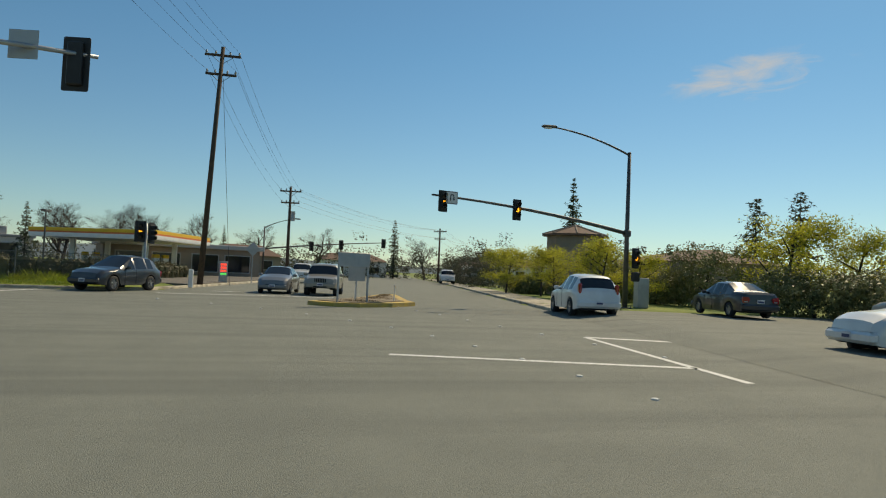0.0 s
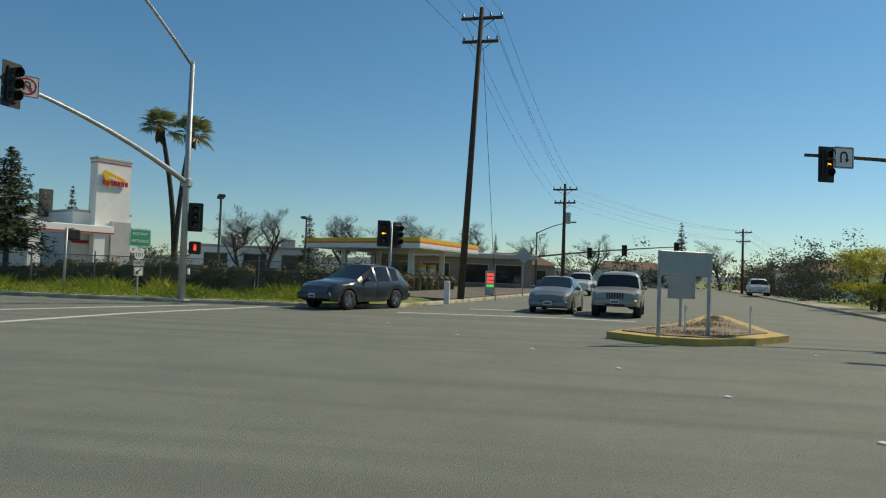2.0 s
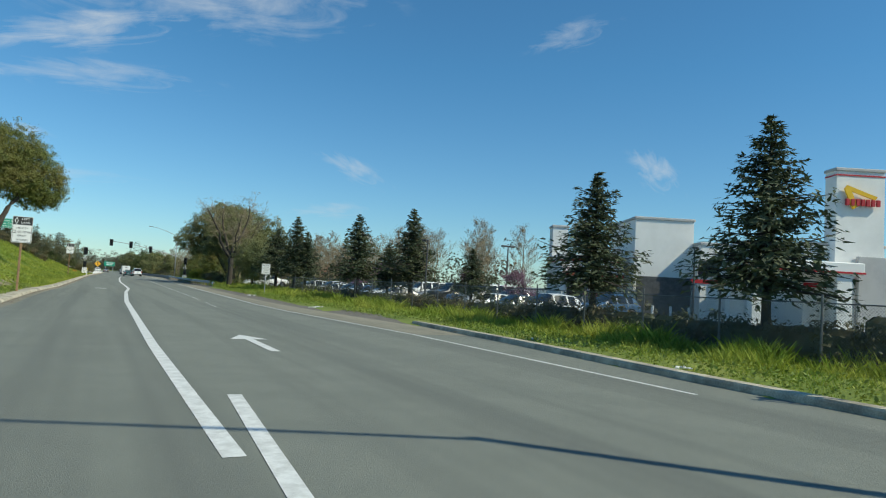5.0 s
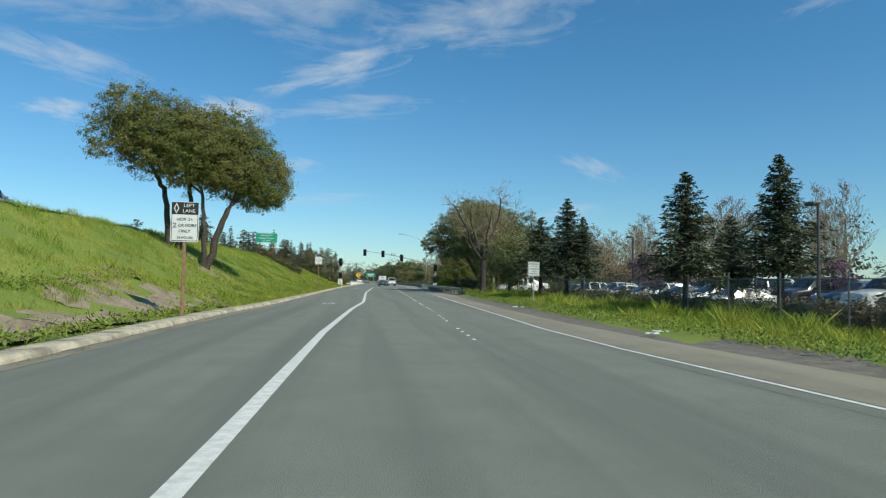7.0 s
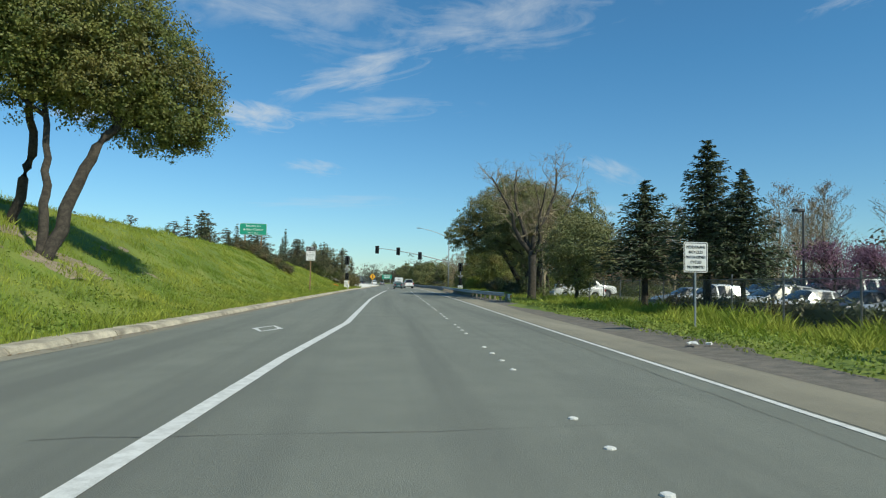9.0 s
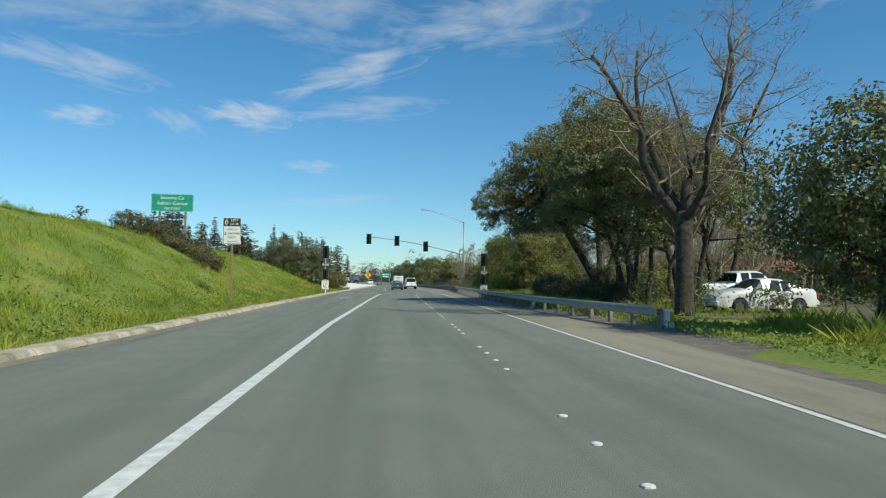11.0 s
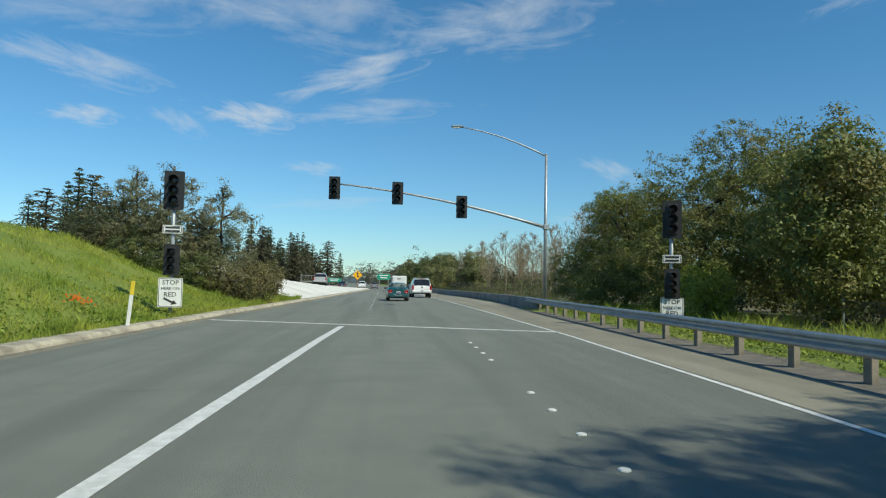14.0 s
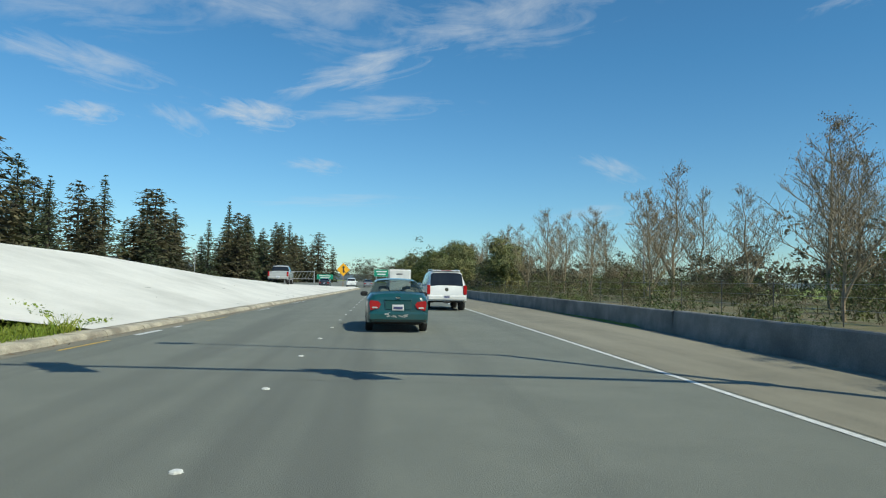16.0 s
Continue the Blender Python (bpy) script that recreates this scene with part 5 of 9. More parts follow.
oak("young_oak", "rounded dark evergreen tree beside the verge", pose(19.4, 26.5, 0.05), 77, [((0, 0, 4.2), (2.2, 2.3, 2.0), 2), ((-0.4, 1.8, 3.6), (1.8, 2.0, 1.7), 1.4), ((0.8, -1.4, 3.2), (1.7, 1.7, 1.4), 1.2), ((0, 0.4, 2.0), (1.7, 1.8, 1.1), 1)],
    [((0, 0), (0, 0, 3.4), 0.16)], 24000, 0.075, OAK_LEAF_D)
# shrubs and mixed trees behind the rail
for k, (x, y, h, w) in enumerate(((23.5, 91, 9.2, 3.8), (22.6, 98, 7.2, 3.0), (26.5, 86, 8.6, 3.8), (24.2, 82, 6.4, 3.2), (29, 94, 10.8, 4.0), (25.5, 76, 1.6, 1.6), (25.0, 70, 1.5, 1.4), (23.2, 103.4, 8.2, 3.5))):
    rr_ = random.Random(k + 90)
    bl = [((rr_.uniform(-0.5, 0.5) * w, rr_.uniform(-0.5, 0.5) * w, h * f), (w * g_, w * g_, h * 0.2), 1) for f, g_ in ((0.2, 0.75), (0.38, 0.85), (0.55, 0.8), (0.7, 0.62), (0.82, 0.45), (0.32, 0.9))] + [((rr_.uniform(-0.8, 0.8) * w, rr_.uniform(-0.8, 0.8) * w, h * rr_.uniform(0.3, 0.92)), (w * 0.25, w * 0.25, h * 0.09), 0.4) for _ in range(6)]
    oak("broadleaf_tree", "dense dark evergreen tree behind the guardrail", pose(x, y, 0.0), 91 + k, bl, [((0, 0), (0.2, 0.1, h * 0.55), 0.15)], 72000 if k in (0, 1, 7) else 32000 if h > 5 else 12000, 0.05 if k in (0, 1, 7) else 0.075 if h > 5 else 0.045, OAK_LEAF, "trees by the rail")
for k, (x, y, h) in enumerate(((-3.1, 98.0, 6.4), (-0.6, 98.3, 6.2), (-5.6, 99.5, 5.2))):     # ragged young trees on the bank
    rr_ = random.Random(k + 110)
    bl = [((rr_.gauss(0, 0.22) * (1 + 2.2 * (1 - f)), rr_.gauss(0, 0.22) * (1 + 2.2 * (1 - f)), h * f), (g_, g_, h * 0.085), w_) for f, g_, w_ in
          ((0.2, 1.3, 1.1), (0.3, 1.45, 1.2), (0.4, 1.4, 1.2), (0.5, 1.2, 1.0), (0.6, 1.0, 0.8), (0.7, 0.85, 0.6), (0.8, 0.65, 0.4), (0.9, 0.45, 0.2), (0.97, 0.25, 0.08))]
    bl += [((rr_.uniform(-1.9, 1.9), rr_.uniform(-1.5, 1.5), h * rr_.uniform(0.3, 0.85)), (0.55, 0.55, 0.4), 0.28) for _ in range(9)]
    oak("young_tree", "ragged young evergreen tree on the grassy bank", pose(x, y, bank_at(x, y) - 0.05), 111 + k, bl,
        [((0, 0), (0.15, 0, h * 0.45), (0.05, 0.1, h * 0.95), 0.09), ((0.1, 0.1), (-0.5, 0.2, h * 0.4), (-0.7, 0.2, h * 0.75), 0.06)], 15000, 0.05, SPARSE_LEAF, "young trees on the bank")
for k, (x, y, r, m_) in enumerate(((1.5, 99.2, 1.15, TWIG_SHRUB), (0.5, 98.2, 1.35, TWIG_SHRUB), (-1.6, 97.4, 1.2, UNDER_LEAF), (-3.2, 97.2, 1.0, UNDER_LEAF), (-4.8, 97.8, 1.2, UNDER_LEAF), (-6.6, 98.6, 1.5, HEDGE), (0.9, 100.8, 1.5, TWIG_SHRUB), (-8.2, 100.5, 1.5, HEDGE))):
    oak("shrub", "brownish tangled shrub at the top of the bank" if m_ is TWIG_SHRUB else "dark tangled shrub under the young trees", pose(x, y, bank_at(x, y)), 116 + k,
        [((0, 0, 0.75 * r), (r, r * 1.1, 0.8 * r), 1), ((0.5 * r, 0.4 * r, 1.1 * r), (r * 0.7, r * 0.7, 0.6 * r), 0.7), ((-0.6 * r, -0.2 * r, 0.6 * r), (r * 0.7, r * 0.8, 0.6 * r), 0.7)], [((0, 0), (0, 0, 0.8 * r), 0.05)], 8000, 0.05, m_, "bank shrubs")
for x, y, r in ((-8.3, 58.6, 1.1), (-6.9, 57.6, 1.0), (-5.6, 57.6, 1.15), (-4.3, 56.4, 0.95), (-9.4, 56.6, 1.1)):
    oak("shrub", "low dark shrub on the grassy bank", pose(x, y, bank_at(x, y)), int(118 + y), [((0, 0, 0.4 * r), (r, r * 1.4, 0.75 * r), 1)], [((0, 0), (0, 0, 0.4), 0.04)], 6500, 0.05, HEDGE, "bank shrubs")

# dark mounded shrubs in the shade of the oak
for x, y, w, h in ((20.4, 59.4, 1.7, 1.6), (20.7, 62.6, 2.0, 2.1), (21.4, 65.4, 1.6, 1.6), (23.4, 60.5, 1.8, 1.8), (19.9, 49.5, 1.2, 1.3), (20.2, 46.8, 1.0, 1.2)):
    oak("shrub", "dense dark green shrub in shade behind the guardrail", pose(x, y, 0.15), int(140 + y), [((0, 0, h * 0.42), (w, w * 1.2, h * 0.45), 1), ((0.2 * w, 0.5 * w, h * 0.6), (w * 0.7, w * 0.8, h * 0.36), 0.8), ((-0.3 * w, -0.6 * w, h * 0.4), (w * 0.7, w * 0.7, h * 0.38), 0.8)],
        [((0, 0), (0, 0, h * 0.4), 0.06)], 11000, 0.055, HEDGE, "shade shrubs")

# understorey along the rail and beyond the barrier
ub = []
rr_ = random.Random(23)
for k in range(60):
    y = 33 + 1.1 * k
    if rr_.random() < 0.85 and not 67 < y < 82:
        ub.append(((21.5 + rr_.uniform(-2.6, 4), y, 0.8), (1.3, 1.4, rr_.uniform(0.7, 1.7)), 1))
for k in range(40):
    ub.append(((33 + rr_.uniform(-2, 8), 34 + 1.7 * k, 0.8), (1.8, 1.8, rr_.uniform(0.8, 1.5)), 1.6))
under = thing("understorey", "dark tangled shrubs under the oaks by the rail", "shrubs", pose(0, 0, 0), kind="stuff")
part("foliage", leaf_mesh("understorey", UNDER_LEAF, ub, 62000, 0.065, 320, 0.15, per=60, spread=0.3), None, under)
ub = []
for k in range(170):
    y = 101 + 1.3 * k
    ub.append(((28.5 + rr_.uniform(-3, 15), y, 1.2), (2.4, 2.4, rr_.uniform(1.0, 2.8)), 1))
for k in range(70):                                        # lower growth close behind the barrier
    y = 112 + 1.8 * k
    ub.append(((20.6 + rr_.uniform(0, 6.5), y, 0.45), (1.3, 1.6, rr_.uniform(0.35, 0.85)), 0.9))
scrub = thing("scrub", "brown twiggy scrub beyond the concrete barrier", "shrubs", pose(0, 0, 0), kind="stuff")
part("twigs", leaf_mesh("scrub_twigs", TWIG_SCRUB, ub, 70000, 0.2, 321, 0.1, per=30, spread=0.5, slim=0.07, droop=-0.8), None, scrub)
part("leaves", leaf_mesh("scrub_leaves", UNDER_LEAF, ub, 100000, 0.065, 322, 0.1, per=40, spread=0.22), None, scrub)
ub = []
for k in range(150):
    tall = 0.5 if 62 < 30 + 2.0 * k < 112 else 1.0        # lower before the tiled roof
    ub.append(((40 + rr_.uniform(-4, 8), 30 + 2.0 * k, 2.4 * tall), (3.0, 3.0, rr_.uniform(2.0, 4.2) * tall), 1))
belt = thing("shrub_belt", "dense olive and brown shrub belt behind the bare trees", "shrubs", pose(0, 0, 0), kind="stuff")
part("leaves", leaf_mesh("belt_leaves", FAR_TREE, ub, 60000, 0.13, 323, 0.1, per=50, spread=0.45), None, belt)
part("twigs", leaf_mesh("belt_twigs", TWIG_LEAF, ub, 40000, 0.4, 324, 0.1, per=40, spread=0.9, slim=0.05, droop=-0.9), None, belt)
# sheet over the grass: brown litter with the trees' shade in its colour
lit = [(17.1, 34), (17.2, 60), (17.9, 80), (18.7, 100), (19.2, 115), (19.0, 130), (18.2, 145), (18.0, 232), (60, 232), (60, 34.3)]
tagged(part("litter_ground", Shape().slab(lit, 0.0, 0.19), SHADED_LITTER), "brown leaf litter under the roadside trees", "ground", kind="structure")
oak("shrub", "bright yellow-green shrub beside the guardrail", pose(20.4, 84.5, 0.15), 325, [((0, 0, 1.3), (1.2, 1.5, 0.8), 1), ((0.6, 1.2, 1.7), (0.9, 1.0, 0.6), 0.7), ((-0.3, -0.8, 0.7), (0.9, 1.0, 0.6), 0.7)], [((0, 0), (0, 0, 1.2), 0.04)], 9000, 0.045, LIME_LEAF)
for x, y, w, h in ((24.6, 74.0, 1.2, 0.9), (25.4, 78.5, 1.4, 1.0), (23.9, 69.6, 1.1, 1.0), (26.8, 71.5, 1.5, 1.1)):
    oak("shrub", "low yellow-green flowering shrub by the wire fence", pose(x, y, 0.15), int(330 + y), [((0, 0, h * 0.4), (w, w * 1.3, h * 0.5), 1)], [((0, 0), (0, 0, h * 0.4), 0.03)], 5000, 0.045, LIME_LEAF, "fence shrubs")
for x, y, w, h in ((27.5, 66.5, 2.0, 2.9), (29.5, 63.5, 2.2, 3.0), (30.5, 69.5, 2.0, 2.6), (27.8, 60.0, 1.8, 2.4)):
    oak("shrub", "tall olive shrub with orange-tinged new leaves", pose(x, y, 0.15), int(340 + y), [((0, 0, h * 0.42), (w, w * 1.2, h * 0.42), 1), ((0.3 * w, 0.5 * w, h * 0.7), (w * 0.7, w * 0.7, h * 0.28), 0.7), ((-0.4 * w, -0.4 * w, h * 0.62), (w * 0.6, w * 0.7, h * 0.3), 0.6)], [((0, 0), (0, 0, h * 0.5), 0.06)], 9000, 0.06, OAK_LEAF, "olive shrubs")

# evergreens where the ramp meets the freeway
for k, (x, y, h, w) in enumerate(((20.5, 196, 7.5, 3.4), (22.5, 214, 8.5, 3.8), (21.0, 232, 8.0, 3.6), (23.5, 250, 9.5, 4.2), (20.8, 270, 9.0, 4.0), (24.5, 290, 10.5, 4.6), (20.0, 312, 10.0, 4.4), (22.0, 340, 11.0, 5.0), (19.0, 372, 11.0, 5.0), (25.0, 180, 7.0, 3.0))):
    rr_ = random.Random(k + 400)
    bl = [((rr_.uniform(-0.5, 0.5) * w, rr_.uniform(-0.5, 0.5) * w, h * f), (w * g_, w * g_, h * 0.17), 1) for f, g_ in ((0.2, 0.7), (0.4, 0.8), (0.58, 0.7), (0.74, 0.55), (0.86, 0.4), (0.5, 0.85))]
    oak("broadleaf_tree", "dark evergreen tree beyond the concrete barrier", pose(x, y, 0.0), 401 + k, bl, [((0, 0), (0.2, 0.1, h * 0.55), 0.16)], 13000, 0.13, UNDER_LEAF if k % 3 else OAK_LEAF_D, "evergreens beyond the barrier")

# redwoods along the fence and in the car park
RW1, RW2, RW3 = conifer_meshes(1, 6.6, 1.9, CONIFER, 60, 0.29, 0.42, -0.1, 0.66, 52, 0.9), conifer_meshes(2, 6.0, 1.7, CONIFER, 56, 0.29, 0.42, -0.1, 0.66, 48, 0.9), conifer_meshes(3, 7.0, 1.8, CONIFER, 62, 0.29, 0.42, -0.1, 0.66, 52, 0.9)
lb = "young dark green redwood standing behind the fence"
for x, y, top, m, mh, wd in ((18.6, -42.8, 6.8, RW1, 6.6, 1.1), (19.3, -34.9, 6.3, RW2, 6.0, 1.25), (22.3, -12.0, 7.0, RW3, 7.0, 1.25), (21.7, -9.3, 4.6, RW2, 6.0, 1.4), (18.6, -11.0, 6.3, RW1, 6.6, 1.15), (24.5, -16.8, 4.2, RW2, 6.0, 1.4),
                           (19.7, 9.0, 7.6, RW3, 7.0, 1.25), (19.3, 14.6, 6.7, RW2, 6.0, 1.45), (20.3, 7.3, 6.1, RW1, 6.6, 1.1)):
    conifer(lb, x, y, 0.05, m, top / mh, (x * 37) % 360, wd, "redwood", "redwoods by the fence")
# tall conifers beyond the freeway
TC = [conifer_meshes(10 + k, 18, (3.6, 4.4, 3.4, 4.8, 3.9)[k], CONIFER_B if k in (1, 3) else CONIFER, (54, 46, 56, 44, 50)[k], (0.05, 0.02, 0.08, 0.03, 0.06)[k], 0.45, -0.2, (1.7, 2.0, 1.5, 2.0, 1.7)[k], 15, (0.8, 0.5, 0.9, 0.45, 0.7)[k]) for k in range(5)]
rr_ = random.Random(17)
for k in range(62):
    y = 190 + 2.9 * k + rr_.uniform(-2, 2)
    x = -58 + 0.21 * (y - 196) + rr_.uniform(-5, 5) + (8 if k % 3 == 0 else 0)
    if 268 < y < 276:
        continue
    hh = rr_.uniform(0.7, 1.25)
    conifer("tall dark conifer in the row beyond the freeway", x, y, 0, TC[k * 7 % 5], hh, rr_.uniform(0, 360), rr_.uniform(1.05, 1.5), "conifer", "conifer row")
for x, y, hh in ((-41.5, 322, 1.5), (-37, 326, 1.25), (-44, 330, 1.3), (-38, 345, 1.1), (-26, 395, 0.9), (-22, 400, 1.0), (-70, 60, 0.75), (-66, 84, 0.8), (-74, 100, 0.9), (-62, 110, 0.75), (-68, 130, 0.9), (-60, 150, 0.8),
                 (-72, 160, 1.0), (-64, 176, 1.05), (-58, 168, 0.8), (-46, 118, 0.55), (-42, 128, 0.5)):
    conifer("dark conifer beyond the freeway", x, y, 0, TC[int(y) % 5], hh, (x * 31) % 360, 1.0, "conifer", "conifer row")
# far conifers over the cross street
for x, y, hh in ((76, -115, 0.98), (79, -117, 0.72), (52, -136, 0.8), (66, -141, 0.85), (40, -139, 0.7), (120, -95, 0.7), (88, -62, 0.42), (58, -44, 0.4), (66, -10, 0.6), (34, -150, 0.8)):
    conifer("tall dark conifer behind the buildings", x, y, 0, TC[int(abs(y)) % 5], hh, (x * 31) % 360, 0.9, "conifer", "far conifers")
# bare winter trees
BT = [leader_meshes(200 + k, 10.5, (3.4, 4.0, 3.0, 4.2)[k], BARK_PALE, (36, 30, 36, 28)[k], 0.2, (0.75, 0.6, 0.95, 0.5)[k], 6, bud=(1.1, 0.7, 0.6, 1.2)[k], forks=(0, 2, 1, 3)[k]) for k in range(4)]
BD = [bare_meshes(210 + k, 11.5, 4.0, 4, BARK, 0.6, 0.3, (3, 5), BARK, 0.42, 0.24, up=0.08, slim=0.025, wob=0.3) for k in range(3)]
WINTER_FAR = ((36, 132, 1.12), (30.5, 146, 0.85), (41, 136, 1.0), (38, 158, 1.25), (33, 168, 0.95), (31, 180, 1.05), (36, 190, 1.1), (30, 202, 1.0), (34, 214, 1.1), (30, 226, 1.05), (36, 238, 1.2), (29, 252, 1.0), (33, 268, 1.1), (29, 284, 1.1),
                 (26.5, 118, 0.62), (27.5, 138, 0.6), (29, 156, 0.7), (27, 174, 0.65), (28, 192, 0.75), (27, 210, 0.7), (27.5, 243, 0.8))
WINTER_NEAR = ((33, 122, 0.7), (39, 146, 0.9), (43, 116, 1.15), (44, 142, 1.1), (47, 170, 1.2), (46, 200, 1.1), (44, 230, 1.2), (41, 126, 1.0), (36, 110, 0.95), (33, 60, 0.8), (30, 68, 0.75), (36, 66, 0.9), (31, 78, 0.8), (40, 58, 0.95), (35, 52, 0.85), (38, 74, 0.9), (42, 88, 0.95), (34, 102, 0.8),
               (33.5, 84, 0.95), (45, 76, 1.0), (47, 92, 1.05), (39, 98, 0.85), (52, 84, 1.1), (56, 74, 1.1), (50, 66, 1.0), (60, 90, 1.15), (46, 60, 1.0), (38, 84, 0.8), (62, 62, 1.2), (54, 52, 1.1), (44, 104, 0.9), (66, 80, 1.2), (48, 46, 1.0))
WINTER_SCREEN = ((30.5, 86, 0.7), (36.5, 91, 0.8), (31.5, 93, 0.75), (41.5, 95, 0.85), (44.5, 84, 0.85), (37, 79, 0.75), (48, 79, 0.9), (41, 69, 0.8), (34.5, 72, 0.7), (53, 93, 0.9), (45, 68, 0.85), (33, 64, 0.75))
for x, y, s_ in WINTER_FAR + WINTER_NEAR + WINTER_SCREEN:
    bare_tree("slender leafless tree with budding twigs beyond the barrier", x, y, 0, BT[int(y) % 4], s_, (x * 53 + y * 17) % 360, group="bare trees")
for x, y, s_ in ((33, 9, 0.75), (38, 4, 0.8), (42, 12, 0.9), (46, -2, 0.85), (37, 18, 0.85), (31, 22, 0.75), (52, 6, 0.95), (40, 30, 0.9), (36, -6, 0.7), (48, 20, 0.9), (28, 30, 0.7)):
    bare_tree("pale leafless tree in the car park", x, y, 0.05, BT[int(y + 30) % 4], s_, (x * 53 + y * 17) % 360, group="car park trees")
for x, y, s_ in ((70, -52, 1.0), (63, -46, 0.9), (78, -48, 1.1), (56, -40, 0.9), (90, -58, 1.1), (84, -40, 1.1), (105, -66, 1.1), (99, -50, 1.2), (46, -42, 0.75), (112, -100, 1.0), (70, -30, 1.1), (118, -78, 1.2)):
    bare_tree("dark gnarled leafless oak behind the buildings", x, y, 0, BD[int(abs(y)) % 3], s_ * 0.88, (x * 53) % 360, group="bare oaks")
# redbuds in flower
RB = bare_meshes(230, 4.4, 15, 3, BARK, 0.6, 0.08, (5, 6), PINK, 0.06, 0.22, up=0.1)
for x, y, s_ in ((27.3, 11.9, 1.0), (25.0, 5.0, 0.85), (28.5, 8.5, 1.0), (31, 16, 1.05), (36.5, -14.8, 0.85), (33, -2, 0.9), (27, -19, 0.8)):
    bare_tree("redbud tree covered in pink blossom", x, y, 0.05, RB, s_, x * 40, name="redbud_tree", group="redbuds", leaf_part="blossom")
# spring-leaved street trees across the intersection
SP = [bare_meshes(240 + k, 7.0, 13, 4, BARK, 0.8, 0.12, (4, 4), SPRING, 0.085, 0.14, up=0.02) for k in range(2)]
for x, y, s_ in ((20.5, -86.6, 0.66), (24.5, -87.5, 0.72), (15.8, -87.4, 0.78), (29, -86.5, 0.7), (8.2, -94.0, 1.0), (6.6, -96.5, 0.85), (33, -88, 0.75), (18, -88.8, 0.75), (13.5, -88.4, 0.6)):
    bare_tree("street tree with fresh yellow-green spring leaves", x, y, 0.1, SP[int(x) % 2], s_, x * 47, name="street_tree", group="spring trees", leaf_part="foliage")
for k, (x, y, w, h) in enumerate(((12.5, -92.5, 3.4, 4.2), (0.5, -99, 4.0, 4.0), (16, -91.5, 3.0, 2.2), (-4, -97, 3.5, 3.4), (24, -90.8, 3.6, 1.8), (1.0, -93.5, 3.0, 2.2), (30, -88.6, 3.0, 1.6), (20, -92, 4.0, 2.8), (5, -92.5, 3.0, 2.4))):
    oak("shrub", "tall dark hedge shrub beside the pavement", pose(x, y, 0.1), 130 + k, [((0, 0, h * 0.4), (w * 0.7, w * 0.5, h * 0.45), 1), ((w * 0.5, 0.3, h * 0.5), (w * 0.5, w * 0.45, h * 0.42), 1), ((-w * 0.5, -0.2, h * 0.45), (w * 0.5, w * 0.45, h * 0.42), 1)],
        [((0, 0), (0, 0, h * 0.5), 0.1)], 9500, 0.075, OAK_LEAF_D, "street shrubs")


# fan palms
def palm(x, y, h, dx, dy, seed):
    t = thing("fan_palm", "tall fan palm with curved dark trunk", "palm", pose(x, y, 0.05), "palms")
    r_ = random.Random(seed)
    pts = [(dx * (k / 8) ** 2, dy * (k / 8) ** 2, h * k / 8) for k in range(9)]
    part("trunk", Shape().tube(pts, [0.165 - 0.007 * k for k in range(9)], 9), BARK, t, smooth=True)
    top = Vector(pts[-1])
    skirt = Shape()
    for _ in range(48):
        a, l = r_.uniform(0, 6.28), r_.uniform(0.35, 0.6)
        b0 = top + Vector((math.cos(a) * 0.12, math.sin(a) * 0.12, -r_.uniform(0, 0.5)))
        d = Vector((math.cos(a) * 0.35, math.sin(a) * 0.35, -1)).normalized()
        sd = Vector((-math.sin(a), math.cos(a), 0)) * 0.12
        skirt.add([b0, b0 + d * l * 0.6 + sd, b0 + d * l, b0 + d * l * 0.6 - sd], [(0, 1, 2, 3)])
    part("dry_skirt", skirt, PALM_DRY, t)
    fr = Shape()
    for k in range(34):
        a, el = r_.uniform(0, 6.28), r_.uniform(-0.5, 1.4)
        d = Vector((math.cos(a) * math.cos(el), math.sin(a) * math.cos(el), math.sin(el)))
        stem = r_.uniform(0.42, 0.7)
        c = top + d * stem + Vector((0, 0, -0.05))
        fr.tube([top, c], [0.02, 0.012], 3, caps=False)
        sd = d.cross(Vector((0, 0, 1))).normalized()
        upv = sd.cross(d)
        for j in range(15):
            f = radians(-100 + 200 * j / 14)
            ld = (d * math.cos(f) + sd * math.sin(f)).normalized()
            L = 0.82 * r_.uniform(0.8, 1.15) * (0.75 + 0.25 * math.cos(f))
            tip = c + ld * L + Vector((0, 0, -0.32 * L * L))
            w = upv * 0.02 + ld.cross(upv) * 0.03
            m_ = c + ld * L * 0.55
            fr.add([c, m_ + w, tip, m_ - w], [(0, 1, 2, 3)])
    part("fronds", fr, PALM_LEAF, t)


palm(24.03, -48.35, 8.9, -0.35, 1.0, 1)
palm(23.8, -48.4, 8.5, -0.2, -0.8, 2)

# far woods: ragged clumps of leaves along the distance
fb = []
rr_ = random.Random(3)
for k in range(70):
    fb.append(((-64 + 0.5 * k + rr_.uniform(-6, 6), 190 + 2.6 * k, 2.5), (4, 4, 3 + rr_.uniform(0, 3)), 0.6))
for k in range(60):
    fb.append(((25 + rr_.uniform(-2, 12), 196 + 1.8 * k, 2.5), (3, 3, 3 + rr_.uniform(0, 3.5)), 0.8))
for k in range(90):
    y = 300 + 5.5 * k
    fb.append(((22 - 0.02 * (y - 300) + rr_.uniform(-4, 12), y, 3.5 + rr_.uniform(0, 2.5)), (6, 6, 5 + rr_.uniform(0, 4.5)), 1))
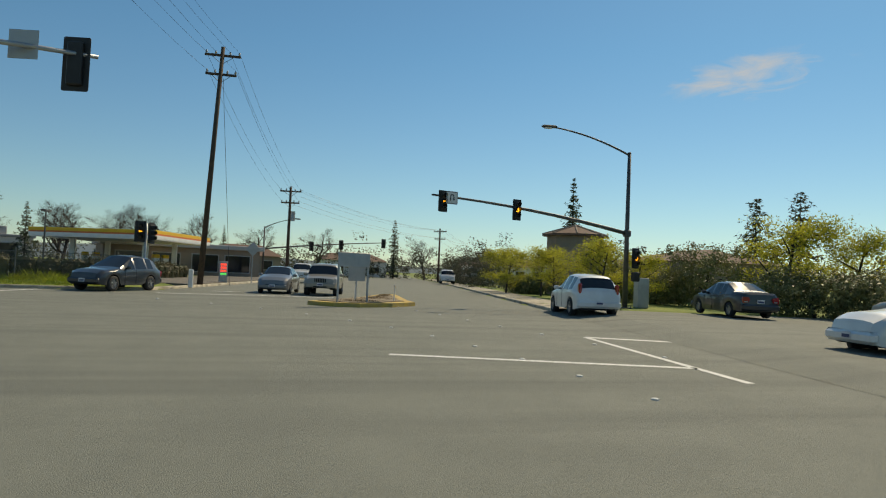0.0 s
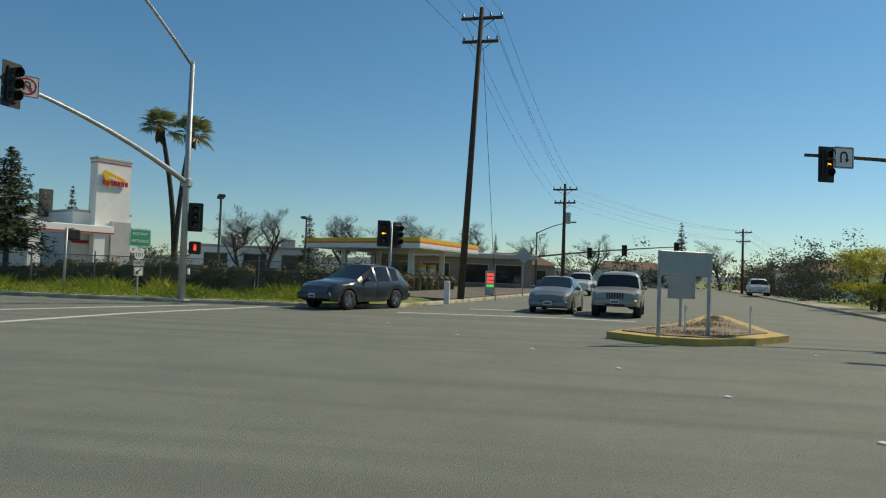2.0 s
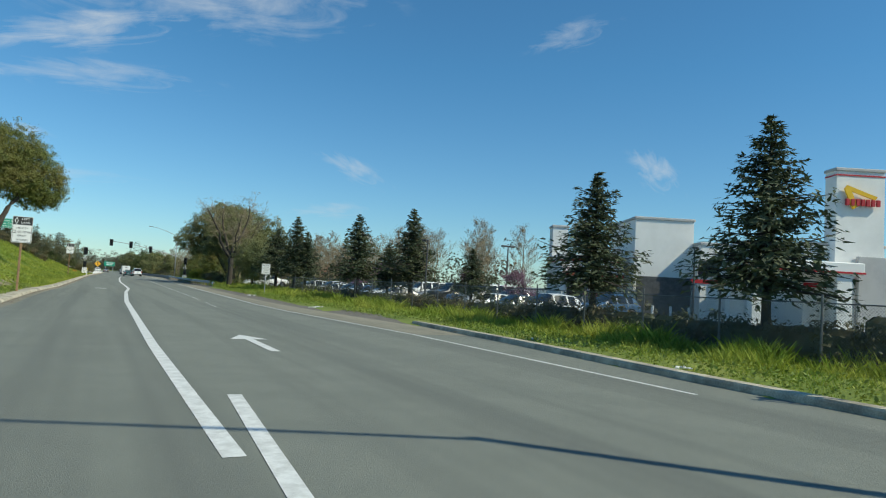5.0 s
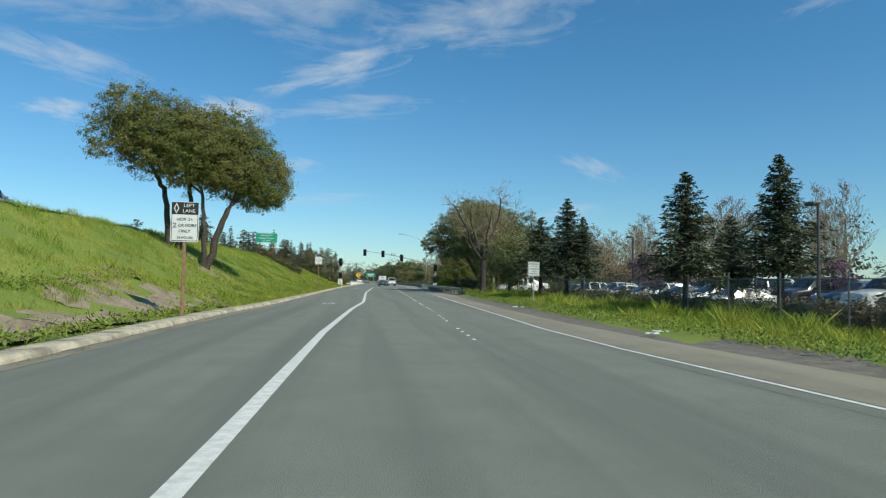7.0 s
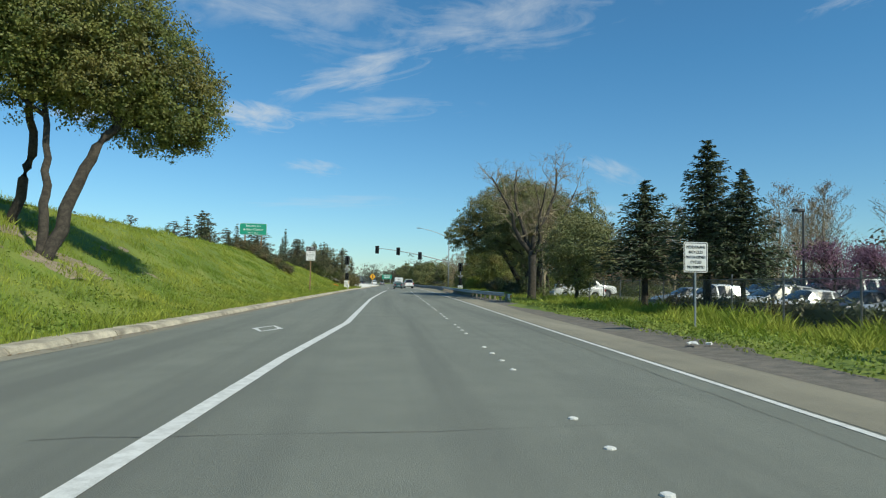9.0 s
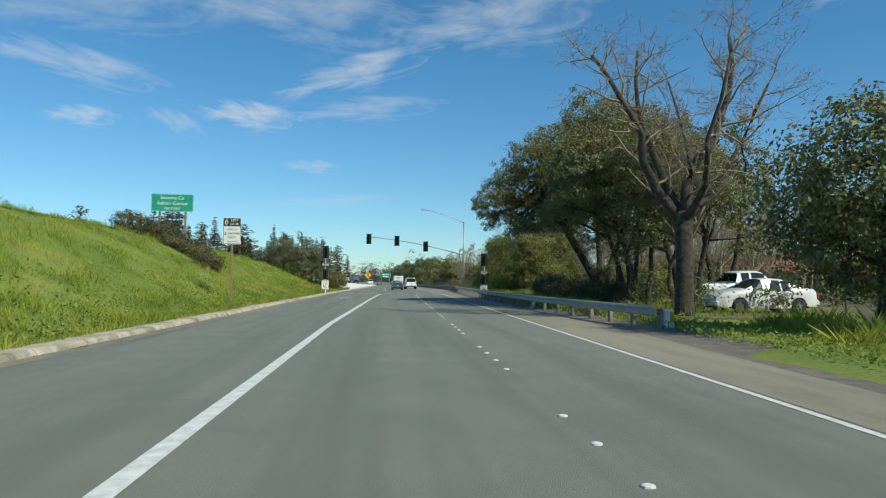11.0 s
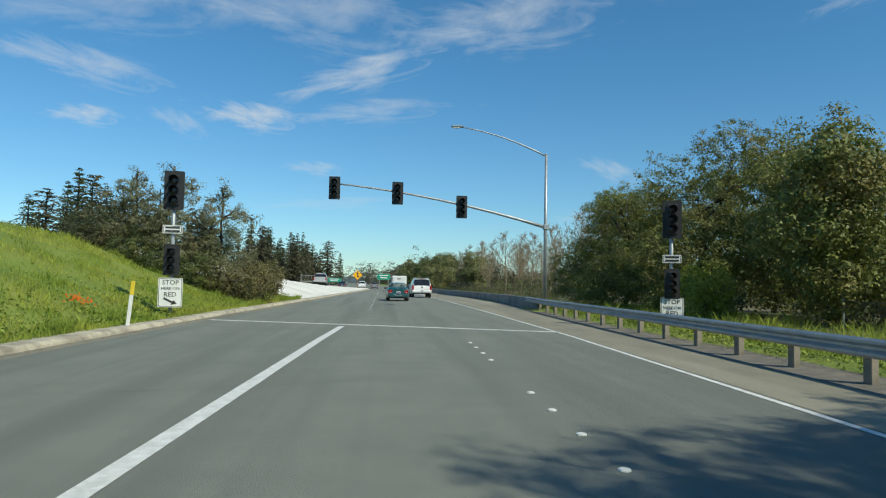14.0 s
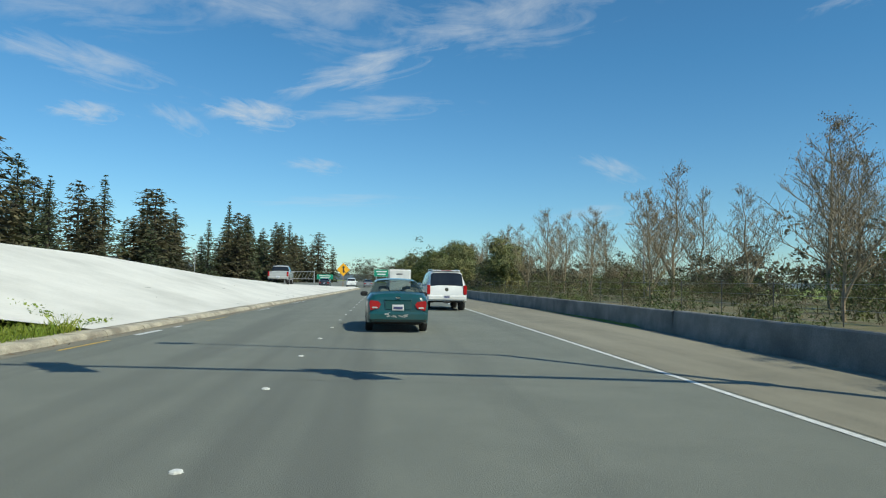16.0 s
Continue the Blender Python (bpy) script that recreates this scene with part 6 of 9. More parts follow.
for k in range(60):
    fb.append(((-30 - 2.0 * k + rr_.uniform(-8, 8), 560 + rr_.uniform(-20, 60), 3), (9, 9, 5 + rr_.uniform(0, 5)), 1))
for k in range(60):
    fb.append(((60 + rr_.uniform(-10, 30), 30 + 6 * k, 2.2), (6, 6, 4 + rr_.uniform(0, 3)), 0.8))
for k in range(24):
    fb.append(((2 + rr_.uniform(-14, 14), 560 + rr_.uniform(0, 60), 5), (9, 9, 8 + rr_.uniform(0, 6)), 1))
tagged(part("far_woods", leaf_mesh("far_woods", FAR_TREE, fb, 170000, 0.28, 300, 0.3, spread=1.0), None), "distant line of mixed green and brown trees", "trees", kind="stuff")
fb = []
for k in range(70):
    fb.append(((95 + rr_.uniform(0, 60), -150 + 3.2 * k, 2), (6, 6, 3.2 + rr_.uniform(0, 2.6)), 1))
for k in range(40):
    fb.append(((-40 + 5 * k, -125 + rr_.uniform(-8, 8), 2.5), (6, 6, 3.5 + rr_.uniform(0, 2.5)), 1))
for k in range(40):
    fb.append(((-85 + rr_.uniform(-6, 6), -60 + 6 * k, 3), (6, 6, 5 + rr_.uniform(0, 3)), 0.8))
tagged(part("town_trees", leaf_mesh("town_trees", FAR_TREE, fb, 70000, 0.22, 301, 0.3, spread=0.8), None), "distant street trees behind the buildings", "trees", kind="stuff")
fb = [((46 + 2.6 * k, -92 - 0.55 * k + rr_.uniform(-2, 2), 1.6), (3, 3, 2.2 + rr_.uniform(0, 2.2)), 0.6) for k in range(34)]
tagged(part("street_trees", leaf_mesh("street_trees", FAR_TREE, fb, 30000, 0.13, 302, 0.3, spread=0.5), None), "row of dark trees along the cross street", "trees", kind="stuff")

# hills on the horizon, distance haze put into their blue colour
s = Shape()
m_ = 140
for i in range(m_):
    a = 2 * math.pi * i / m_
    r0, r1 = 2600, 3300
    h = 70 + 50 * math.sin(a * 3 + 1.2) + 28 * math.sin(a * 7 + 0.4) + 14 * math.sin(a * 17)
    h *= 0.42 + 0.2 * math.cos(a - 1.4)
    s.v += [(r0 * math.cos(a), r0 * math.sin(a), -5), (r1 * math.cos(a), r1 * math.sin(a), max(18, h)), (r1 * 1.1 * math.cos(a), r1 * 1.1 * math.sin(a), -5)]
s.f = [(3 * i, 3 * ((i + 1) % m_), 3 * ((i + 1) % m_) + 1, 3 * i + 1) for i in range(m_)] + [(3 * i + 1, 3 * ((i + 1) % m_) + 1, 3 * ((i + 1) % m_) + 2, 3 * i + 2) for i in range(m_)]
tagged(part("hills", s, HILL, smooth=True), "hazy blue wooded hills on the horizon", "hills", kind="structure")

# orange poppies on the bank
n = 38
xx, yy = -0.35 + rg.normal(size=n) * 0.2, 80.89 + rg.normal(size=n) * 0.25
zz = bank(xx, yy) + rg.uniform(0.26, 0.42, n)
v = []
for a, b, c_ in zip(xx, yy, zz):
    v += [(a - 0.035, b, c_ + 0.02), (a, b - 0.02, c_ - 0.03), (a + 0.035, b, c_ + 0.02), (a, b + 0.03, c_ + 0.035)]
tagged(new("poppies", quads("poppies", POPPY, np.array(v))), "small patch of orange poppies in the grass", "flowers", kind="stuff")


# ---- signals, poles, signs ----
def add_head(parent, at, lit=(), arrow=False, plate=True, housing=BLACK, size=0.3):
    """A three-lens signal head facing -y, as a part with its own pieces."""
    h = part("signal_head", Shape().rbox((0.36, 0.2, 1.06), (0, 0.06, 0), 0.03), housing, parent, at=at)
    if plate:
        part("backplate", Shape().add([(x, 0.02, z) for x, z in rounded(0.64, 1.32, 0.05)] + [(x, 0.035, z) for x, z in rounded(0.64, 1.32, 0.05)],
                                      [tuple(reversed(range(20))), tuple(range(20, 40))] + [(i, (i + 1) % 20, 20 + (i + 1) % 20, 20 + i) for i in range(20)]), BLACK, h)
    for k, z in enumerate((0.34, 0.0, -0.34)):
        vis = Shape()
        seg = 14
        for i in range(seg + 1):
            a = radians(-35 + 250 * i / seg)
            for y, r in ((-0.04, 0.155), (-0.27, 0.15)):
                vis.v.append((r * math.cos(a), y - (0.05 * math.sin(a) if y < -0.1 else 0), z + r * math.sin(a)))
        vis.f = [(2 * i, 2 * i + 1, 2 * i + 3, 2 * i + 2) for i in range(seg)]
        part("visor", vis, BLACK, h)
        on = k in lit
        mat = (REDL, AMBER, GREENL)[k] if on and not arrow else LENS_OFF
        ln = Shape().tube([(0, -0.045, z), (0, -0.06, z), (0, -0.07, z)], [0.14, 0.12, 0.05], 14)
        part("lens", ln, mat, h)
        if on and arrow:
            ar = Shape().add([(-0.11, -0.085, z), (-0.02, -0.085, z + 0.08), (-0.02, -0.085, z + 0.025), (0.11, -0.085, z + 0.025), (0.11, -0.085, z - 0.025), (-0.02, -0.085, z - 0.025), (-0.02, -0.085, z - 0.08)],
                             [(0, 6, 5, 4, 3, 2, 1)])
            part("arrow", ar, arrow, h)
    return h


def curve_pts(a, b, rise, n=8, power=2.0):
    """Points from a to b that start steep and flatten out."""
    a, b = Vector(a), Vector(b)
    return [a.lerp(b, k / n) + Vector((0, 0, rise * (1 - (1 - k / n) ** power) - rise * (k / n))) for k in range(n + 1)]


def mast(label, base, top_z, arm_from, arm_to, rise, heads, lum_to=None, pole_r=0.13, mat=GALV, name="signal_mast"):
    """A signal pole with a curved mast arm, heads along it and a street light."""
    b = Vector(base)
    m = thing(name, label, "signal mast", pose(*base))
    pole = Shape().tube([(0, 0, 0), (0, 0, top_z)], [pole_r, pole_r * 0.62], 12)
    pole.tube([(0, 0, top_z), (0, 0, top_z + 0.05)], [pole_r * 0.7, pole_r * 0.5], 12)
    part("pole", pole, mat, m, smooth=True)
    part("base_plate", Shape().rbox((0.5, 0.5, 0.06), (0, 0, 0.03), 0.02).tube([(0.2, 0.2, 0), (0.2, 0.2, 0.12)], 0.025, 6).tube([(-0.2, 0.2, 0), (-0.2, 0.2, 0.12)], 0.025, 6).tube([(0.2, -0.2, 0), (0.2, -0.2, 0.12)], 0.025, 6).tube([(-0.2, -0.2, 0), (-0.2, -0.2, 0.12)], 0.025, 6), mat, m)
    a0, a1 = Vector((0, 0, arm_from)), Vector(arm_to) - b
    pts = curve_pts(a0, a1, rise)
    part("mast_arm", Shape().tube(pts, [0.1 - 0.055 * k / 8 for k in range(9)], 10), mat, m, smooth=True)
    part("arm_clamp", Shape().rbox((0.32, 0.32, 0.34), (0, 0, arm_from), 0.05), mat, m)
    if lum_to is not None:
        l1 = Vector(lum_to) - b
        lp = curve_pts((0, 0, top_z - 0.1), l1, abs(l1.z - top_z) * 0.45 + 0.25)
        part("luminaire_arm", Shape().tube(lp, [0.055 - 0.02 * k / 8 for k in range(9)], 8), mat, m, smooth=True)
        d = Vector((l1.x, l1.y, 0)).normalized()
        ang = math.degrees(math.atan2(d.y, d.x))
        lum = Shape().rbox((0.75, 0.28, 0.12), (0.2, 0, 0.02), 0.05)
        part("luminaire", lum, mat, m, at=pose(l1.x, l1.y, l1.z, 0, 0, ang))
        part("lamp_lens", Shape().rbox((0.4, 0.2, 0.04), (0, 0, 0), 0.015), SIGN_W, m, at=pose(l1.x + d.x * 0.25, l1.y + d.y * 0.25, l1.z - 0.06, 0, 0, ang))
    for f, dz, yaw, lit, arrow, size in heads:
        k = f * 8
        i = min(7, int(k))
        p = pts[i].lerp(pts[i + 1], k - i)
        fw = Vector((math.sin(radians(yaw)), -math.cos(radians(yaw)), 0))
        add_head(m, pose(p.x + fw.x * 0.12, p.y + fw.y * 0.12, p.z + dz, 0, 0, yaw) @ Matrix.Scale(size, 4), lit, arrow)
    return m, pts


def plate_sign(parent, w, h, mat, at, border=None, r=0.05, back=True):
    """A thin sheet sign facing -y with an optional border line."""
    o = rounded(w, h, r)
    sh = Shape().add([(x, -0.004, z) for x, z in o] + [(x, 0.004, z) for x, z in o],
                     [tuple(range(20)), tuple(reversed(range(20, 40)))] + [(i, 20 + i, 20 + (i + 1) % 20, (i + 1) % 20) for i in range(20)])
    p = part("panel", sh, mat, parent, at=at)
    if border:
        a, b = rounded(w - 0.05, h - 0.05, r * 0.8), rounded(w - 0.09, h - 0.09, r * 0.7)
        part("border", Shape().add([(x, -0.007, z) for x, z in a] + [(x, -0.007, z) for x, z in b], [(i, (i + 1) % 20, 20 + (i + 1) % 20, 20 + i) for i in range(20)]), border, p)
    return p


def post(parent, x, y, z0, z1, w=0.09, mat=WOOD, name="post"):
    return part(name, Shape().rbox((w, w, z1 - z0), (x, y, (z0 + z1) / 2), 0.008), mat, parent)


F = lambda x, z, y=-0.012: pose(x, y, z)

# ramp meter mast across the ramp
mast("galvanised ramp meter mast with three dark signals and street light", (18.25, 100.1, 0.1), 9.3, 4.85, (5.2, 100.1, 7.25), 1.35,
     [(0.975, -0.28, 0, (), False, 1.03), (0.69, -0.08, 0, (), False, 1.03), (0.395, -0.15, 0, (), False, 1.03)], (13.0, 100.5, 11.0))
# mast at the ramp mouth
mastN, ptsN = mast("galvanised signal mast with a long curved arm at the corner", (11.97, -55.6, 0.1), 8.5, 4.2, (4.6, -54.5, 5.95), 1.02,
                   [(0.95, -0.1, -8, (), False, 0.88)], (3.4, -54.3, 12.2), pole_r=0.125)
p = plate_sign(mastN, 0.76, 0.76, SIGN_W, pose(ptsN[7].x - 0.2, ptsN[7].y - 0.14, ptsN[7].z + 0.02, 0, 0, -38) @ Matrix.Scale(0.76, 4), INK)
ring = Shape()
for i in range(28):
    a = 2 * math.pi * i / 28
    ring.v += [(0.3 * math.cos(a), -0.009, 0.3 * math.sin(a)), (0.24 * math.cos(a), -0.009, 0.24 * math.sin(a))]
ring.f = [(2 * i, (2 * i + 2) % 56, (2 * i + 3) % 56, 2 * i + 1) for i in range(28)]
ring.add([(-0.2, -0.0095, 0.15), (-0.15, -0.0095, 0.2), (0.2, -0.0095, -0.15), (0.15, -0.0095, -0.2)], [(0, 1, 2, 3)])
part("prohibition_ring", ring, INK_R, p)
ut = Shape()
us_ = [(-0.09, -0.14), (-0.09, 0.06)] + [(-0.09 + 0.09 - 0.09 * math.cos(a), 0.06 + 0.09 * math.sin(a)) for a in np.linspace(0.3, 2.9, 7)] + [(0.09, 0.06), (0.09, -0.04)]
for (x0, z0), (x1, z1) in zip(us_, us_[1:]):
    d = Vector((x1 - x0, z1 - z0)).normalized() * 0.025
    ut.add([(x0 - d.y, -0.008, z0 + d.x), (x0 + d.y, -0.008, z0 - d.x), (x1 + d.y, -0.008, z1 - d.x), (x1 - d.y, -0.008, z1 + d.x)], [(0, 1, 2, 3)])
ut.add([(0.02, -0.008, -0.04), (0.16, -0.008, -0.04), (0.09, -0.008, -0.14)], [(0, 2, 1)])
part("turn_arrow", ut, INK, p)
add_head(mastN, pose(0.28, -0.25, 3.0, 0, 0, -62) @ Matrix.Scale(0.78, 4), (), False)
ped = part("pedestrian_signal", Shape().rbox((0.42, 0.25, 0.46), (0, 0, 0), 0.04), BLACK, mastN, at=pose(0.28, -0.28, 1.9, 0, 0, -62))
part("hand_light", Shape().rbox((0.09, 0.01, 0.1), (0, -0.13, -0.04), 0.02).rbox((0.016, 0.01, 0.11), (-0.036, -0.13, 0.05), 0.005).rbox((0.016, 0.01, 0.13), (-0.012, -0.13, 0.06), 0.005).rbox((0.016, 0.01, 0.13), (0.012, -0.13, 0.06), 0.005).rbox((0.016, 0.01, 0.1), (0.036, -0.13, 0.045), 0.005), REDL, ped)
part("push_button", Shape().rbox((0.13, 0.08, 0.22), (0.12, -0.16, 1.05), 0.02), SIGN_W, mastN)
# mast at the near corner, its arm over the approach
mastW, ptsW = mast("galvanised signal mast reaching over the approach lanes", (-8.4, -53.8, 0.12), 8.2, 4.2, (-4.5, -64.3, 5.75), 1.1,
     [(0.96, -0.2, 78, (), False, 0.88)], (-5.6, -61.0, 9.6), pole_r=0.14)
part("sign_panel", Shape().rbox((0.6, 0.012, 0.6), (0, 0, 0), 0.005), GREY_BACK, mastW, at=pose(ptsW[7].x + 0.12, ptsW[7].y, ptsW[7].z + 0.05, 0, 0, 78))
# mast on the far side of the cross street
mastE, ptsE = mast("signal mast with amber lights, sign and street light", (8.85, -85.05, 0.12), 7.6, 3.65, (9.5, -75.3, 5.05), 0.75,
                   [(0.95, -0.25, -74, (1,), AMBER, 0.75), (0.585, -0.12, -76, (1,), False, 0.75)], (9.4, -81.2, 8.75), mat=STEEL_D)
q = plate_sign(mastE, 0.6, 0.6, SIGN_W, pose(ptsE[7].x - 0.15, ptsE[7].y + 0.3, ptsE[7].z - 0.03, 0, 0, -75), INK)
part("turn_symbol", ut.mesh("turn_symbol", INK), None, q)
add_head(mastE, pose(-0.3, -0.35, 2.45, 0, 0, -76) @ Matrix.Scale(0.75, 4), (1,), False)
pd2 = part("pedestrian_signal", Shape().rbox((0.42, 0.25, 0.46), (0, 0, 0), 0.04), BLACK, mastE, at=pose(-0.3, -0.35, 1.55, 0, 0, -76))
mast("distant galvanised signal mast with dark signal heads", (61.2, -68.0, 0.1), 6.0, 3.4, (59.6, -82.4, 4.9), 0.5,
     [(0.97, -0.1, -78, (), False, 0.85), (0.62, -0.1, -78, (), False, 0.85), (0.38, -0.1, -78, (), False, 0.85)], (60.6, -71.5, 7.2), mat=STEEL_D)
# corner post with two heads
sp = thing("signal_post", "steel post with two signal heads and lit arrow", "signal post", pose(15.5, -62.3, 0.1))
part("pole", Shape().tube([(0, 0, 0), (0, 0, 3.2)], 0.06, 10), GALV, sp, smooth=True)
add_head(sp, pose(-0.15, 0.25, 2.78, 0, 0, -72) @ Matrix.Scale(0.78, 4), (1,), AMBER)
add_head(sp, pose(-0.05, -0.28, 2.72, 0, 0, -30) @ Matrix.Scale(0.78, 4), (), False)
# slim post with crossing signal in the verge
sp = thing("signal_post", "slim grey post with a black crossing signal box", "signal post", pose(13.77, -49.64, 0.13))
part("pole", Shape().tube([(0, 0, 0), (0, 0, 2.55)], 0.05, 10), GALV, sp, smooth=True)
part("pedestrian_signal", Shape().rbox((0.5, 0.3, 0.42), (0, 0, 0), 0.04), BLACK, sp, at=pose(0.42, 0.05, 2.3, 0, 0, -30))
part("bracket", Shape().tube([(0, 0, 2.5), (0.45, 0.05, 2.55)], 0.025, 6).tube([(0, 0, 2.1), (0.45, 0.05, 2.05)], 0.025, 6), BLACK, sp)


def meter_post(x, y, yaw, k, zs, label):
    """A ramp meter post: upper head, small plate, lower head, stop sign; zs: their heights."""
    t = thing("ramp_meter_post", label, "signal post", pose(x, y, 0.1, 0, 0, yaw), "ramp meter posts")
    part("pole", Shape().tube([(0, 0.12, 0), (0, 0.12, zs[0] + 0.6)], 0.065, 10), GALV, t, smooth=True)
    add_head(t, pose(0, -0.05, zs[0]) @ Matrix.Scale(1.2 * k, 4))
    add_head(t, pose(0, -0.05, zs[2]) @ Matrix.Scale(0.95 * k, 4))
    p = plate_sign(t, 0.75 * k, 0.33 * k, SIGN_W, pose(0, -0.02, zs[1]), INK, 0.02)
    for z in (0.065, -0.065):
        part("text_bar", Shape().box((0.55 * k, 0.004, 0.06), (0, -0.012, z * k)), INK, p)
    p = plate_sign(t, 0.92, 1.17, SIGN_W, pose(0, -0.02, zs[3]) @ Matrix.Scale(k, 4), INK)
    letters("STOP", 0.26, INK, p, F(0, 0.4), 0.62)
    letters("HERE ON", 0.17, INK, p, F(0, 0.16), 0.68)
    letters("RED", 0.26, INK, p, F(0, -0.08), 0.46)
    part("arrow", Shape().add([(x * 1.35, -0.012, z * 1.3 + 0.02) for x, z in ((-0.2, -0.21), (-0.16, -0.16), (0.08, -0.29), (0.11, -0.24), (0.2, -0.36), (0.02, -0.39), (0.05, -0.34))], [(0, 6, 2, 1), (3, 2, 6, 5, 4)]), INK, p)
    return t


meter_post(1.12, 84.4, 10, 0.86, (4.38, 3.02, 1.96, 0.83), "ramp meter signal post with stop here sign on grass")
meter_post(18.25, 82.5, -16, 0.82, (3.65, 2.3, 1.45, 0.5), "ramp meter signal post with stop here sign behind rail")


def hov_sign(x, y, yaw, lift=0.0):
    t = thing("lane_sign", "white and black carpool lane sign on a wooden post", "road sign", pose(x, y, bank_at(x, y) - 0.05, 0, 0, yaw), "carpool lane signs")
    part("post", Shape().rbox((0.1, 0.1, 3.75 + lift), (0, 0.06, 1.87 + lift / 2), 0.01), WOOD, t)
    p = plate_sign(t, 0.92, 1.38, SIGN_W, pose(0, 0, 3.1 + lift) @ Matrix.Scale(0.95, 4), INK)
    part("header", Shape().rbox((0.88, 0.006, 0.42), (0, -0.006, 0.46), 0.003), INK, p)
    dm = [(0, 0.19), (0.09, 0), (0, -0.19), (-0.09, 0)]
    s = Shape()
    for a, b in dm:
        s.v += [(-0.28 + a, -0.012, 0.46 + b), (-0.28 + a * 0.6, -0.012, 0.46 + b * 0.72)]
    s.f = [(2 * k, 2 * k + 1, (2 * k + 3) % 8, (2 * k + 2) % 8) for k in range(4)]
    part("diamond", s, SIGN_W, p)
    for txt, sz, xx, zz, w, mt in (("LEFT", 0.16, 0.13, 0.56, 0.36, SIGN_W), ("LANE", 0.16, 0.13, 0.37, 0.4, SIGN_W), ("HOV 2+", 0.15, 0, 0.08, 0.52, INK),
                                   ("2", 0.24, -0.33, -0.13, 0.12, INK), ("OR MORE", 0.15, 0.09, -0.13, 0.6, INK), ("ONLY", 0.15, 0, -0.33, 0.38, INK), ("24 HOURS", 0.12, 0.02, -0.55, 0.52, INK)):
        letters(txt, sz, mt, p, F(xx, zz, -0.013), w)
    return t


hov_sign(-0.9, -15.4, 3)
hov_sign(-0.37, 45.1, 2, 0.5)
# green guide sign on the bank
t = thing("guide_sign", "green county guide sign on two wooden posts", "road sign", pose(-9.6, 66.0, bank_at(-9.6, 66) - 0.1, 0, 0, 6))
z0 = bank_at(-9.6, 66)
p = plate_sign(t, 3.4, 1.5, SIGN_G, pose(0, 0, 7.6 - z0) @ Matrix.Scale(0.94, 4), SIGN_W, 0.12)
for txt, sz, zz, w in (("Sonoma Co", 0.42, 0.42, 1.9), ("Admin Center", 0.42, -0.05, 2.5), ("NEXT EXIT", 0.28, -0.5, 1.3)):
    letters(txt, sz, SIGN_W, p, F(0, zz), w)
for x in (-0.95, 1.0):
    part("post", Shape().rbox((0.16, 0.14, 8.1 - z0), (x, 0.12, (8.1 - z0) / 2 - 0.2), 0.01), WOOD, t)
# white regulatory sign by the fence
t = thing("regulatory_sign", "white prohibition sign on a steel post in grass", "road sign", pose(14.98, 0.45, 0.1, 0, 0, -4))
p = plate_sign(t, 0.8, 1.0, SIGN_W, pose(0, 0, 2.1) @ Matrix.Scale(0.86, 4), INK)
for k, (txt, w) in enumerate((("PEDESTRIANS", 0.62), ("BICYCLES", 0.46), ("MOTOR-DRIVEN", 0.64), ("CYCLES", 0.38), ("PROHIBITED", 0.58))):
    letters(txt, 0.13, INK, p, F(0, 0.33 - 0.165 * k), w)
part("post", Shape().tube([(0, 0.03, 0), (0, 0.03, 2.5)], 0.03, 8), GALV, t)
# freeway entrance assembly
t = thing("entrance_sign", "green freeway entrance sign with route shield on post", "road sign", pose(14.27, -52.46, 0.1, 0, 0, -24) @ Matrix.Scale(0.76, 4))
p = plate_sign(t, 1.22, 0.92, SIGN_G, pose(0, 0, 3.0), SIGN_W, 0.06)
letters("FREEWAY", 0.22, SIGN_W, p, F(0, 0.19), 0.86)
letters("ENTRANCE", 0.22, SIGN_W, p, F(0, -0.17), 0.96)
shield = [(0, -0.3), (0.2, -0.26), (0.29, -0.1), (0.24, 0.1), (0.29, 0.24), (0.14, 0.29), (0, 0.25), (-0.14, 0.29), (-0.29, 0.24), (-0.24, 0.1), (-0.29, -0.1), (-0.2, -0.26)]
q = part("route_shield", Shape().prism(shield, -0.006, 0.006), SIGN_W, t, at=pose(0, 0, 2.17))
letters("US", 0.1, INK, q, F(0, 0.18), 0.12)
letters("101", 0.3, INK, q, F(0, -0.05), 0.4)
q = plate_sign(t, 0.6, 0.28, SIGN_W, pose(0, 0, 1.68), INK, 0.03)
letters("NORTH", 0.2, INK, q, F(0, 0), 0.44)
q = plate_sign(t, 0.52, 0.44, SIGN_W, pose(0, 0, 1.26), INK, 0.04)
part("arrow", Shape().add([(-0.17, -0.012, -0.15), (-0.15, -0.012, 0.06), (-0.09, -0.012, 0.0), (0.13, -0.012, 0.17), (0.17, -0.012, 0.12), (-0.04, -0.012, -0.06), (0.04, -0.012, -0.13)], [(0, 6, 5, 2, 1), (2, 5, 4, 3)]), INK, q)
part("post", Shape().rbox((0.07, 0.07, 3.5), (0, 0.05, 1.75), 0.008), GALV, t)
# median panel seen from behind
t = thing("median_sign", "bare aluminium back of a road sign on two posts", "road sign", pose(5.75, -71.4, 0.16, 0, 0, -62.9))
for x in (-0.69, 0.69):
    part("post", Shape().rbox((0.065, 0.065, 1.95), (x, 0.05, 0.97), 0.008), GALV, t)
part("panel", Shape().rbox((1.46, 0.03, 0.56), (0, 0, 1.66), 0.01), GREY_BACK, t)
part("brace", Shape().rbox((1.4, 0.03, 0.05), (0, 0.035, 1.55), 0.008), GALV, t)
t = thing("median_sign", "grey steel backed small sign on a post", "road sign", pose(8.6, -71.9, 0.16, 0, 0, -76))
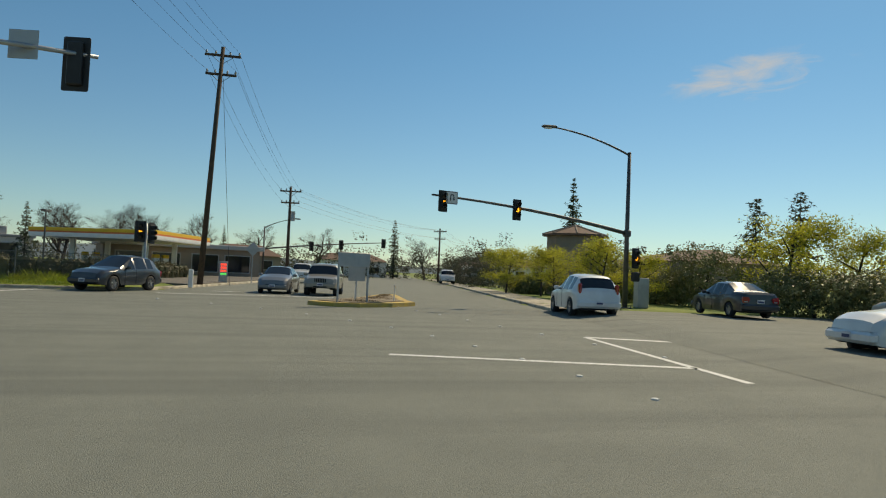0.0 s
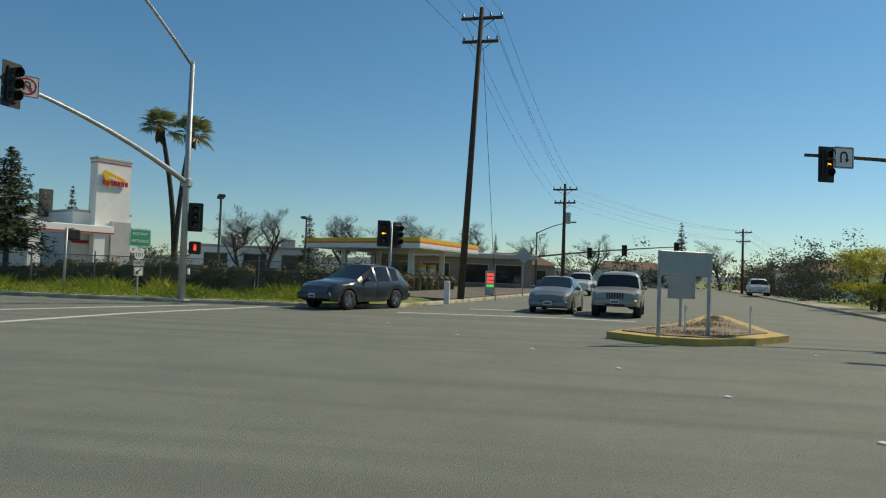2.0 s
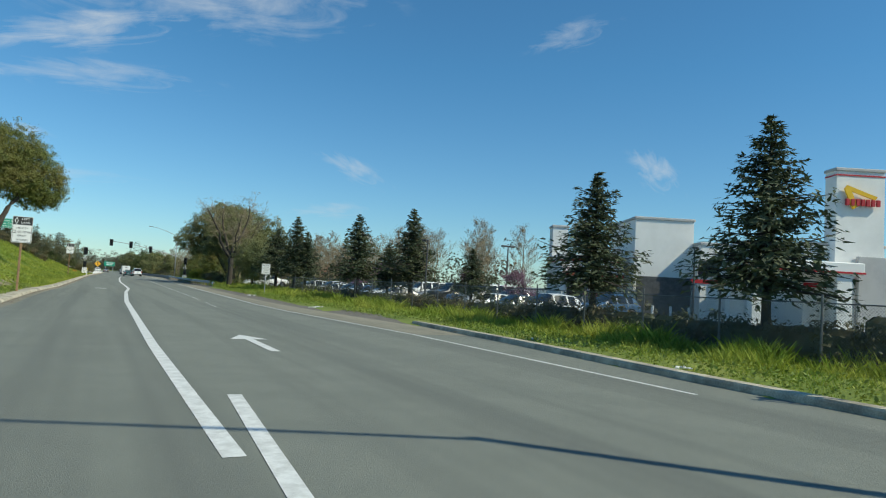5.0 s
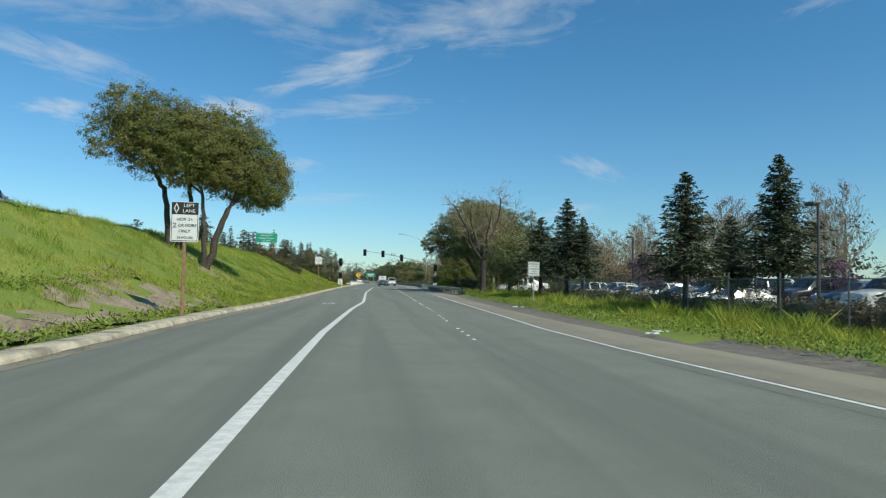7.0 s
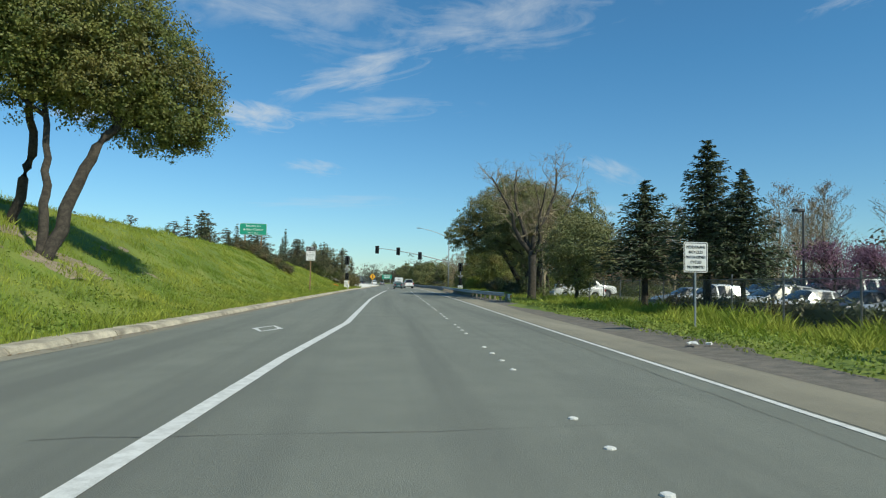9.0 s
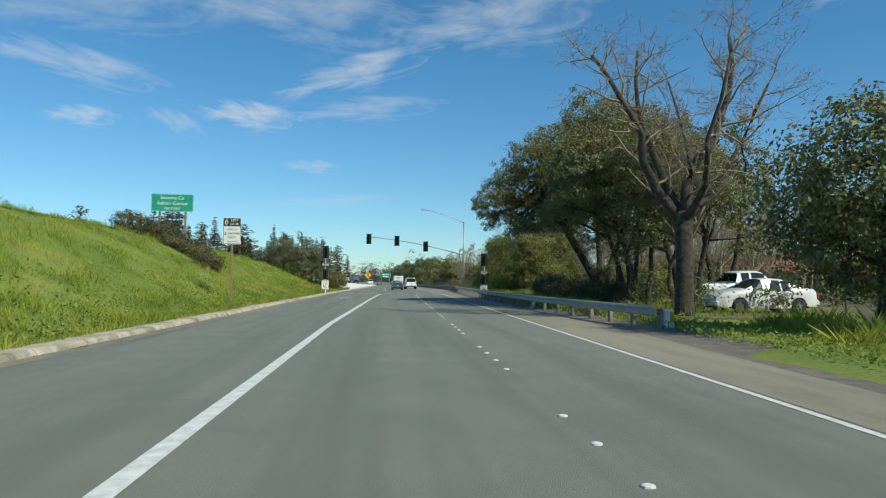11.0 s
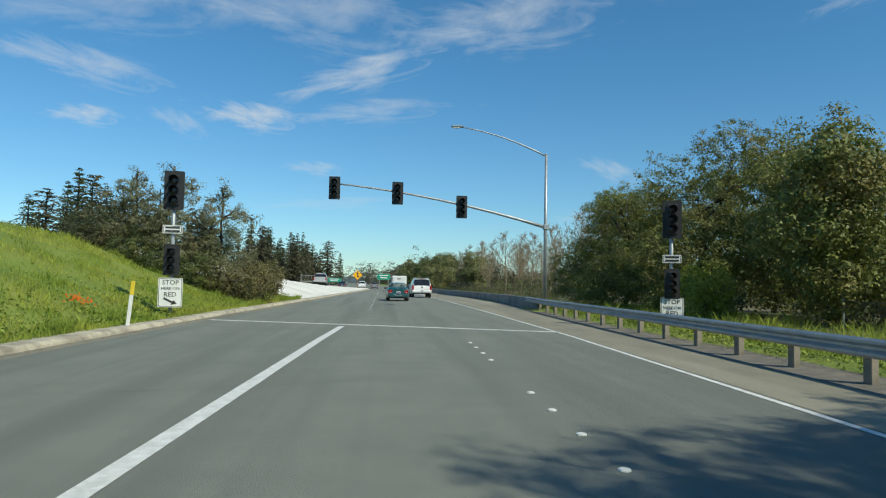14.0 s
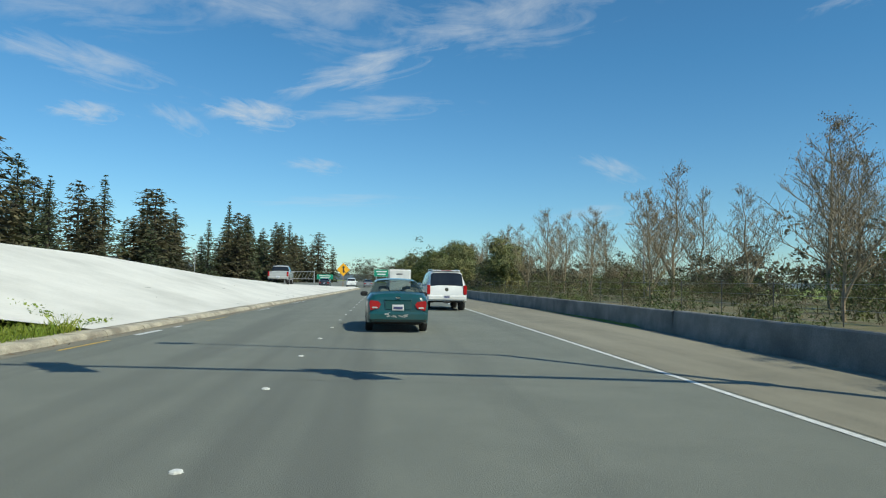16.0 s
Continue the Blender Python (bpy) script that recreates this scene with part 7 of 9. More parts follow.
part("post", Shape().rbox((0.06, 0.06, 1.6), (0, 0.04, 0.8), 0.008), GALV, t)
part("panel", Shape().rbox((0.78, 0.02, 0.72), (0, 0, 1.15), 0.01), GREY_BACK, t)
for x, y in ((6.7, -71.6), (7.7, -73.4)):
    t = thing("delineator", "short white marker post on the traffic island", "marker post", pose(x, y, 0.16))
    part("post", Shape().rbox((0.08, 0.03, 0.7), (0, 0, 0.35), 0.01), SIGN_W, t)
    part("reflector", Shape().rbox((0.07, 0.01, 0.12), (0, -0.021, 0.6), 0.004), SIGN_Y, t)
for x, y in ((1.6, 79.4),):
    t = thing("delineator", "slender white marker post with yellow top in grass", "marker post", pose(x, y, 0.1))
    part("post", Shape().rbox((0.1, 0.04, 1.2), (0, 0, 0.6), 0.01, Matrix.Rotation(radians(5), 3, "Y")), SIGN_W, t)
    part("yellow_cap", Shape().rbox((0.106, 0.046, 0.38), (0.04, 0, 1.03), 0.01, Matrix.Rotation(radians(5), 3, "Y")), DELIN, t, "yellow painted top")
t = thing("warning_sign", "yellow diamond merge sign on a post", "road sign", pose(3.9, 192.0, 0.1, 0, 0, 2))
p = part("panel", Shape().prism([(0, -0.95), (0.95, 0), (0, 0.95), (-0.95, 0)], -0.006, 0.006), SIGN_Y, t, at=pose(0, 0, 2.75))
part("merge_symbol", Shape().box((0.16, 0.004, 0.9), (0, -0.012, 0)).add([(-0.25, -0.012, 0.25), (0.25, -0.012, 0.25), (0, -0.012, 0.6)], [(0, 1, 2)]).add([(0.06, -0.012, 0.05), (0.34, -0.012, -0.42), (0.22, -0.012, -0.48), (-0.04, -0.012, -0.02)], [(0, 1, 2, 3)]), INK, p)
part("post", Shape().rbox((0.1, 0.1, 3.2), (0, 0.06, 1.6), 0.01), WOOD, t)
for x, y, zc, w, h, lb in ((9.6, 300, 3.6, 4.6, 2.2, "large green overhead freeway sign"), (-10, 330, 2.2, 5.6, 1.7, "green freeway sign beside the carriageway")):
    t = thing("guide_sign", lb, "road sign", pose(x, y, 0.05))
    p = plate_sign(t, w, h, SIGN_G, pose(0, 0, zc), SIGN_W, 0.2)
    for z, k in ((h * 0.2, 0.7), (-h * 0.18, 0.55)):
        part("text_bar", Shape().box((w * k, 0.01, h * 0.16), (0, -0.02, z)), SIGN_W, p)
    for xx in (-w * 0.35, w * 0.35):
        part("post", Shape().tube([(xx, 0.2, 0), (xx, 0.2, zc)], 0.12, 8), GALV, t)


# ---- utility poles and cables ----
def utility_pole(x, y, h, yaw, label, box=False, lean=0.0):
    t = thing("utility_pole", label, "utility pole", pose(x, y, 0.05, lean, 0, 0) @ pose(0, 0, 0, 0, 0, yaw), "utility poles")
    part("pole", Shape().tube([(0, 0, 0), (0, 0, h)], [0.19, 0.12], 10), POLE_WOOD, t, smooth=True)
    for z, w in ((h - 0.5, 2.2), (h - 1.7, 1.9)):
        part("crossarm", Shape().rbox((0.12, w, 0.14), (0.1, 0, z), 0.01), POLE_WOOD, t)
        for k in (-0.46, -0.2, 0.2, 0.46):
            part("insulator", Shape().tube([(0.1, k * w, z + 0.07), (0.1, k * w, z + 0.16), (0.1, k * w, z + 0.28)], [0.03, 0.07, 0.04], 8), GREY_BACK, t)
        part("brace", Shape().tube([(0.12, -w * 0.3, z - 0.06), (0.1, 0, z - 0.55), (0.12, w * 0.3, z - 0.06)], 0.02, 5), STEEL_D, t)
    if box:
        part("transformer", Shape().tube([(0, -0.35, h - 3.6), (0, -0.35, h - 2.6)], 0.24, 12), GREY_BACK, t)
    return t


utility_pole(23.1, -64.3, 14.9, -11, "tall dark wooden utility pole with crossarms and insulators", lean=2.3)
utility_pole(50.7, -70.4, 9.8, -11, "dark wooden utility pole with transformer", True)
utility_pole(83.7, -95.4, 8.7, -40, "dark distant wooden utility pole")
poles = [(-14.0, -57.5, 15.6), (23.1, -64.9, 14.9), (50.7, -70.4, 9.8), (83.7, -95.4, 8.7), (118, -112, 8.6)]
for k, dz in ((-1.0, -0.28), (0.45, -0.28), (1.0, -0.28), (-0.85, -1.45), (0.85, -1.45)):
    s = Shape()
    for (x0, y0, h0), (x1, y1, h1) in zip(poles, poles[1:]):
        n = 12
        a, b = Vector((x0 - 0.2 * k, y0 - k, h0 + dz)), Vector((x1 - 0.2 * k, y1 - k, h1 + dz))
        s.tube([a.lerp(b, i / n) - Vector((0, 0, 0.8 * 4 * (i / n) * (1 - i / n))) for i in range(n + 1)], 0.009, 4, caps=False)
    tagged(part("power_cable", s, CABLE), "thin black power cable strung between poles", "cable", "overhead cables")
guy = Shape().tube([(23.1, -65.0, 13.0), (24.0, -66.0, 0.1)], 0.012, 4)
tagged(part("guy_wire", guy, CABLE), "thin black guy wire of the pole", "cable")


def lot_light(x, y, h, yaw=0, arms=1, label="dark steel car park light pole"):
    t = thing("lot_light", label, "lamp post", pose(x, y, 0.08, 0, 0, yaw), "car park lights")
    part("pole", Shape().tube([(0, 0, 0), (0, 0, h)], [0.07, 0.05], 8), STEEL_D, t)
    for k in range(arms):
        sg = 1 if k == 0 else -1
        part("lamp_head", Shape().rbox((0.55, 0.34, 0.14), (sg * 0.34, 0, h), 0.03), STEEL_D, t)
    return t


for x, y, h, yw, a in ((20.6, -52.6, 4.7, 30, 2), (29, -54, 4.4, 0, 2), (22.4, -14.2, 4.6, 90, 1), (34.7, 29.4, 6.2, 0, 1), (30, 2, 5.2, 40, 2), (33, -8, 5.2, 0, 2), (26, 12, 5.0, 200, 1), (37, -24, 5, 30, 1)):
    lot_light(x, y, h, yw, a)


# ---- guardrail, barrier and fence ----
rail_pts = [(15.15, 30.3), (14.9, 36), (14.75, 45), (15.1, 60), (15.9, 78), (16.6, 92), (17.3, 101)]
gr = thing("guardrail", "galvanised steel guardrail on short weathered posts", "guardrail", pose(0, 0, 0))
W_PROF = [(0.0, 0.42), (-0.05, 0.46), (-0.05, 0.5), (0.02, 0.55), (0.02, 0.59), (-0.05, 0.64), (-0.05, 0.68), (0.0, 0.72)]
fp = fine_path(rail_pts, 3.8)
for a, b in zip(fp, fp[1:]):
    s = Shape()
    d = (Vector(b) - Vector(a)).normalized()
    lf = Vector((-d.y, d.x))
    for p in (Vector(a) - d * 0.05, Vector(b) + d * 0.05):
        s.v += [(p.x - lf.x * -o, p.y - lf.y * -o, z) for o, z in [(-o, z) for o, z in W_PROF]]
    n = len(W_PROF)
    s.f = [(k, n + k, n + k + 1, k + 1) for k in range(n - 1)]
    part("rail", s, GALV, gr)
post_me = Shape().rbox((0.13, 0.18, 0.66), (0, 0, 0.3), 0.012).mesh("rail_post", RAIL_POST)
for x, y in fine_path(rail_pts, 1.9):
    part("rail_post", post_me, None, gr, at=pose(x + 0.14, y, 0.02))
part("end_post", Shape().rbox((0.3, 0.22, 0.62), (15.55, 30.35, 0.31), 0.03), SIGN_W, gr)
part("end_reflector", Shape().rbox((0.12, 0.02, 0.3), (15.62, 30.22, 0.42), 0.01), SIGN_Y, gr)
bar_pts = [(17.2, 97.5), (17.5, 104), (17.9, 113.6)], [(17.95, 113.8), (17.9, 130), (17.0, 145), (16.75, 170), (16.75, 420)]
for k, bp in enumerate(bar_pts):
    ribbon("barrier_%d" % (k + 1), fine_path(bp, 3.0), [(0.06, -0.05), (0.04, 0.16), (0.0, 0.65), (-0.03, 0.68), (-0.22, 0.68), (-0.3, 0.0)] if k == 0 else [(0.0, -0.05), (0.0, 0.63), (-0.03, 0.66), (-0.22, 0.66), (-0.3, 0.0)],
           BARRIER, "stained grey concrete traffic barrier wall", "barrier")

def chain_mesh(line, owner, z, tall, step=0.075):
    """Crossed wires and a top rail between the posts of a chain-link fence, one mesh a bay."""
    for a, b in zip(line, line[1:]):
        s, A, B = Shape(), Vector((*a, z)), Vector((*b, z))
        d, H = B - A, tall
        L = d.length
        e = d / L
        w = 0.0019
        for sg in (1, -1):
            k = -int(H / step)
            while k * step < L:
                u0, u1, z0_, z1_ = k * step, k * step + H, 0.0, H
                if u0 < 0:
                    z0_, u0 = -u0, 0.0
                if u1 > L:
                    z1_, u1 = H - (u1 - L), L
                if z1_ > z0_:
                    zs = (z0_, z1_) if sg > 0 else (H - z0_, H - z1_)
                    p, q = A + e * u0 + Vector((0, 0, zs[0])), A + e * u1 + Vector((0, 0, zs[1]))
                    o = Vector((e.x * w, e.y * w, -sg * w))
                    s.add([p - o, q - o, q + o, p + o], [(0, 1, 2, 3)])
                k += 1
        s.tube([A + Vector((0, 0, H + 0.02)), B + Vector((0, 0, H + 0.02))], 0.018, 6, caps=False)
        part("chain_mesh", s, FENCE_WIRE, owner)


fence = thing("chainlink_fence", "grey chain-link fence on steel posts along the verge", "fence", pose(0, 0, 0))
ff = fine_path(FENCE_LINE, 3.0)
fpost = Shape().tube([(0, 0, -0.1), (0, 0, 1.78)], 0.03, 8).mesh("fence_post", FENCE_WIRE)
for x, y in ff:
    part("fence_post", fpost, None, fence, at=pose(x, y, 0.08))
chain_mesh(ff, fence, 0.14, 1.5)
low = thing("chainlink_fence", "low grey chain-link fence behind the guardrail", "fence", pose(0, 0, 0))
lf = [(22.3, 66.5), (22.4, 70.0), (22.6, 73.5), (22.8, 77.0), (23.0, 80.5)]
lpost = Shape().tube([(0, 0, -0.1), (0, 0, 1.02)], 0.032, 8).mesh("fence_post", GALV)
for x, y in lf:
    part("fence_post", lpost, None, low, at=pose(x, y, 0.15))
chain_mesh(lf, low, 0.22, 0.85)
FENCE2 = [(24.5, 100), (24.0, 130), (23.0, 160), (23.0, 230)]
fpost2 = Shape().tube([(0, 0, -0.1), (0, 0, 1.6)], 0.022, 6).mesh("fence_post", STEEL_D)
fence2 = thing("chainlink_fence", "low grey wire fence behind the barrier wall", "fence", pose(0, 0, 0))
for x, y in fine_path(FENCE2, 3.5):
    part("fence_post", fpost2, None, fence2, at=pose(x, y, 0.05))
for a, b in zip(FENCE2, FENCE2[1:]):
    s = Shape()
    for z in np.arange(0.3, 1.65, 0.42):
        s.tube([(a[0], a[1], z), (b[0], b[1], z)], 0.005, 3, caps=False)
    part("fence_wire", s, GALV, fence2)
# white marker pillar by the corner pole
t = thing("utility_marker", "short white concrete utility marker in weeds", "marker post", pose(18.6, -64.2, 0.08))
part("post", Shape().rbox((0.24, 0.24, 1.0), (0, 0, 0.5), 0.03), SIGN_W, t)
t = thing("signal_cabinet", "grey metal traffic signal cabinet on the pavement", "cabinet", pose(9.6, -86.4, 0.14, 0, 0, -12))
part("body", Shape().rbox((0.7, 0.55, 1.5), (0, 0, 0.75), 0.03), GREY_BACK, t)
part("door", Shape().rbox((0.6, 0.02, 1.3), (0, -0.285, 0.78), 0.01), GREY_BACK, t)
part("handle", Shape().rbox((0.04, 0.05, 0.14), (0.22, -0.31, 0.8), 0.01), STEEL_D, t)


# ---- street lamps along the freeway and the frontage road ----
def street_lamp(x, y, z0, h, reach, yaw, label):
    t = thing("street_lamp", label, "street lamp", pose(x, y, z0, 0, 0, yaw), "street lamps")
    part("pole", Shape().tube([(0, 0, 0), (0, 0, h)], [0.11, 0.07], 8), GALV, t, smooth=True)
    part("arm", Shape().tube(curve_pts((0, 0, h - 0.2), (reach, 0, h + 0.5), 0.4), 0.04, 6), GALV, t, smooth=True)
    part("lamp_head", Shape().rbox((0.7, 0.26, 0.14), (reach + 0.25, 0, h + 0.5), 0.05), GREY_BACK, t)


street_lamp(-32.7, 250, 0.0, 7.3, 3.2, 0, "tall galvanised street lamp beside the freeway")
street_lamp(33.7, 154.6, 0.1, 6.5, 1.2, 180, "slender galvanised street lamp among the bare trees")
gt = thing("sign_gantry", "grey steel lattice back of a freeway sign gantry", "sign gantry", pose(-15.2, 300, -1.0))
for z in (1.2, 3.4):
    for y in (-0.5, 0.5):
        part("chord", Shape().tube([(-4.5, y, z + 1.2), (4.5, y, z + 1.2)], 0.09, 6), GREY_BACK, gt)
for k in range(9):
    part("brace", Shape().tube([(-4.5 + k, 0.5, 2.4), (-3.5 + k, 0.5, 4.6)], 0.05, 5), GREY_BACK, gt)
for x in (-4.4, 4.4):
    part("post", Shape().tube([(x, 0, 0), (x, 0, 4.9)], 0.18, 8), GREY_BACK, gt)


# ---- vehicles ----
def lathe(profile, seg=20):
    """Rings of (x, r) turned about the x axis."""
    s, n = Shape(), len(profile)
    for k in range(seg):
        a = 2 * math.pi * k / seg
        s.v += [(x, r * math.cos(a), r * math.sin(a)) for x, r in profile]
    s.f = [(k * n + i, k * n + i + 1, ((k + 1) % seg) * n + i + 1, ((k + 1) % seg) * n + i) for k in range(seg) for i in range(n - 1)]
    return s


def wheel_meshes(r, w, rim_mat, spokes=5):
    tyre = lathe([(-w / 2, r * 0.66), (-w / 2, r * 0.9), (-w * 0.38, r), (w * 0.38, r), (w / 2, r * 0.9), (w / 2, r * 0.66)]).mesh("tyre", TYRE, True)
    rim = lathe([(w * 0.42, r * 0.68), (w * 0.46, r * 0.63), (w * 0.2, r * 0.6), (w * 0.18, 0.02)])
    rim.tube([(w * 0.2, 0, 0), (w * 0.44, 0, 0)], r * 0.16, 10)
    for k in range(spokes):
        a = 2 * math.pi * k / spokes
        rim.box((w * 0.12, r * 0.13, r * 0.58), (w * 0.38, math.sin(a) * r * 0.36, math.cos(a) * r * 0.36), Matrix.Rotation(-a, 3, "X"))
    return tyre, rim.mesh("rim", rim_mat), lathe([(w * 0.16, r * 0.62), (w * 0.15, 0.02)]).mesh("hub", BLACK_RIM)


def interp(table, y):
    return float(np.interp(y, [p[0] for p in table], [p[1] for p in table]))


SEDAN = dict(L=4.5, W=1.72, wheel=0.3, ww=0.2, axles=(-1.33, 1.28), sill=0.2,
             top=[(-2.25, 0.5), (-2.2, 0.94), (-2.1, 1.03), (-1.6, 1.05), (-1.52, 1.07), (-0.75, 1.4), (-0.2, 1.44), (0.2, 1.41), (1.0, 1.0), (1.8, 0.88), (2.15, 0.7), (2.25, 0.45)],
             belt=[(-2.25, 0.45), (-2.15, 0.88), (-1.5, 0.94), (0.8, 0.9), (1.3, 0.88), (2.0, 0.72), (2.25, 0.42)],
             wide=[(-2.25, 0.72), (-2.1, 0.82), (-1.5, 0.855), (1.2, 0.86), (1.9, 0.8), (2.25, 0.62)],
             roof=[(-2.25, 0.6), (-1.52, 0.74), (-0.75, 0.6), (0.2, 0.58), (1.0, 0.7), (2.25, 0.55)],
             side=[(-0.95, -0.62), (-0.55, 0.02), (0.12, 0.68)], rear=(-1.5, -0.77), front=(0.23, 0.98))
SUV = dict(L=5.1, W=2.0, wheel=0.41, ww=0.28, axles=(-1.45, 1.5), sill=0.38,
           top=[(-2.55, 0.62), (-2.5, 1.12), (-2.44, 1.2), (-2.18, 1.8), (-2.05, 1.89), (-0.5, 1.93), (0.5, 1.88), (0.72, 1.8), (1.25, 1.24), (2.2, 1.12), (2.48, 1.02), (2.55, 0.6)],
           belt=[(-2.55, 0.6), (-2.48, 1.1), (-2.4, 1.18), (1.25, 1.16), (2.3, 1.02), (2.55, 0.55)],
           wide=[(-2.55, 0.92), (-2.45, 0.98), (-1.0, 1.0), (1.6, 1.0), (2.3, 0.94), (2.55, 0.8)],
           roof=[(-2.55, 0.8), (-2.2, 0.74), (0.5, 0.74), (1.25, 0.88), (2.55, 0.75)],
           side=[(-1.95, -1.15), (-0.98, -0.32), (-0.2, 0.72)], rear=(-2.43, -2.17), front=(0.75, 1.23))
CROSSOVER = dict(L=4.5, W=1.82, wheel=0.35, ww=0.23, axles=(-1.32, 1.35), sill=0.27,
                 top=[(-2.25, 0.6), (-2.2, 0.95), (-2.1, 1.08), (-1.75, 1.48), (-1.5, 1.57), (-0.6, 1.64), (-0.1, 1.6), (0.85, 1.08), (1.0, 1.05), (1.8, 0.96), (2.15, 0.8), (2.25, 0.5)],
                 belt=[(-2.25, 0.55), (-2.15, 0.95), (-1.7, 1.06), (0.85, 0.99), (1.9, 0.86), (2.25, 0.48)],
                 wide=[(-2.25, 0.78), (-2.1, 0.86), (-1.2, 0.905), (1.3, 0.91), (1.9, 0.85), (2.25, 0.66)],
                 roof=[(-2.25, 0.66), (-1.7, 0.6), (-0.1, 0.6), (0.85, 0.76), (2.25, 0.6)],
                 side=[(-1.5, -1.05), (-0.95, -0.2), (-0.1, 0.58)], rear=(-2.08, -1.72), front=(-0.07, 0.83))
PICKUP = dict(L=5.6, W=1.95, wheel=0.39, ww=0.26, axles=(-1.7, 1.75), sill=0.42,
              top=[(-2.8, 0.7), (-2.76, 1.2), (-2.72, 1.22), (-0.9, 1.23), (-0.88, 1.3), (-0.72, 1.75), (-0.5, 1.83), (0.4, 1.86), (0.65, 1.78), (1.25, 1.25), (2.5, 1.14), (2.76, 1.0), (2.8, 0.6)],
              belt=[(-2.8, 0.65), (-2.75, 1.15), (1.25, 1.15), (2.6, 1.0), (2.8, 0.55)],
              wide=[(-2.8, 0.93), (-2.7, 0.97), (2.3, 0.97), (2.8, 0.84)],
              roof=[(-2.8, 0.88), (-0.9, 0.86), (-0.7, 0.7), (0.5, 0.7), (1.25, 0.86), (2.8, 0.75)],
              side=[(-0.55, -0.1), (0.0, 0.72)], rear=(-0.87, -0.73), front=(0.68, 1.23))


def car(name, label, spec, paint, at, rim=ALLOY, spokes=5, glass=WIN_DARK, lamps="wide", category="car", group="", detail=True, seats=False, tail_z=None):
    c = thing(name, label, category, at, group)
    L, W = spec["L"], spec["W"]
    R = spec["wheel"]
    Ra = R * 1.17
    keys = {round(p[0], 3) for k in ("top", "belt", "wide", "roof") for p in spec[k]}
    for a, b in spec["side"] + [spec["rear"], spec["front"]]:
        keys |= {round(a, 3), round(b, 3)}
    for ya in spec["axles"]:
        keys |= {round(ya + Ra * math.cos(radians(d)), 3) for d in range(0, 181, 20)}
    ys = sorted(keys)
    ys = [y for i, y in enumerate(ys) if i == 0 or y - ys[i - 1] > 0.012]
    secs = []
    for y in ys:
        zt, w, wt = interp(spec["top"], y), interp(spec["wide"], y), interp(spec["roof"], y)
        zb = min(interp(spec["belt"], y), zt - 0.015)
        z0 = spec["sill"] + 0.1 * max(0, abs(y) - L / 2 + 0.35) / 0.35
        for ya in spec["axles"]:
            if abs(y - ya) <= Ra + 1e-6:
                z0 = max(z0, R + math.sqrt(max(0, Ra * Ra - (y - ya) ** 2)))
        z0 = min(z0, zb - 0.04)
        cr = 0.03 * min(1, wt / 0.6)
        half = [(w * 0.9, z0 + 0.0), (w * 0.985, z0 + 0.01), (w, z0 + (zb - z0) * 0.4), (w * 0.995, z0 + (zb - z0) * 0.78), (w * 0.96, zb),
                (wt + (w * 0.96 - wt) * 0.1, zb + (zt - zb) * 0.88), (wt * 0.9, zt - 0.004), (wt * 0.5, zt + cr * 0.8)]
        secs.append([(x, y, z) for x, z in half] + [(0, y, zt + cr)] + [(-x, y, z) for x, z in reversed(half)])
    n = len(secs[0])
    body = Shape()
    body.v = [p for s in secs for p in s]
    side_g, rear_g, front_g = [[] for _ in spec["side"]], [], []
    for i in range(len(ys) - 1):
        ym = (ys[i] + ys[i + 1]) / 2
        for k in range(n - 1):
            f = (i * n + k, i * n + k + 1, (i + 1) * n + k + 1, (i + 1) * n + k)
            if k in (4, n - 6):
                hit = [j for j, (a, b) in enumerate(spec["side"]) if a <= ym <= b]
                if hit:
                    side_g[hit[0]].append((k, f))
                    continue
            if 5 < k < n - 7 or k in (5, n - 7):
                if spec["rear"][0] <= ym <= spec["rear"][1]:
                    rear_g.append(f)
                    continue
                if spec["front"][0] <= ym <= spec["front"][1]:
                    front_g.append(f)
                    continue
            body.f.append(f)
    body.f += [tuple(reversed(range(n))), tuple(range((len(ys) - 1) * n, len(ys) * n))]
    part("body", body, paint, c, smooth=32)
    base_v = body.v
    for j, fs in enumerate(side_g):
        for want in (4, n - 6):
            g_ = Shape()
            sel = [f for k, f in fs if k == want]
            if sel:
                g_.v, g_.f = base_v, sel
                part("side_window", compact(g_), glass, c)
    for nm, fs in (("rear_window", rear_g), ("windscreen", front_g)):
        if fs:
            g_ = Shape()
            g_.v, g_.f = base_v, fs
            part(nm, compact(g_), glass, c)
    # cabin floor, wells and underside
    part("underbody", Shape().rbox((W * 0.8, L * 0.9, 0.2), (0, 0, spec["sill"] + 0.12), 0.05), TRIM_BLACK, c)
    part("interior", Shape().rbox((W * 0.78, L * 0.42, 0.3), (0, -0.1, interp(spec["belt"], 0) - 0.32), 0.05), TRIM_BLACK, c)
    tyre, rimm, hub = wheel_meshes(R, spec["ww"], rim, spokes)
    for ya in spec["axles"]:
        for sx in (1, -1):
            wh = part("wheel", tyre, None, c, at=pose(sx * (W / 2 - spec["ww"] / 2 - 0.005), ya, R, 0, 0, 0 if sx > 0 else 180))
            part("rim", rimm, None, wh)
            part("hub", hub, None, wh)
            part("wheel_well", Shape().rbox((spec["ww"] * 1.3, Ra * 1.9, Ra * 0.9), (sx * (W / 2 - spec["ww"] * 1.0), ya, R + Ra * 0.35), 0.05), TRIM_BLACK, c)
    zb = interp(spec["belt"], -L / 2 + 0.12)
    wr, wf = interp(spec["wide"], -L / 2), interp(spec["wide"], L / 2)
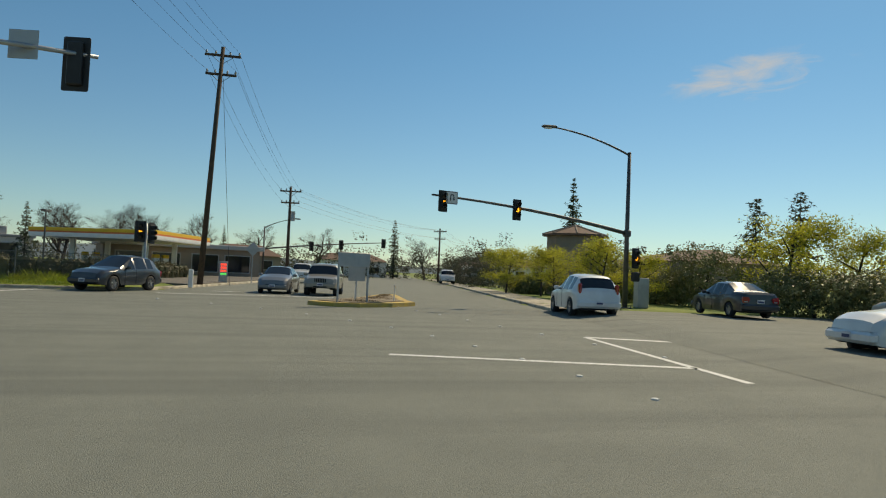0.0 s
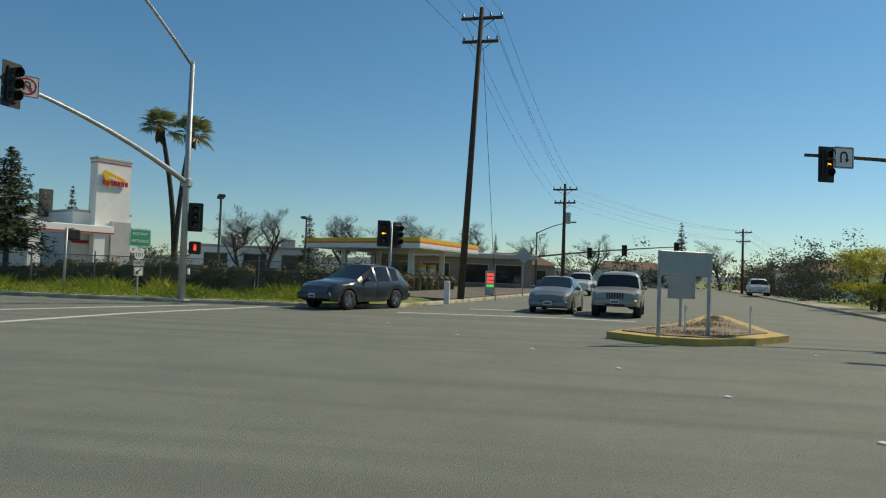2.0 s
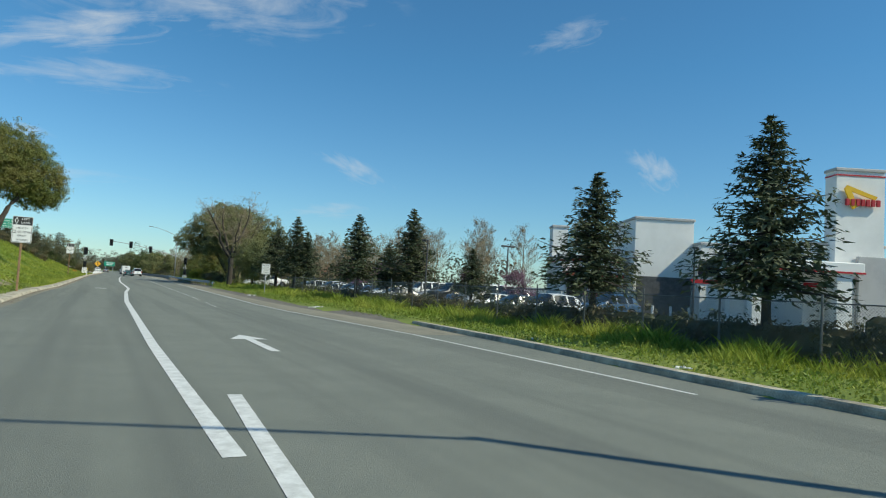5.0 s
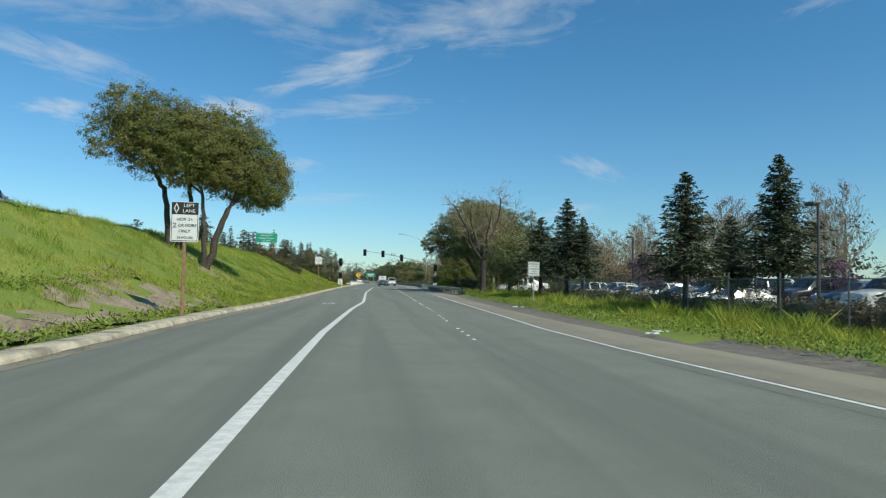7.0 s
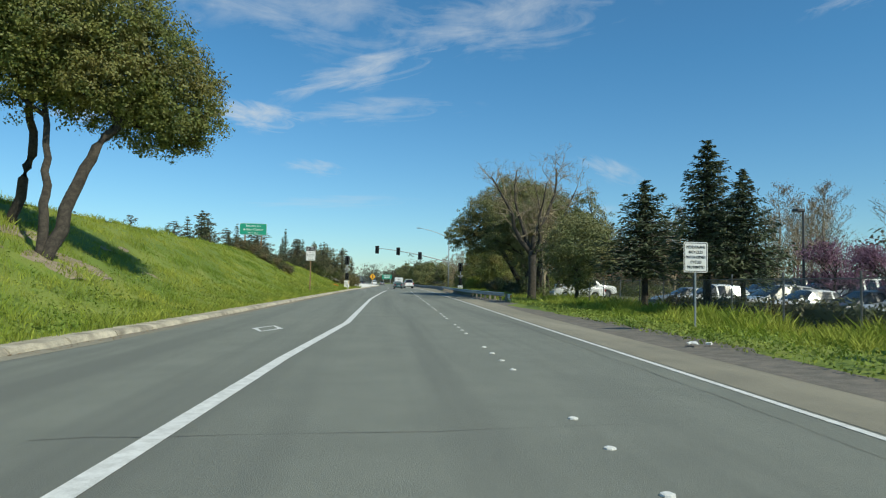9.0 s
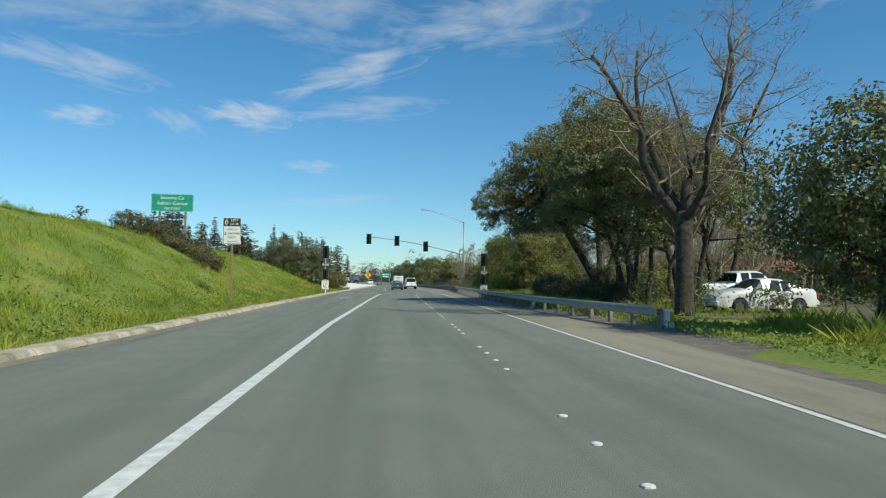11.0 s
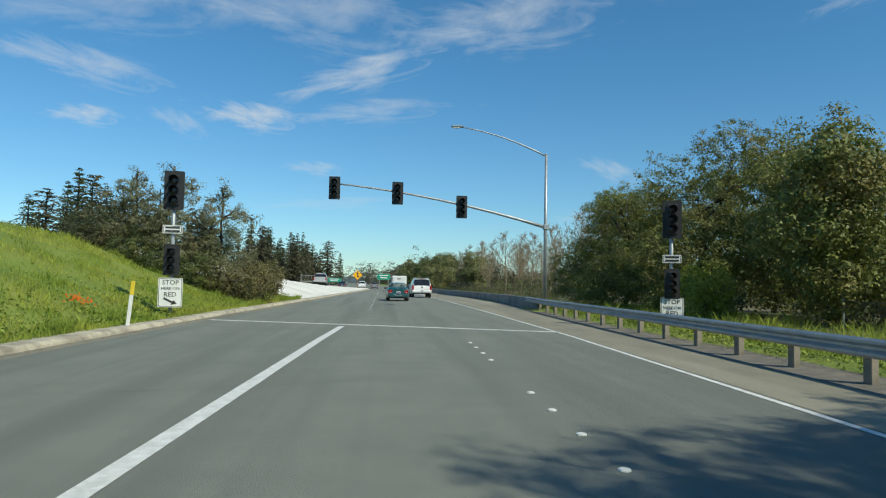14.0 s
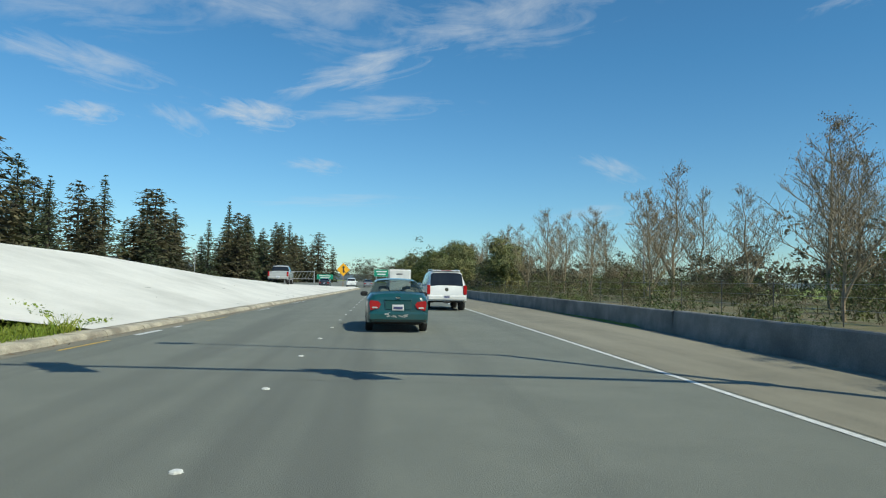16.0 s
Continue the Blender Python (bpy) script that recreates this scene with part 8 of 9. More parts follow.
    tz = tail_z or zb - 0.14
    for sx in (1, -1):
        if lamps == "tall":
            part("tail_lamp", Shape().rbox((0.17, 0.22, 0.46), (sx * (wr - 0.04), -L / 2 + 0.09, tz), 0.03), TAIL, c)
        elif lamps == "high":
            part("tail_lamp", Shape().rbox((0.13, 0.22, 0.42), (sx * (wr - 0.07), -L / 2 + 0.16, tz), 0.05), TAIL, c)
        else:
            o = [(-0.17, 0.02), (-0.1, -0.1), (0.16, -0.15), (0.2, 0.05), (0.17, 0.14), (-0.1, 0.11)]
            lamp = Shape().prism([(sx * (wr - 0.12 + x), tz + z) for x, z in [(x * 0.84, z * 0.9) for x, z in (o if sx > 0 else o[::-1])]], -L / 2 - 0.012, -L / 2 + 0.2)
            part("tail_lamp", lamp, TAIL, c)
            part("reversing_lamp", Shape().rbox((0.15, 0.03, 0.05), (sx * (wr - 0.1), -L / 2 - 0.006, tz - 0.07), 0.012), HEADL, c)
        part("head_lamp", Shape().rbox((0.4, 0.2, 0.15), (sx * (wf - 0.16), L / 2 - 0.13, interp(spec["belt"], L / 2 - 0.1) - 0.06), 0.04), HEADL, c)
        part("mirror", Shape().rbox((0.22, 0.13, 0.15), (sx * (W / 2 + 0.06), spec["front"][1] - 0.35, interp(spec["belt"], 0.5) + 0.08), 0.04), paint if not seats else TRIM_BLACK, c)
        if detail:
            for a, b in spec["side"][-2:]:
                part("door_handle", Shape().rbox((0.03, 0.17, 0.03), (sx * (W / 2 - 0.008), a + 0.1, interp(spec["belt"], a) - 0.12), 0.01), paint, c)
                part("door_gap", Shape().box((0.01, 0.012, interp(spec["belt"], a) - spec["sill"] - 0.12), (sx * (W / 2 - 0.004), b + 0.03, (interp(spec["belt"], a) + spec["sill"]) / 2)), TRIM_BLACK, c)
    part("bumper", Shape().rbox((W * 0.93, 0.2, 0.26), (0, -L / 2 + 0.04, spec["sill"] + 0.24), 0.06), paint, c)
    part("front_bumper", Shape().rbox((W * 0.86, 0.2, 0.26), (0, L / 2 - 0.06, spec["sill"] + 0.2), 0.07), paint, c)
    part("grille", Shape().rbox((W * 0.4, 0.08, 0.17), (0, L / 2 - 0.01, interp(spec["belt"], L / 2 - 0.1) - 0.12), 0.02), TRIM_BLACK, c)
    for y, z, nm in ((-L / 2 - 0.012, tz - 0.06 if lamps == "wide" else spec["sill"] + 0.3, "number_plate"), (L / 2 + 0.05, spec["sill"] + 0.22, "front_plate")):
        if nm == "number_plate" and lamps != "wide":
            y -= 0.06
        pl = part(nm, Shape().rbox((0.31, 0.012, 0.155), (0, y, z), 0.004), PLATE, c)
        sg = -1 if y < 0 else 1
        part("text_bar", Shape().box((0.25, 0.004, 0.07), (0, y + sg * 0.008, z - 0.012)), PLATE_INK, pl)
    return c


def compact(s):
    used = sorted({i for f in s.f for i in f})
    m = {o: k for k, o in enumerate(used)}
    out = Shape()
    out.v, out.f = [s.v[i] for i in used], [tuple(m[i] for i in f) for f in s.f]
    return out


# teal saloon ahead on the ramp
sd = car("sedan", "teal four-door saloon with red tail lamps on the ramp", SEDAN, TEAL, pose(9.72, 114.8, 0, 0, 0, 1.2), glass=GLASS, seats=True)
for sx in (-0.36, 0.36):
    part("seat_back", Shape().rbox((0.5, 0.16, 0.5), (sx, -0.75, 0.78), 0.08), SEAT, sd)
    part("headrest", Shape().rbox((0.28, 0.1, 0.17), (sx, -0.95, 1.08), 0.05), SEAT, sd)
    part("front_headrest", Shape().rbox((0.27, 0.1, 0.19), (sx, 0.05, 1.14), 0.05), SEAT, sd)
part("parcel_shelf", Shape().rbox((1.2, 0.5, 0.03), (0, -1.2, 0.97), 0.01), SEAT, sd)
part("plush_toy", Shape().rbox((0.14, 0.12, 0.12), (0.02, -1.28, 1.05), 0.05), SIGN_W, sd)
part("boot_recess", Shape().rbox((0.72, 0.03, 0.24), (0, -2.235, 0.74), 0.02), TEAL, sd)
part("boot_trim", Shape().rbox((0.74, 0.04, 0.03), (0, -2.24, 0.88), 0.01), TEAL, sd)
part("badge", Shape().rbox((0.12, 0.02, 0.06), (0, -2.25, 0.94), 0.01), CHROME, sd)
scuff = Shape()
random.seed(8)
for k in range(16):
    scuff.rbox((random.uniform(0.03, 0.12), 0.006, random.uniform(0.012, 0.04)), (random.uniform(-0.42, 0.3), -2.312, random.uniform(0.42, 0.54)), 0.003, Matrix.Rotation(random.uniform(-0.3, 0.3), 3, "Y"))
tagged(part("bumper_scuff", scuff, SILVER_P, sd, "scraped pale paint patches"), kind="stuff")
part("brake_light", Shape().rbox((0.3, 0.03, 0.03), (0, -1.42, 1.0), 0.01), TAIL, sd)
# white full-size SUV in the next lane
sv = car("suv", "large white sport utility vehicle with black wheels", SUV, WHITE_P, pose(12.42, 129.0, 0, 0, 0, 1.0), BLACK_RIM, 8, lamps="tall", category="car", tail_z=1.0)
for sx in (-0.66, 0.66):
    part("roof_rail", Shape().tube([(sx, -1.9, 1.9), (sx, -1.8, 1.97), (sx, 0.2, 1.99), (sx, 0.4, 1.91)], 0.025, 6), SILVER_P, sv)
part("roof_spoiler", Shape().rbox((1.36, 0.2, 0.05), (0, -2.1, 1.93), 0.02), WHITE_P, sv)
part("brake_light", Shape().rbox((0.5, 0.02, 0.025), (0, -2.205, 1.93), 0.008), TAIL, sv)
part("side_step_left", Shape().rbox((0.12, 2.0, 0.06), (-0.98, 0.05, 0.38), 0.02), TRIM_BLACK, sv)
part("side_step_right", Shape().rbox((0.12, 2.0, 0.06), (0.98, 0.05, 0.38), 0.02), TRIM_BLACK, sv)
part("crest_badge", Shape().tube([(0, -2.51, 1.02), (0, -2.53, 1.02)], 0.09, 12), CHROME, sv)
part("rear_wiper", Shape().rbox((0.4, 0.03, 0.03), (0.2, -2.45, 1.23), 0.01), TRIM_BLACK, sv)
part("tow_hitch", Shape().rbox((0.3, 0.15, 0.1), (0, -2.55, 0.42), 0.02), TRIM_BLACK, sv)
part("tailgate_seam", Shape().rbox((1.6, 0.012, 0.02), (0, -2.515, 0.84), 0.004), TRIM_BLACK, sv)
# horse trailer and its truck further on
tl = thing("horse_trailer", "white twin-axle horse trailer with closed rear door", "trailer", pose(11.2, 164.0, 0, 0, 0, 1.5))
prof = [(-2.5, 0.45), (-2.5, 2.42), (-2.42, 2.52), (2.0, 2.52), (2.3, 2.4), (2.5, 2.1), (2.5, 0.45)]
body = Shape()
nn = len(prof)
body.v = [(-1.05, y, z) for y, z in prof] + [(1.05, y, z) for y, z in prof]
body.f = [tuple(range(nn)), tuple(reversed(range(nn, 2 * nn)))] + [(i, nn + i, nn + (i + 1) % nn, (i + 1) % nn) for i in range(nn)]
part("body", body, WHITE_P, tl)
part("rear_door", Shape().rbox((1.85, 0.04, 1.85), (0, -2.515, 1.42), 0.02), WHITE_P, tl)
part("door_latch", Shape().rbox((0.4, 0.04, 0.05), (-0.6, -2.55, 1.3), 0.015), STEEL_D, tl)
part("emblem", Shape().rbox((0.6, 0.008, 0.14), (-0.1, -2.54, 2.05), 0.003), STEEL_D, tl)
part("roof_rack", Shape().rbox((0.7, 0.6, 0.12), (0.1, -1.6, 2.58), 0.03), TRIM_BLACK, tl)
for k in range(5):
    part("side_vent", Shape().rbox((0.02, 0.62, 0.26), (-1.055, -1.9 + 0.75 * k, 2.1), 0.008), WIN_DARK if k in (0, 4) else SILVER_P, tl)
for sx in (1, -1):
    part("tail_lamp", Shape().rbox((0.08, 0.04, 0.16), (sx * 0.98, -2.52, 1.25), 0.015), TAIL, tl)
    part("fender", Shape().rbox((0.12, 1.7, 0.1), (sx * 1.05, -0.15, 0.86), 0.04), WHITE_P, tl)
    ty, ri, hb_ = wheel_meshes(0.35, 0.2, SIGN_W, 5)
    for y in (-0.55, 0.25):
        wh = part("wheel", ty, None, tl, at=pose(sx * 1.02, y, 0.35, 0, 0, 0 if sx > 0 else 180))
        part("rim", ri, None, wh)
part("drawbar", Shape().rbox((0.12, 1.4, 0.1), (0, 3.1, 0.5), 0.02), STEEL_D, tl)
tp = car("pickup_truck", "white pickup truck towing the horse trailer", PICKUP, WHITE_P, pose(11.0, 170.8, 0, 0, 0, 1.5), category="pickup")
part("camper_shell", Shape().rbox((1.7, 1.85, 0.6), (0, -1.8, 1.5), 0.1), WHITE_P, tp)
# freeway traffic
car("pickup_truck", "silver pickup truck on the freeway", PICKUP, SILVER_P, pose(-0.6, 162.5, 0.82, 0, 0, 2), category="pickup", lamps="tall")
car("suv", "small white utility car far along the freeway", CROSSOVER, WHITE_P, pose(4.2, 214, 0.06, 0, 0, 1), lamps="high")
car("sedan", "black saloon far along the freeway", SEDAN, BLACK_P, pose(0.2, 206, 0.08, 0, 0, 1))
car("sedan", "dark grey saloon far along the freeway", SEDAN, GREY_P, pose(7.0, 222, 0, 0, 0, 1))
car("suv", "grey utility car on the raised freeway", CROSSOVER, SILVER_P, pose(-12.6, 88, 4.0, 0, 0, 1), lamps="high")
car("pickup_truck", "grey pickup truck on the raised freeway", PICKUP, GREY_P, pose(-17.0, 3, 4.63, 0, 0, 1), category="pickup")
# junction traffic
car("suv", "white compact utility car crossing the junction", CROSSOVER, WHITE_P, pose(4.6, -80.6, 0, 0, 0, -101), lamps="high", tail_z=1.08)
car("suv", "dark blue-grey compact utility car near the corner", CROSSOVER, NAVY_P, pose(14.15, -61.35, 0, 0, 0, 64))
car("sedan", "grey hatchback saloon waiting at the stop line", SEDAN, GREY_P, pose(17.8, -68.9, 0, 0, 0, 79))
jp = car("suv", "boxy champagne off-road car waiting at the stop line", dict(SUV, L=4.55, W=1.8, top=[(y * 0.89, z * 0.88) for y, z in SUV["top"]], belt=[(y * 0.89, z * 0.88) for y, z in SUV["belt"]],
     wide=[(y * 0.89, w * 0.9) for y, w in SUV["wide"]], roof=[(y * 0.89, w * 0.9) for y, w in SUV["roof"]], side=[(a * 0.89, b * 0.89) for a, b in SUV["side"]], rear=(-2.43 * 0.89, -2.17 * 0.89), front=(0.75 * 0.89, 1.23 * 0.89),
     axles=(-1.3, 1.34), wheel=0.36), TAN_P, pose(17.0, -71.3, 0, 0, 0, 79))
for k in range(7):
    part("grille_slot", Shape().rbox((0.05, 0.03, 0.2), (-0.27 + 0.09 * k, 2.31, 0.82), 0.01), WIN_DARK, jp)
car("sedan", "black saloon on the side street", SEDAN, BLACK_P, pose(4.3, -87.5, 0.16, 0, 0, -100))
car("sedan", "silver saloon on the side street", SEDAN, SILVER_P, pose(-2.2, -90.6, 0.17, 0, 0, -100))
car("suv", "white car waiting at the side street line", CROSSOVER, WHITE_P, pose(-9.2, -82.2, 0.0, 0, 0, -12))
car("pickup_truck", "white pickup truck far along the cross street", PICKUP, WHITE_P, pose(46, -71.8, 0, 0, 0, 79), category="pickup")
car("suv", "white utility car parked far along the street", SUV, WHITE_P, pose(68, -92.5, 0.1, 0, 0, 78))
# parked cars behind the fence
paints = [WHITE_P, BLACK_P, SILVER_P, BLUE_P, GREY_P, WHITE_P, NAVY_P, SILVER_P]
k = 0
for y in np.arange(-22, 27, 3.0):
    for x0 in ((31.5,) if y < -12 else (32.0, 41.5)):
        k += 1
        if k % 7 == 3:
            continue
        sp_, nm = ((SEDAN, "sedan"), (CROSSOVER, "suv"), (SEDAN, "sedan"), (SUV, "suv"))[k % 4]
        if x0 > 36 and k % 2:
            continue
        pt = paints[(k * 3) % 8]
        car(nm, pt.name.replace("_paint", "").replace("_", " ") + (" saloon" if nm == "sedan" else " utility car") + " parked nose-in behind the fence", sp_, pt, pose(x0, y, 0.1, 0, 0, 88 + (k % 3) * 2), detail=False, group="parked cars", lamps="wide" if nm == "sedan" else "high")
row_paints = [WHITE_P, NAVY_P, WHITE_P, SILVER_P, BLACK_P, WHITE_P, GREY_P, SILVER_P, WHITE_P, BLUE_P]
for k, y in enumerate(np.arange(-25.5, 22, 2.85)):
    if k in (3, 4, 5, 6, 14):
        continue
    sp_, nm = ((CROSSOVER, "suv"), (SEDAN, "sedan"), (SEDAN, "sedan"), (CROSSOVER, "suv"), (SEDAN, "sedan"))[k % 5]
    pt = row_paints[k % 10]
    car(nm, pt.name.replace("_paint", "").replace("_", " ") + (" saloon" if nm == "sedan" else " utility car") + " parked close behind the chain-link fence", sp_, pt,
        pose(24.0 + 0.15 * (k % 3), y, lot_z(24, y) + 0.005, 0, 0, 88 + (k % 3) * 2), detail=False, group="parked cars", lamps="wide" if nm == "sedan" else "high")
for x, y, rz, sp_, pt, nm in ((22.4, 43.6, -86, PICKUP, WHITE_P, "pickup_truck"), (19.9, 38.0, 92, SEDAN, WHITE_P, "sedan")):
    car(nm, "white vehicle parked behind the guardrail", sp_, pt, pose(x + 3, y, 0.19, 0, 0, rz), detail=False, group="parked cars", category="car" if nm == "sedan" else "pickup")


# ---- buildings ----
lot = Shape()
lot_ys = list(np.arange(-58, 34.1, 2.0))
lot_xs = [0, 0.6, 1.2, 2.0, 3.0, 4.0, 6.0, 8.0, 10.0, 11.0, 12.0, 13.0, 30.0, 53.0]
for y in lot_ys:
    lot.v += [(along(LOT_EDGE, y) + x, y, lot_z(along(LOT_EDGE, y) + x, y)) for x in lot_xs]
n_ = len(lot_xs)
lot.f = [(r * n_ + c, r * n_ + c + 1, (r + 1) * n_ + c + 1, (r + 1) * n_ + c) for r in range(len(lot_ys) - 1) for c in range(n_ - 1)]
tagged(part("car_park", lot, ASPHALT, smooth=True), "grey asphalt car park behind the fence", "car park", kind="structure")

corner = Shape().slab([street(7.5, -0.7)[:2], street(60, -0.7)[:2], street(60, -8)[:2], street(9.5, -8)[:2]], 0.0, 0.17)
tagged(part("corner_ground", corner, SHOULDER), "dusty gravel strip beside the street", "ground", kind="structure")


def window(parent, size, at, mat=WIN_DARK, frame=STUCCO_G, name="window"):
    w = part(name, Shape().box((size[0], 0.04, size[1]), (0, 0.0, 0)), mat, parent, at=at)
    for dx, dz, sx, sz in ((0, size[1] / 2, size[0] + 0.12, 0.08), (0, -size[1] / 2, size[0] + 0.12, 0.08), (size[0] / 2, 0, 0.08, size[1]), (-size[0] / 2, 0, 0.08, size[1])):
        part("frame", Shape().box((sx, 0.09, sz), (dx, -0.01, dz)), frame, w)
    return w


# restaurant with sign tower: local x along its front, y into it
R0 = pose(39.6, -15.3, 0.12, 0, 0, -27.8)
rs = thing("restaurant", "white stucco restaurant with red bands and tall sign tower", "building", R0)


def block(name, x0, x1, y0, y1, h, mat=STUCCO, cap=True, band=True):
    b = part(name, Shape().box((x1 - x0, y1 - y0, h), ((x0 + x1) / 2, (y0 + y1) / 2, h / 2)), mat, rs)
    if cap:
        part("parapet", Shape().rbox((x1 - x0 + 0.18, y1 - y0 + 0.18, 0.22), ((x0 + x1) / 2, (y0 + y1) / 2, h + 0.1), 0.04), STUCCO_G, b)
        if band:
            part("parapet_band", Shape().box((x1 - x0 + 0.06, y1 - y0 + 0.06, 0.1), ((x0 + x1) / 2, (y0 + y1) / 2, h - 0.28)), RED_BAND, b)
    return b


block("wall_block", 0.4, 5.0, 0, 7, 7.7, STUCCO, band=False)
block("wall_block", -5.0, 0, 1.5, 9, 4.5, STUCCO)
block("wall_block", 5.0, 16.0, -1.6, 9, 5.8, STUCCO, band=False)
block("wall_block", 9.6, 15.0, -7.6, -1.6, 5.7, STUCCO, band=False)
tower = block("sign_tower", 11.1, 14.3, -8.6, -7.3, 10.65, STUCCO)
block("wall_block", -4.6, -3.2, 9.2, 11, 7.6, STUCCO, band=False)
part("awning", Shape().rbox((4.8, 0.5, 0.22), (-2.5, 1.25, 3.1), 0.04), RED_BAND, rs)
part("wall_band", Shape().box((5.3, 0.05, 0.3), (6.95, -1.63, 3.0)), RED_BAND, rs)
part("wall_band", Shape().box((5.4, 0.05, 0.3), (12.3, -7.63, 3.0)), RED_BAND, rs)
for x in (-3.8, -1.4):
    window(rs, (1.6, 2.0), pose(x, 1.47, 1.7))
for x in (5.6, 8.0):
    window(rs, (1.7, 1.2), pose(x, -1.63, 4.0))
# drive-through canopy
part("canopy_roof", Shape().rbox((7.2, 4.2, 0.75), (8.2, -8.6, 4.05), 0.06), STUCCO, rs)
part("canopy_band", Shape().box((7.26, 4.26, 0.12), (8.2, -8.6, 3.78)), RED_BAND, rs)
for x, y in ((5.3, -10.2), (10.6, -10.2), (5.3, -7.0)):
    part("canopy_column", Shape().rbox((1.0, 0.7, 3.7), (x, y, 1.85), 0.04), STUCCO, rs)
part("roof_vent", Shape().rbox((1.1, 0.5, 2.6), (9.4, -2.6, 6.6), 0.03), STEEL_D, rs)
part("wall_pier", Shape().rbox((1.9, 0.3, 5.0), (13.4, -8.8, 2.5), 0.03), STUCCO_G, rs)
for k in range(7):
    part("bollard", Shape().tube([(0.5 + 1.3 * k, -4.6, 0), (0.5 + 1.3 * k, -4.6, 1.0)], 0.09, 8), SIGN_W, rs)
part("service_gate", Shape().rbox((4.2, 0.2, 3.2), (2.6, -0.5, 1.6), 0.03), STEEL_D, rs)
# sign on the tower: yellow bent arrow over a red bar, plain shapes
sg = part("tower_sign", Shape().prism([(0.75, 0.05), (-0.85, 0.62), (-1.0, 0.42), (-0.55, -0.65), (-0.28, -0.5), (-0.62, 0.3), (0.62, -0.12)], -0.09, 0.0), YEL_BAND, rs, at=pose(12.75, -8.72, 8.9) @ Matrix.Scale(1.25, 4))
for k in range(7):
    part("sign_block", Shape().rbox((0.2, 0.12, 0.36), (-0.82 + 0.27 * k, -0.06, -0.28), 0.02), RED_BAND, sg)
# store beyond the palms
st = thing("store", "low white flat-roofed store behind the hedge", "building", pose(58, -38, 0.12, 0, 0, -68))
part("wall", Shape().box((13, 9, 3.3), (0, 4.5, 1.65)), STUCCO, st)
part("roof", Shape().rbox((13.5, 9.5, 0.3), (0, 4.5, 3.4), 0.05), STUCCO_G, st)
for x in (-4, 0, 4):
    window(st, (2.4, 1.9), pose(x, -0.04, 1.7))
for x in (-3, 3.5):
    part("roof_unit", Shape().rbox((1.6, 1.4, 1.0), (x, 4, 4.0), 0.05), GREY_BACK, st)

# filling station canopy
gs = thing("fuel_canopy", "white fuel station canopy with yellow and red edge", "canopy", pose(0, 0, 0))
A, B, Cc = Vector((44.1, -48.5, 0)), Vector((37.9, -59.5, 0)), Vector((49.7, -62.8, 0))
D = A + Cc - B
quad = [A, B, Cc, D]
part("canopy_deck", Shape().slab([(p.x, p.y) for p in quad], 3.2, 3.95), STUCCO, gs)
ctr = (A + Cc) / 2
for z0_, z1_, mt, nm in ((3.7, 3.98, YEL_BAND, "yellow_edge"), (3.56, 3.7, ORANGE_BAND, "orange_edge"), (3.28, 3.56, SIGN_W, "white_edge")):
    for p, q in ((A, B), (B, Cc), (Cc, D), (D, A)):
        e = (q - p).normalized()
        o = Vector((-e.y, e.x, 0))
        if (p + o - ctr).length < (p - ctr).length:
            o = -o
        part(nm, Shape().slab([(w.x, w.y) for w in (p, q, q + o * 0.03, p + o * 0.03)], z0_, z1_), mt, gs)
for f, g_ in ((0.2, 0.25), (0.2, 0.75), (0.8, 0.25), (0.8, 0.75)):
    p = A.lerp(B, f).lerp(D.lerp(Cc, f), g_)
    part("column", Shape().rbox((0.45, 0.45, 3.2), (p.x, p.y, 1.6), 0.03), SIGN_W, gs)
for f, g_ in ((0.2, 0.42), (0.2, 0.58), (0.8, 0.42), (0.8, 0.58)):
    p = A.lerp(B, f).lerp(D.lerp(Cc, f), g_)
    pm = thing("fuel_pump", "red and white fuel pump under the canopy", "fuel pump", pose(p.x, p.y, 0.1, 0, 0, 20), "fuel pumps")
    part("body", Shape().rbox((0.9, 0.5, 1.7), (0, 0, 0.85), 0.05), SIGN_W, pm)
    part("header", Shape().rbox((0.94, 0.54, 0.35), (0, 0, 1.8), 0.05), YEL_BAND, pm)
    part("screen", Shape().rbox((0.4, 0.02, 0.3), (0, -0.26, 1.25), 0.01), WIN_DARK, pm)
ks = thing("station_shop", "low fuel station shop with dark windows", "building", pose(56, -60, 0.1, 0, 0, -72))
part("wall", Shape().box((16, 7, 3.0), (0, 3.5, 1.5)), STUCCO_T, ks)
part("roof", Shape().rbox((16.8, 8, 0.5), (0, 3.5, 3.2), 0.06), STUCCO_G, ks)
for x in (-5.5, -2, 2, 5.5):
    window(ks, (2.8, 1.9), pose(x, -0.03, 1.4))
ps = thing("price_sign", "fuel price sign with red and green digits", "sign", pose(31.2, -65.2, 0.1, 0, 0, -76) @ Matrix.Scale(0.68, 4))
part("frame", Shape().rbox((0.9, 0.14, 2.3), (0, 0, 1.15), 0.03), GREY_BACK, ps)
for k, mt in enumerate((REDL, REDL, REDL, GREENL)):
    for j in range(3):
        part("digit_bar", Shape().box((0.16, 0.02, 0.2), (-0.22 + 0.22 * j, -0.08, 1.95 - 0.34 * k)), mt, ps)
dg = thing("warning_sign", "grey back of a diamond road sign on a post", "road sign", pose(32.6, -67.2, 0.1, 0, 0, -76))
part("panel", Shape().prism([(0, -0.55), (0.55, 0), (0, 0.55), (-0.55, 0)], -0.01, 0.01), GREY_BACK, dg, at=pose(0, 0, 2.6))
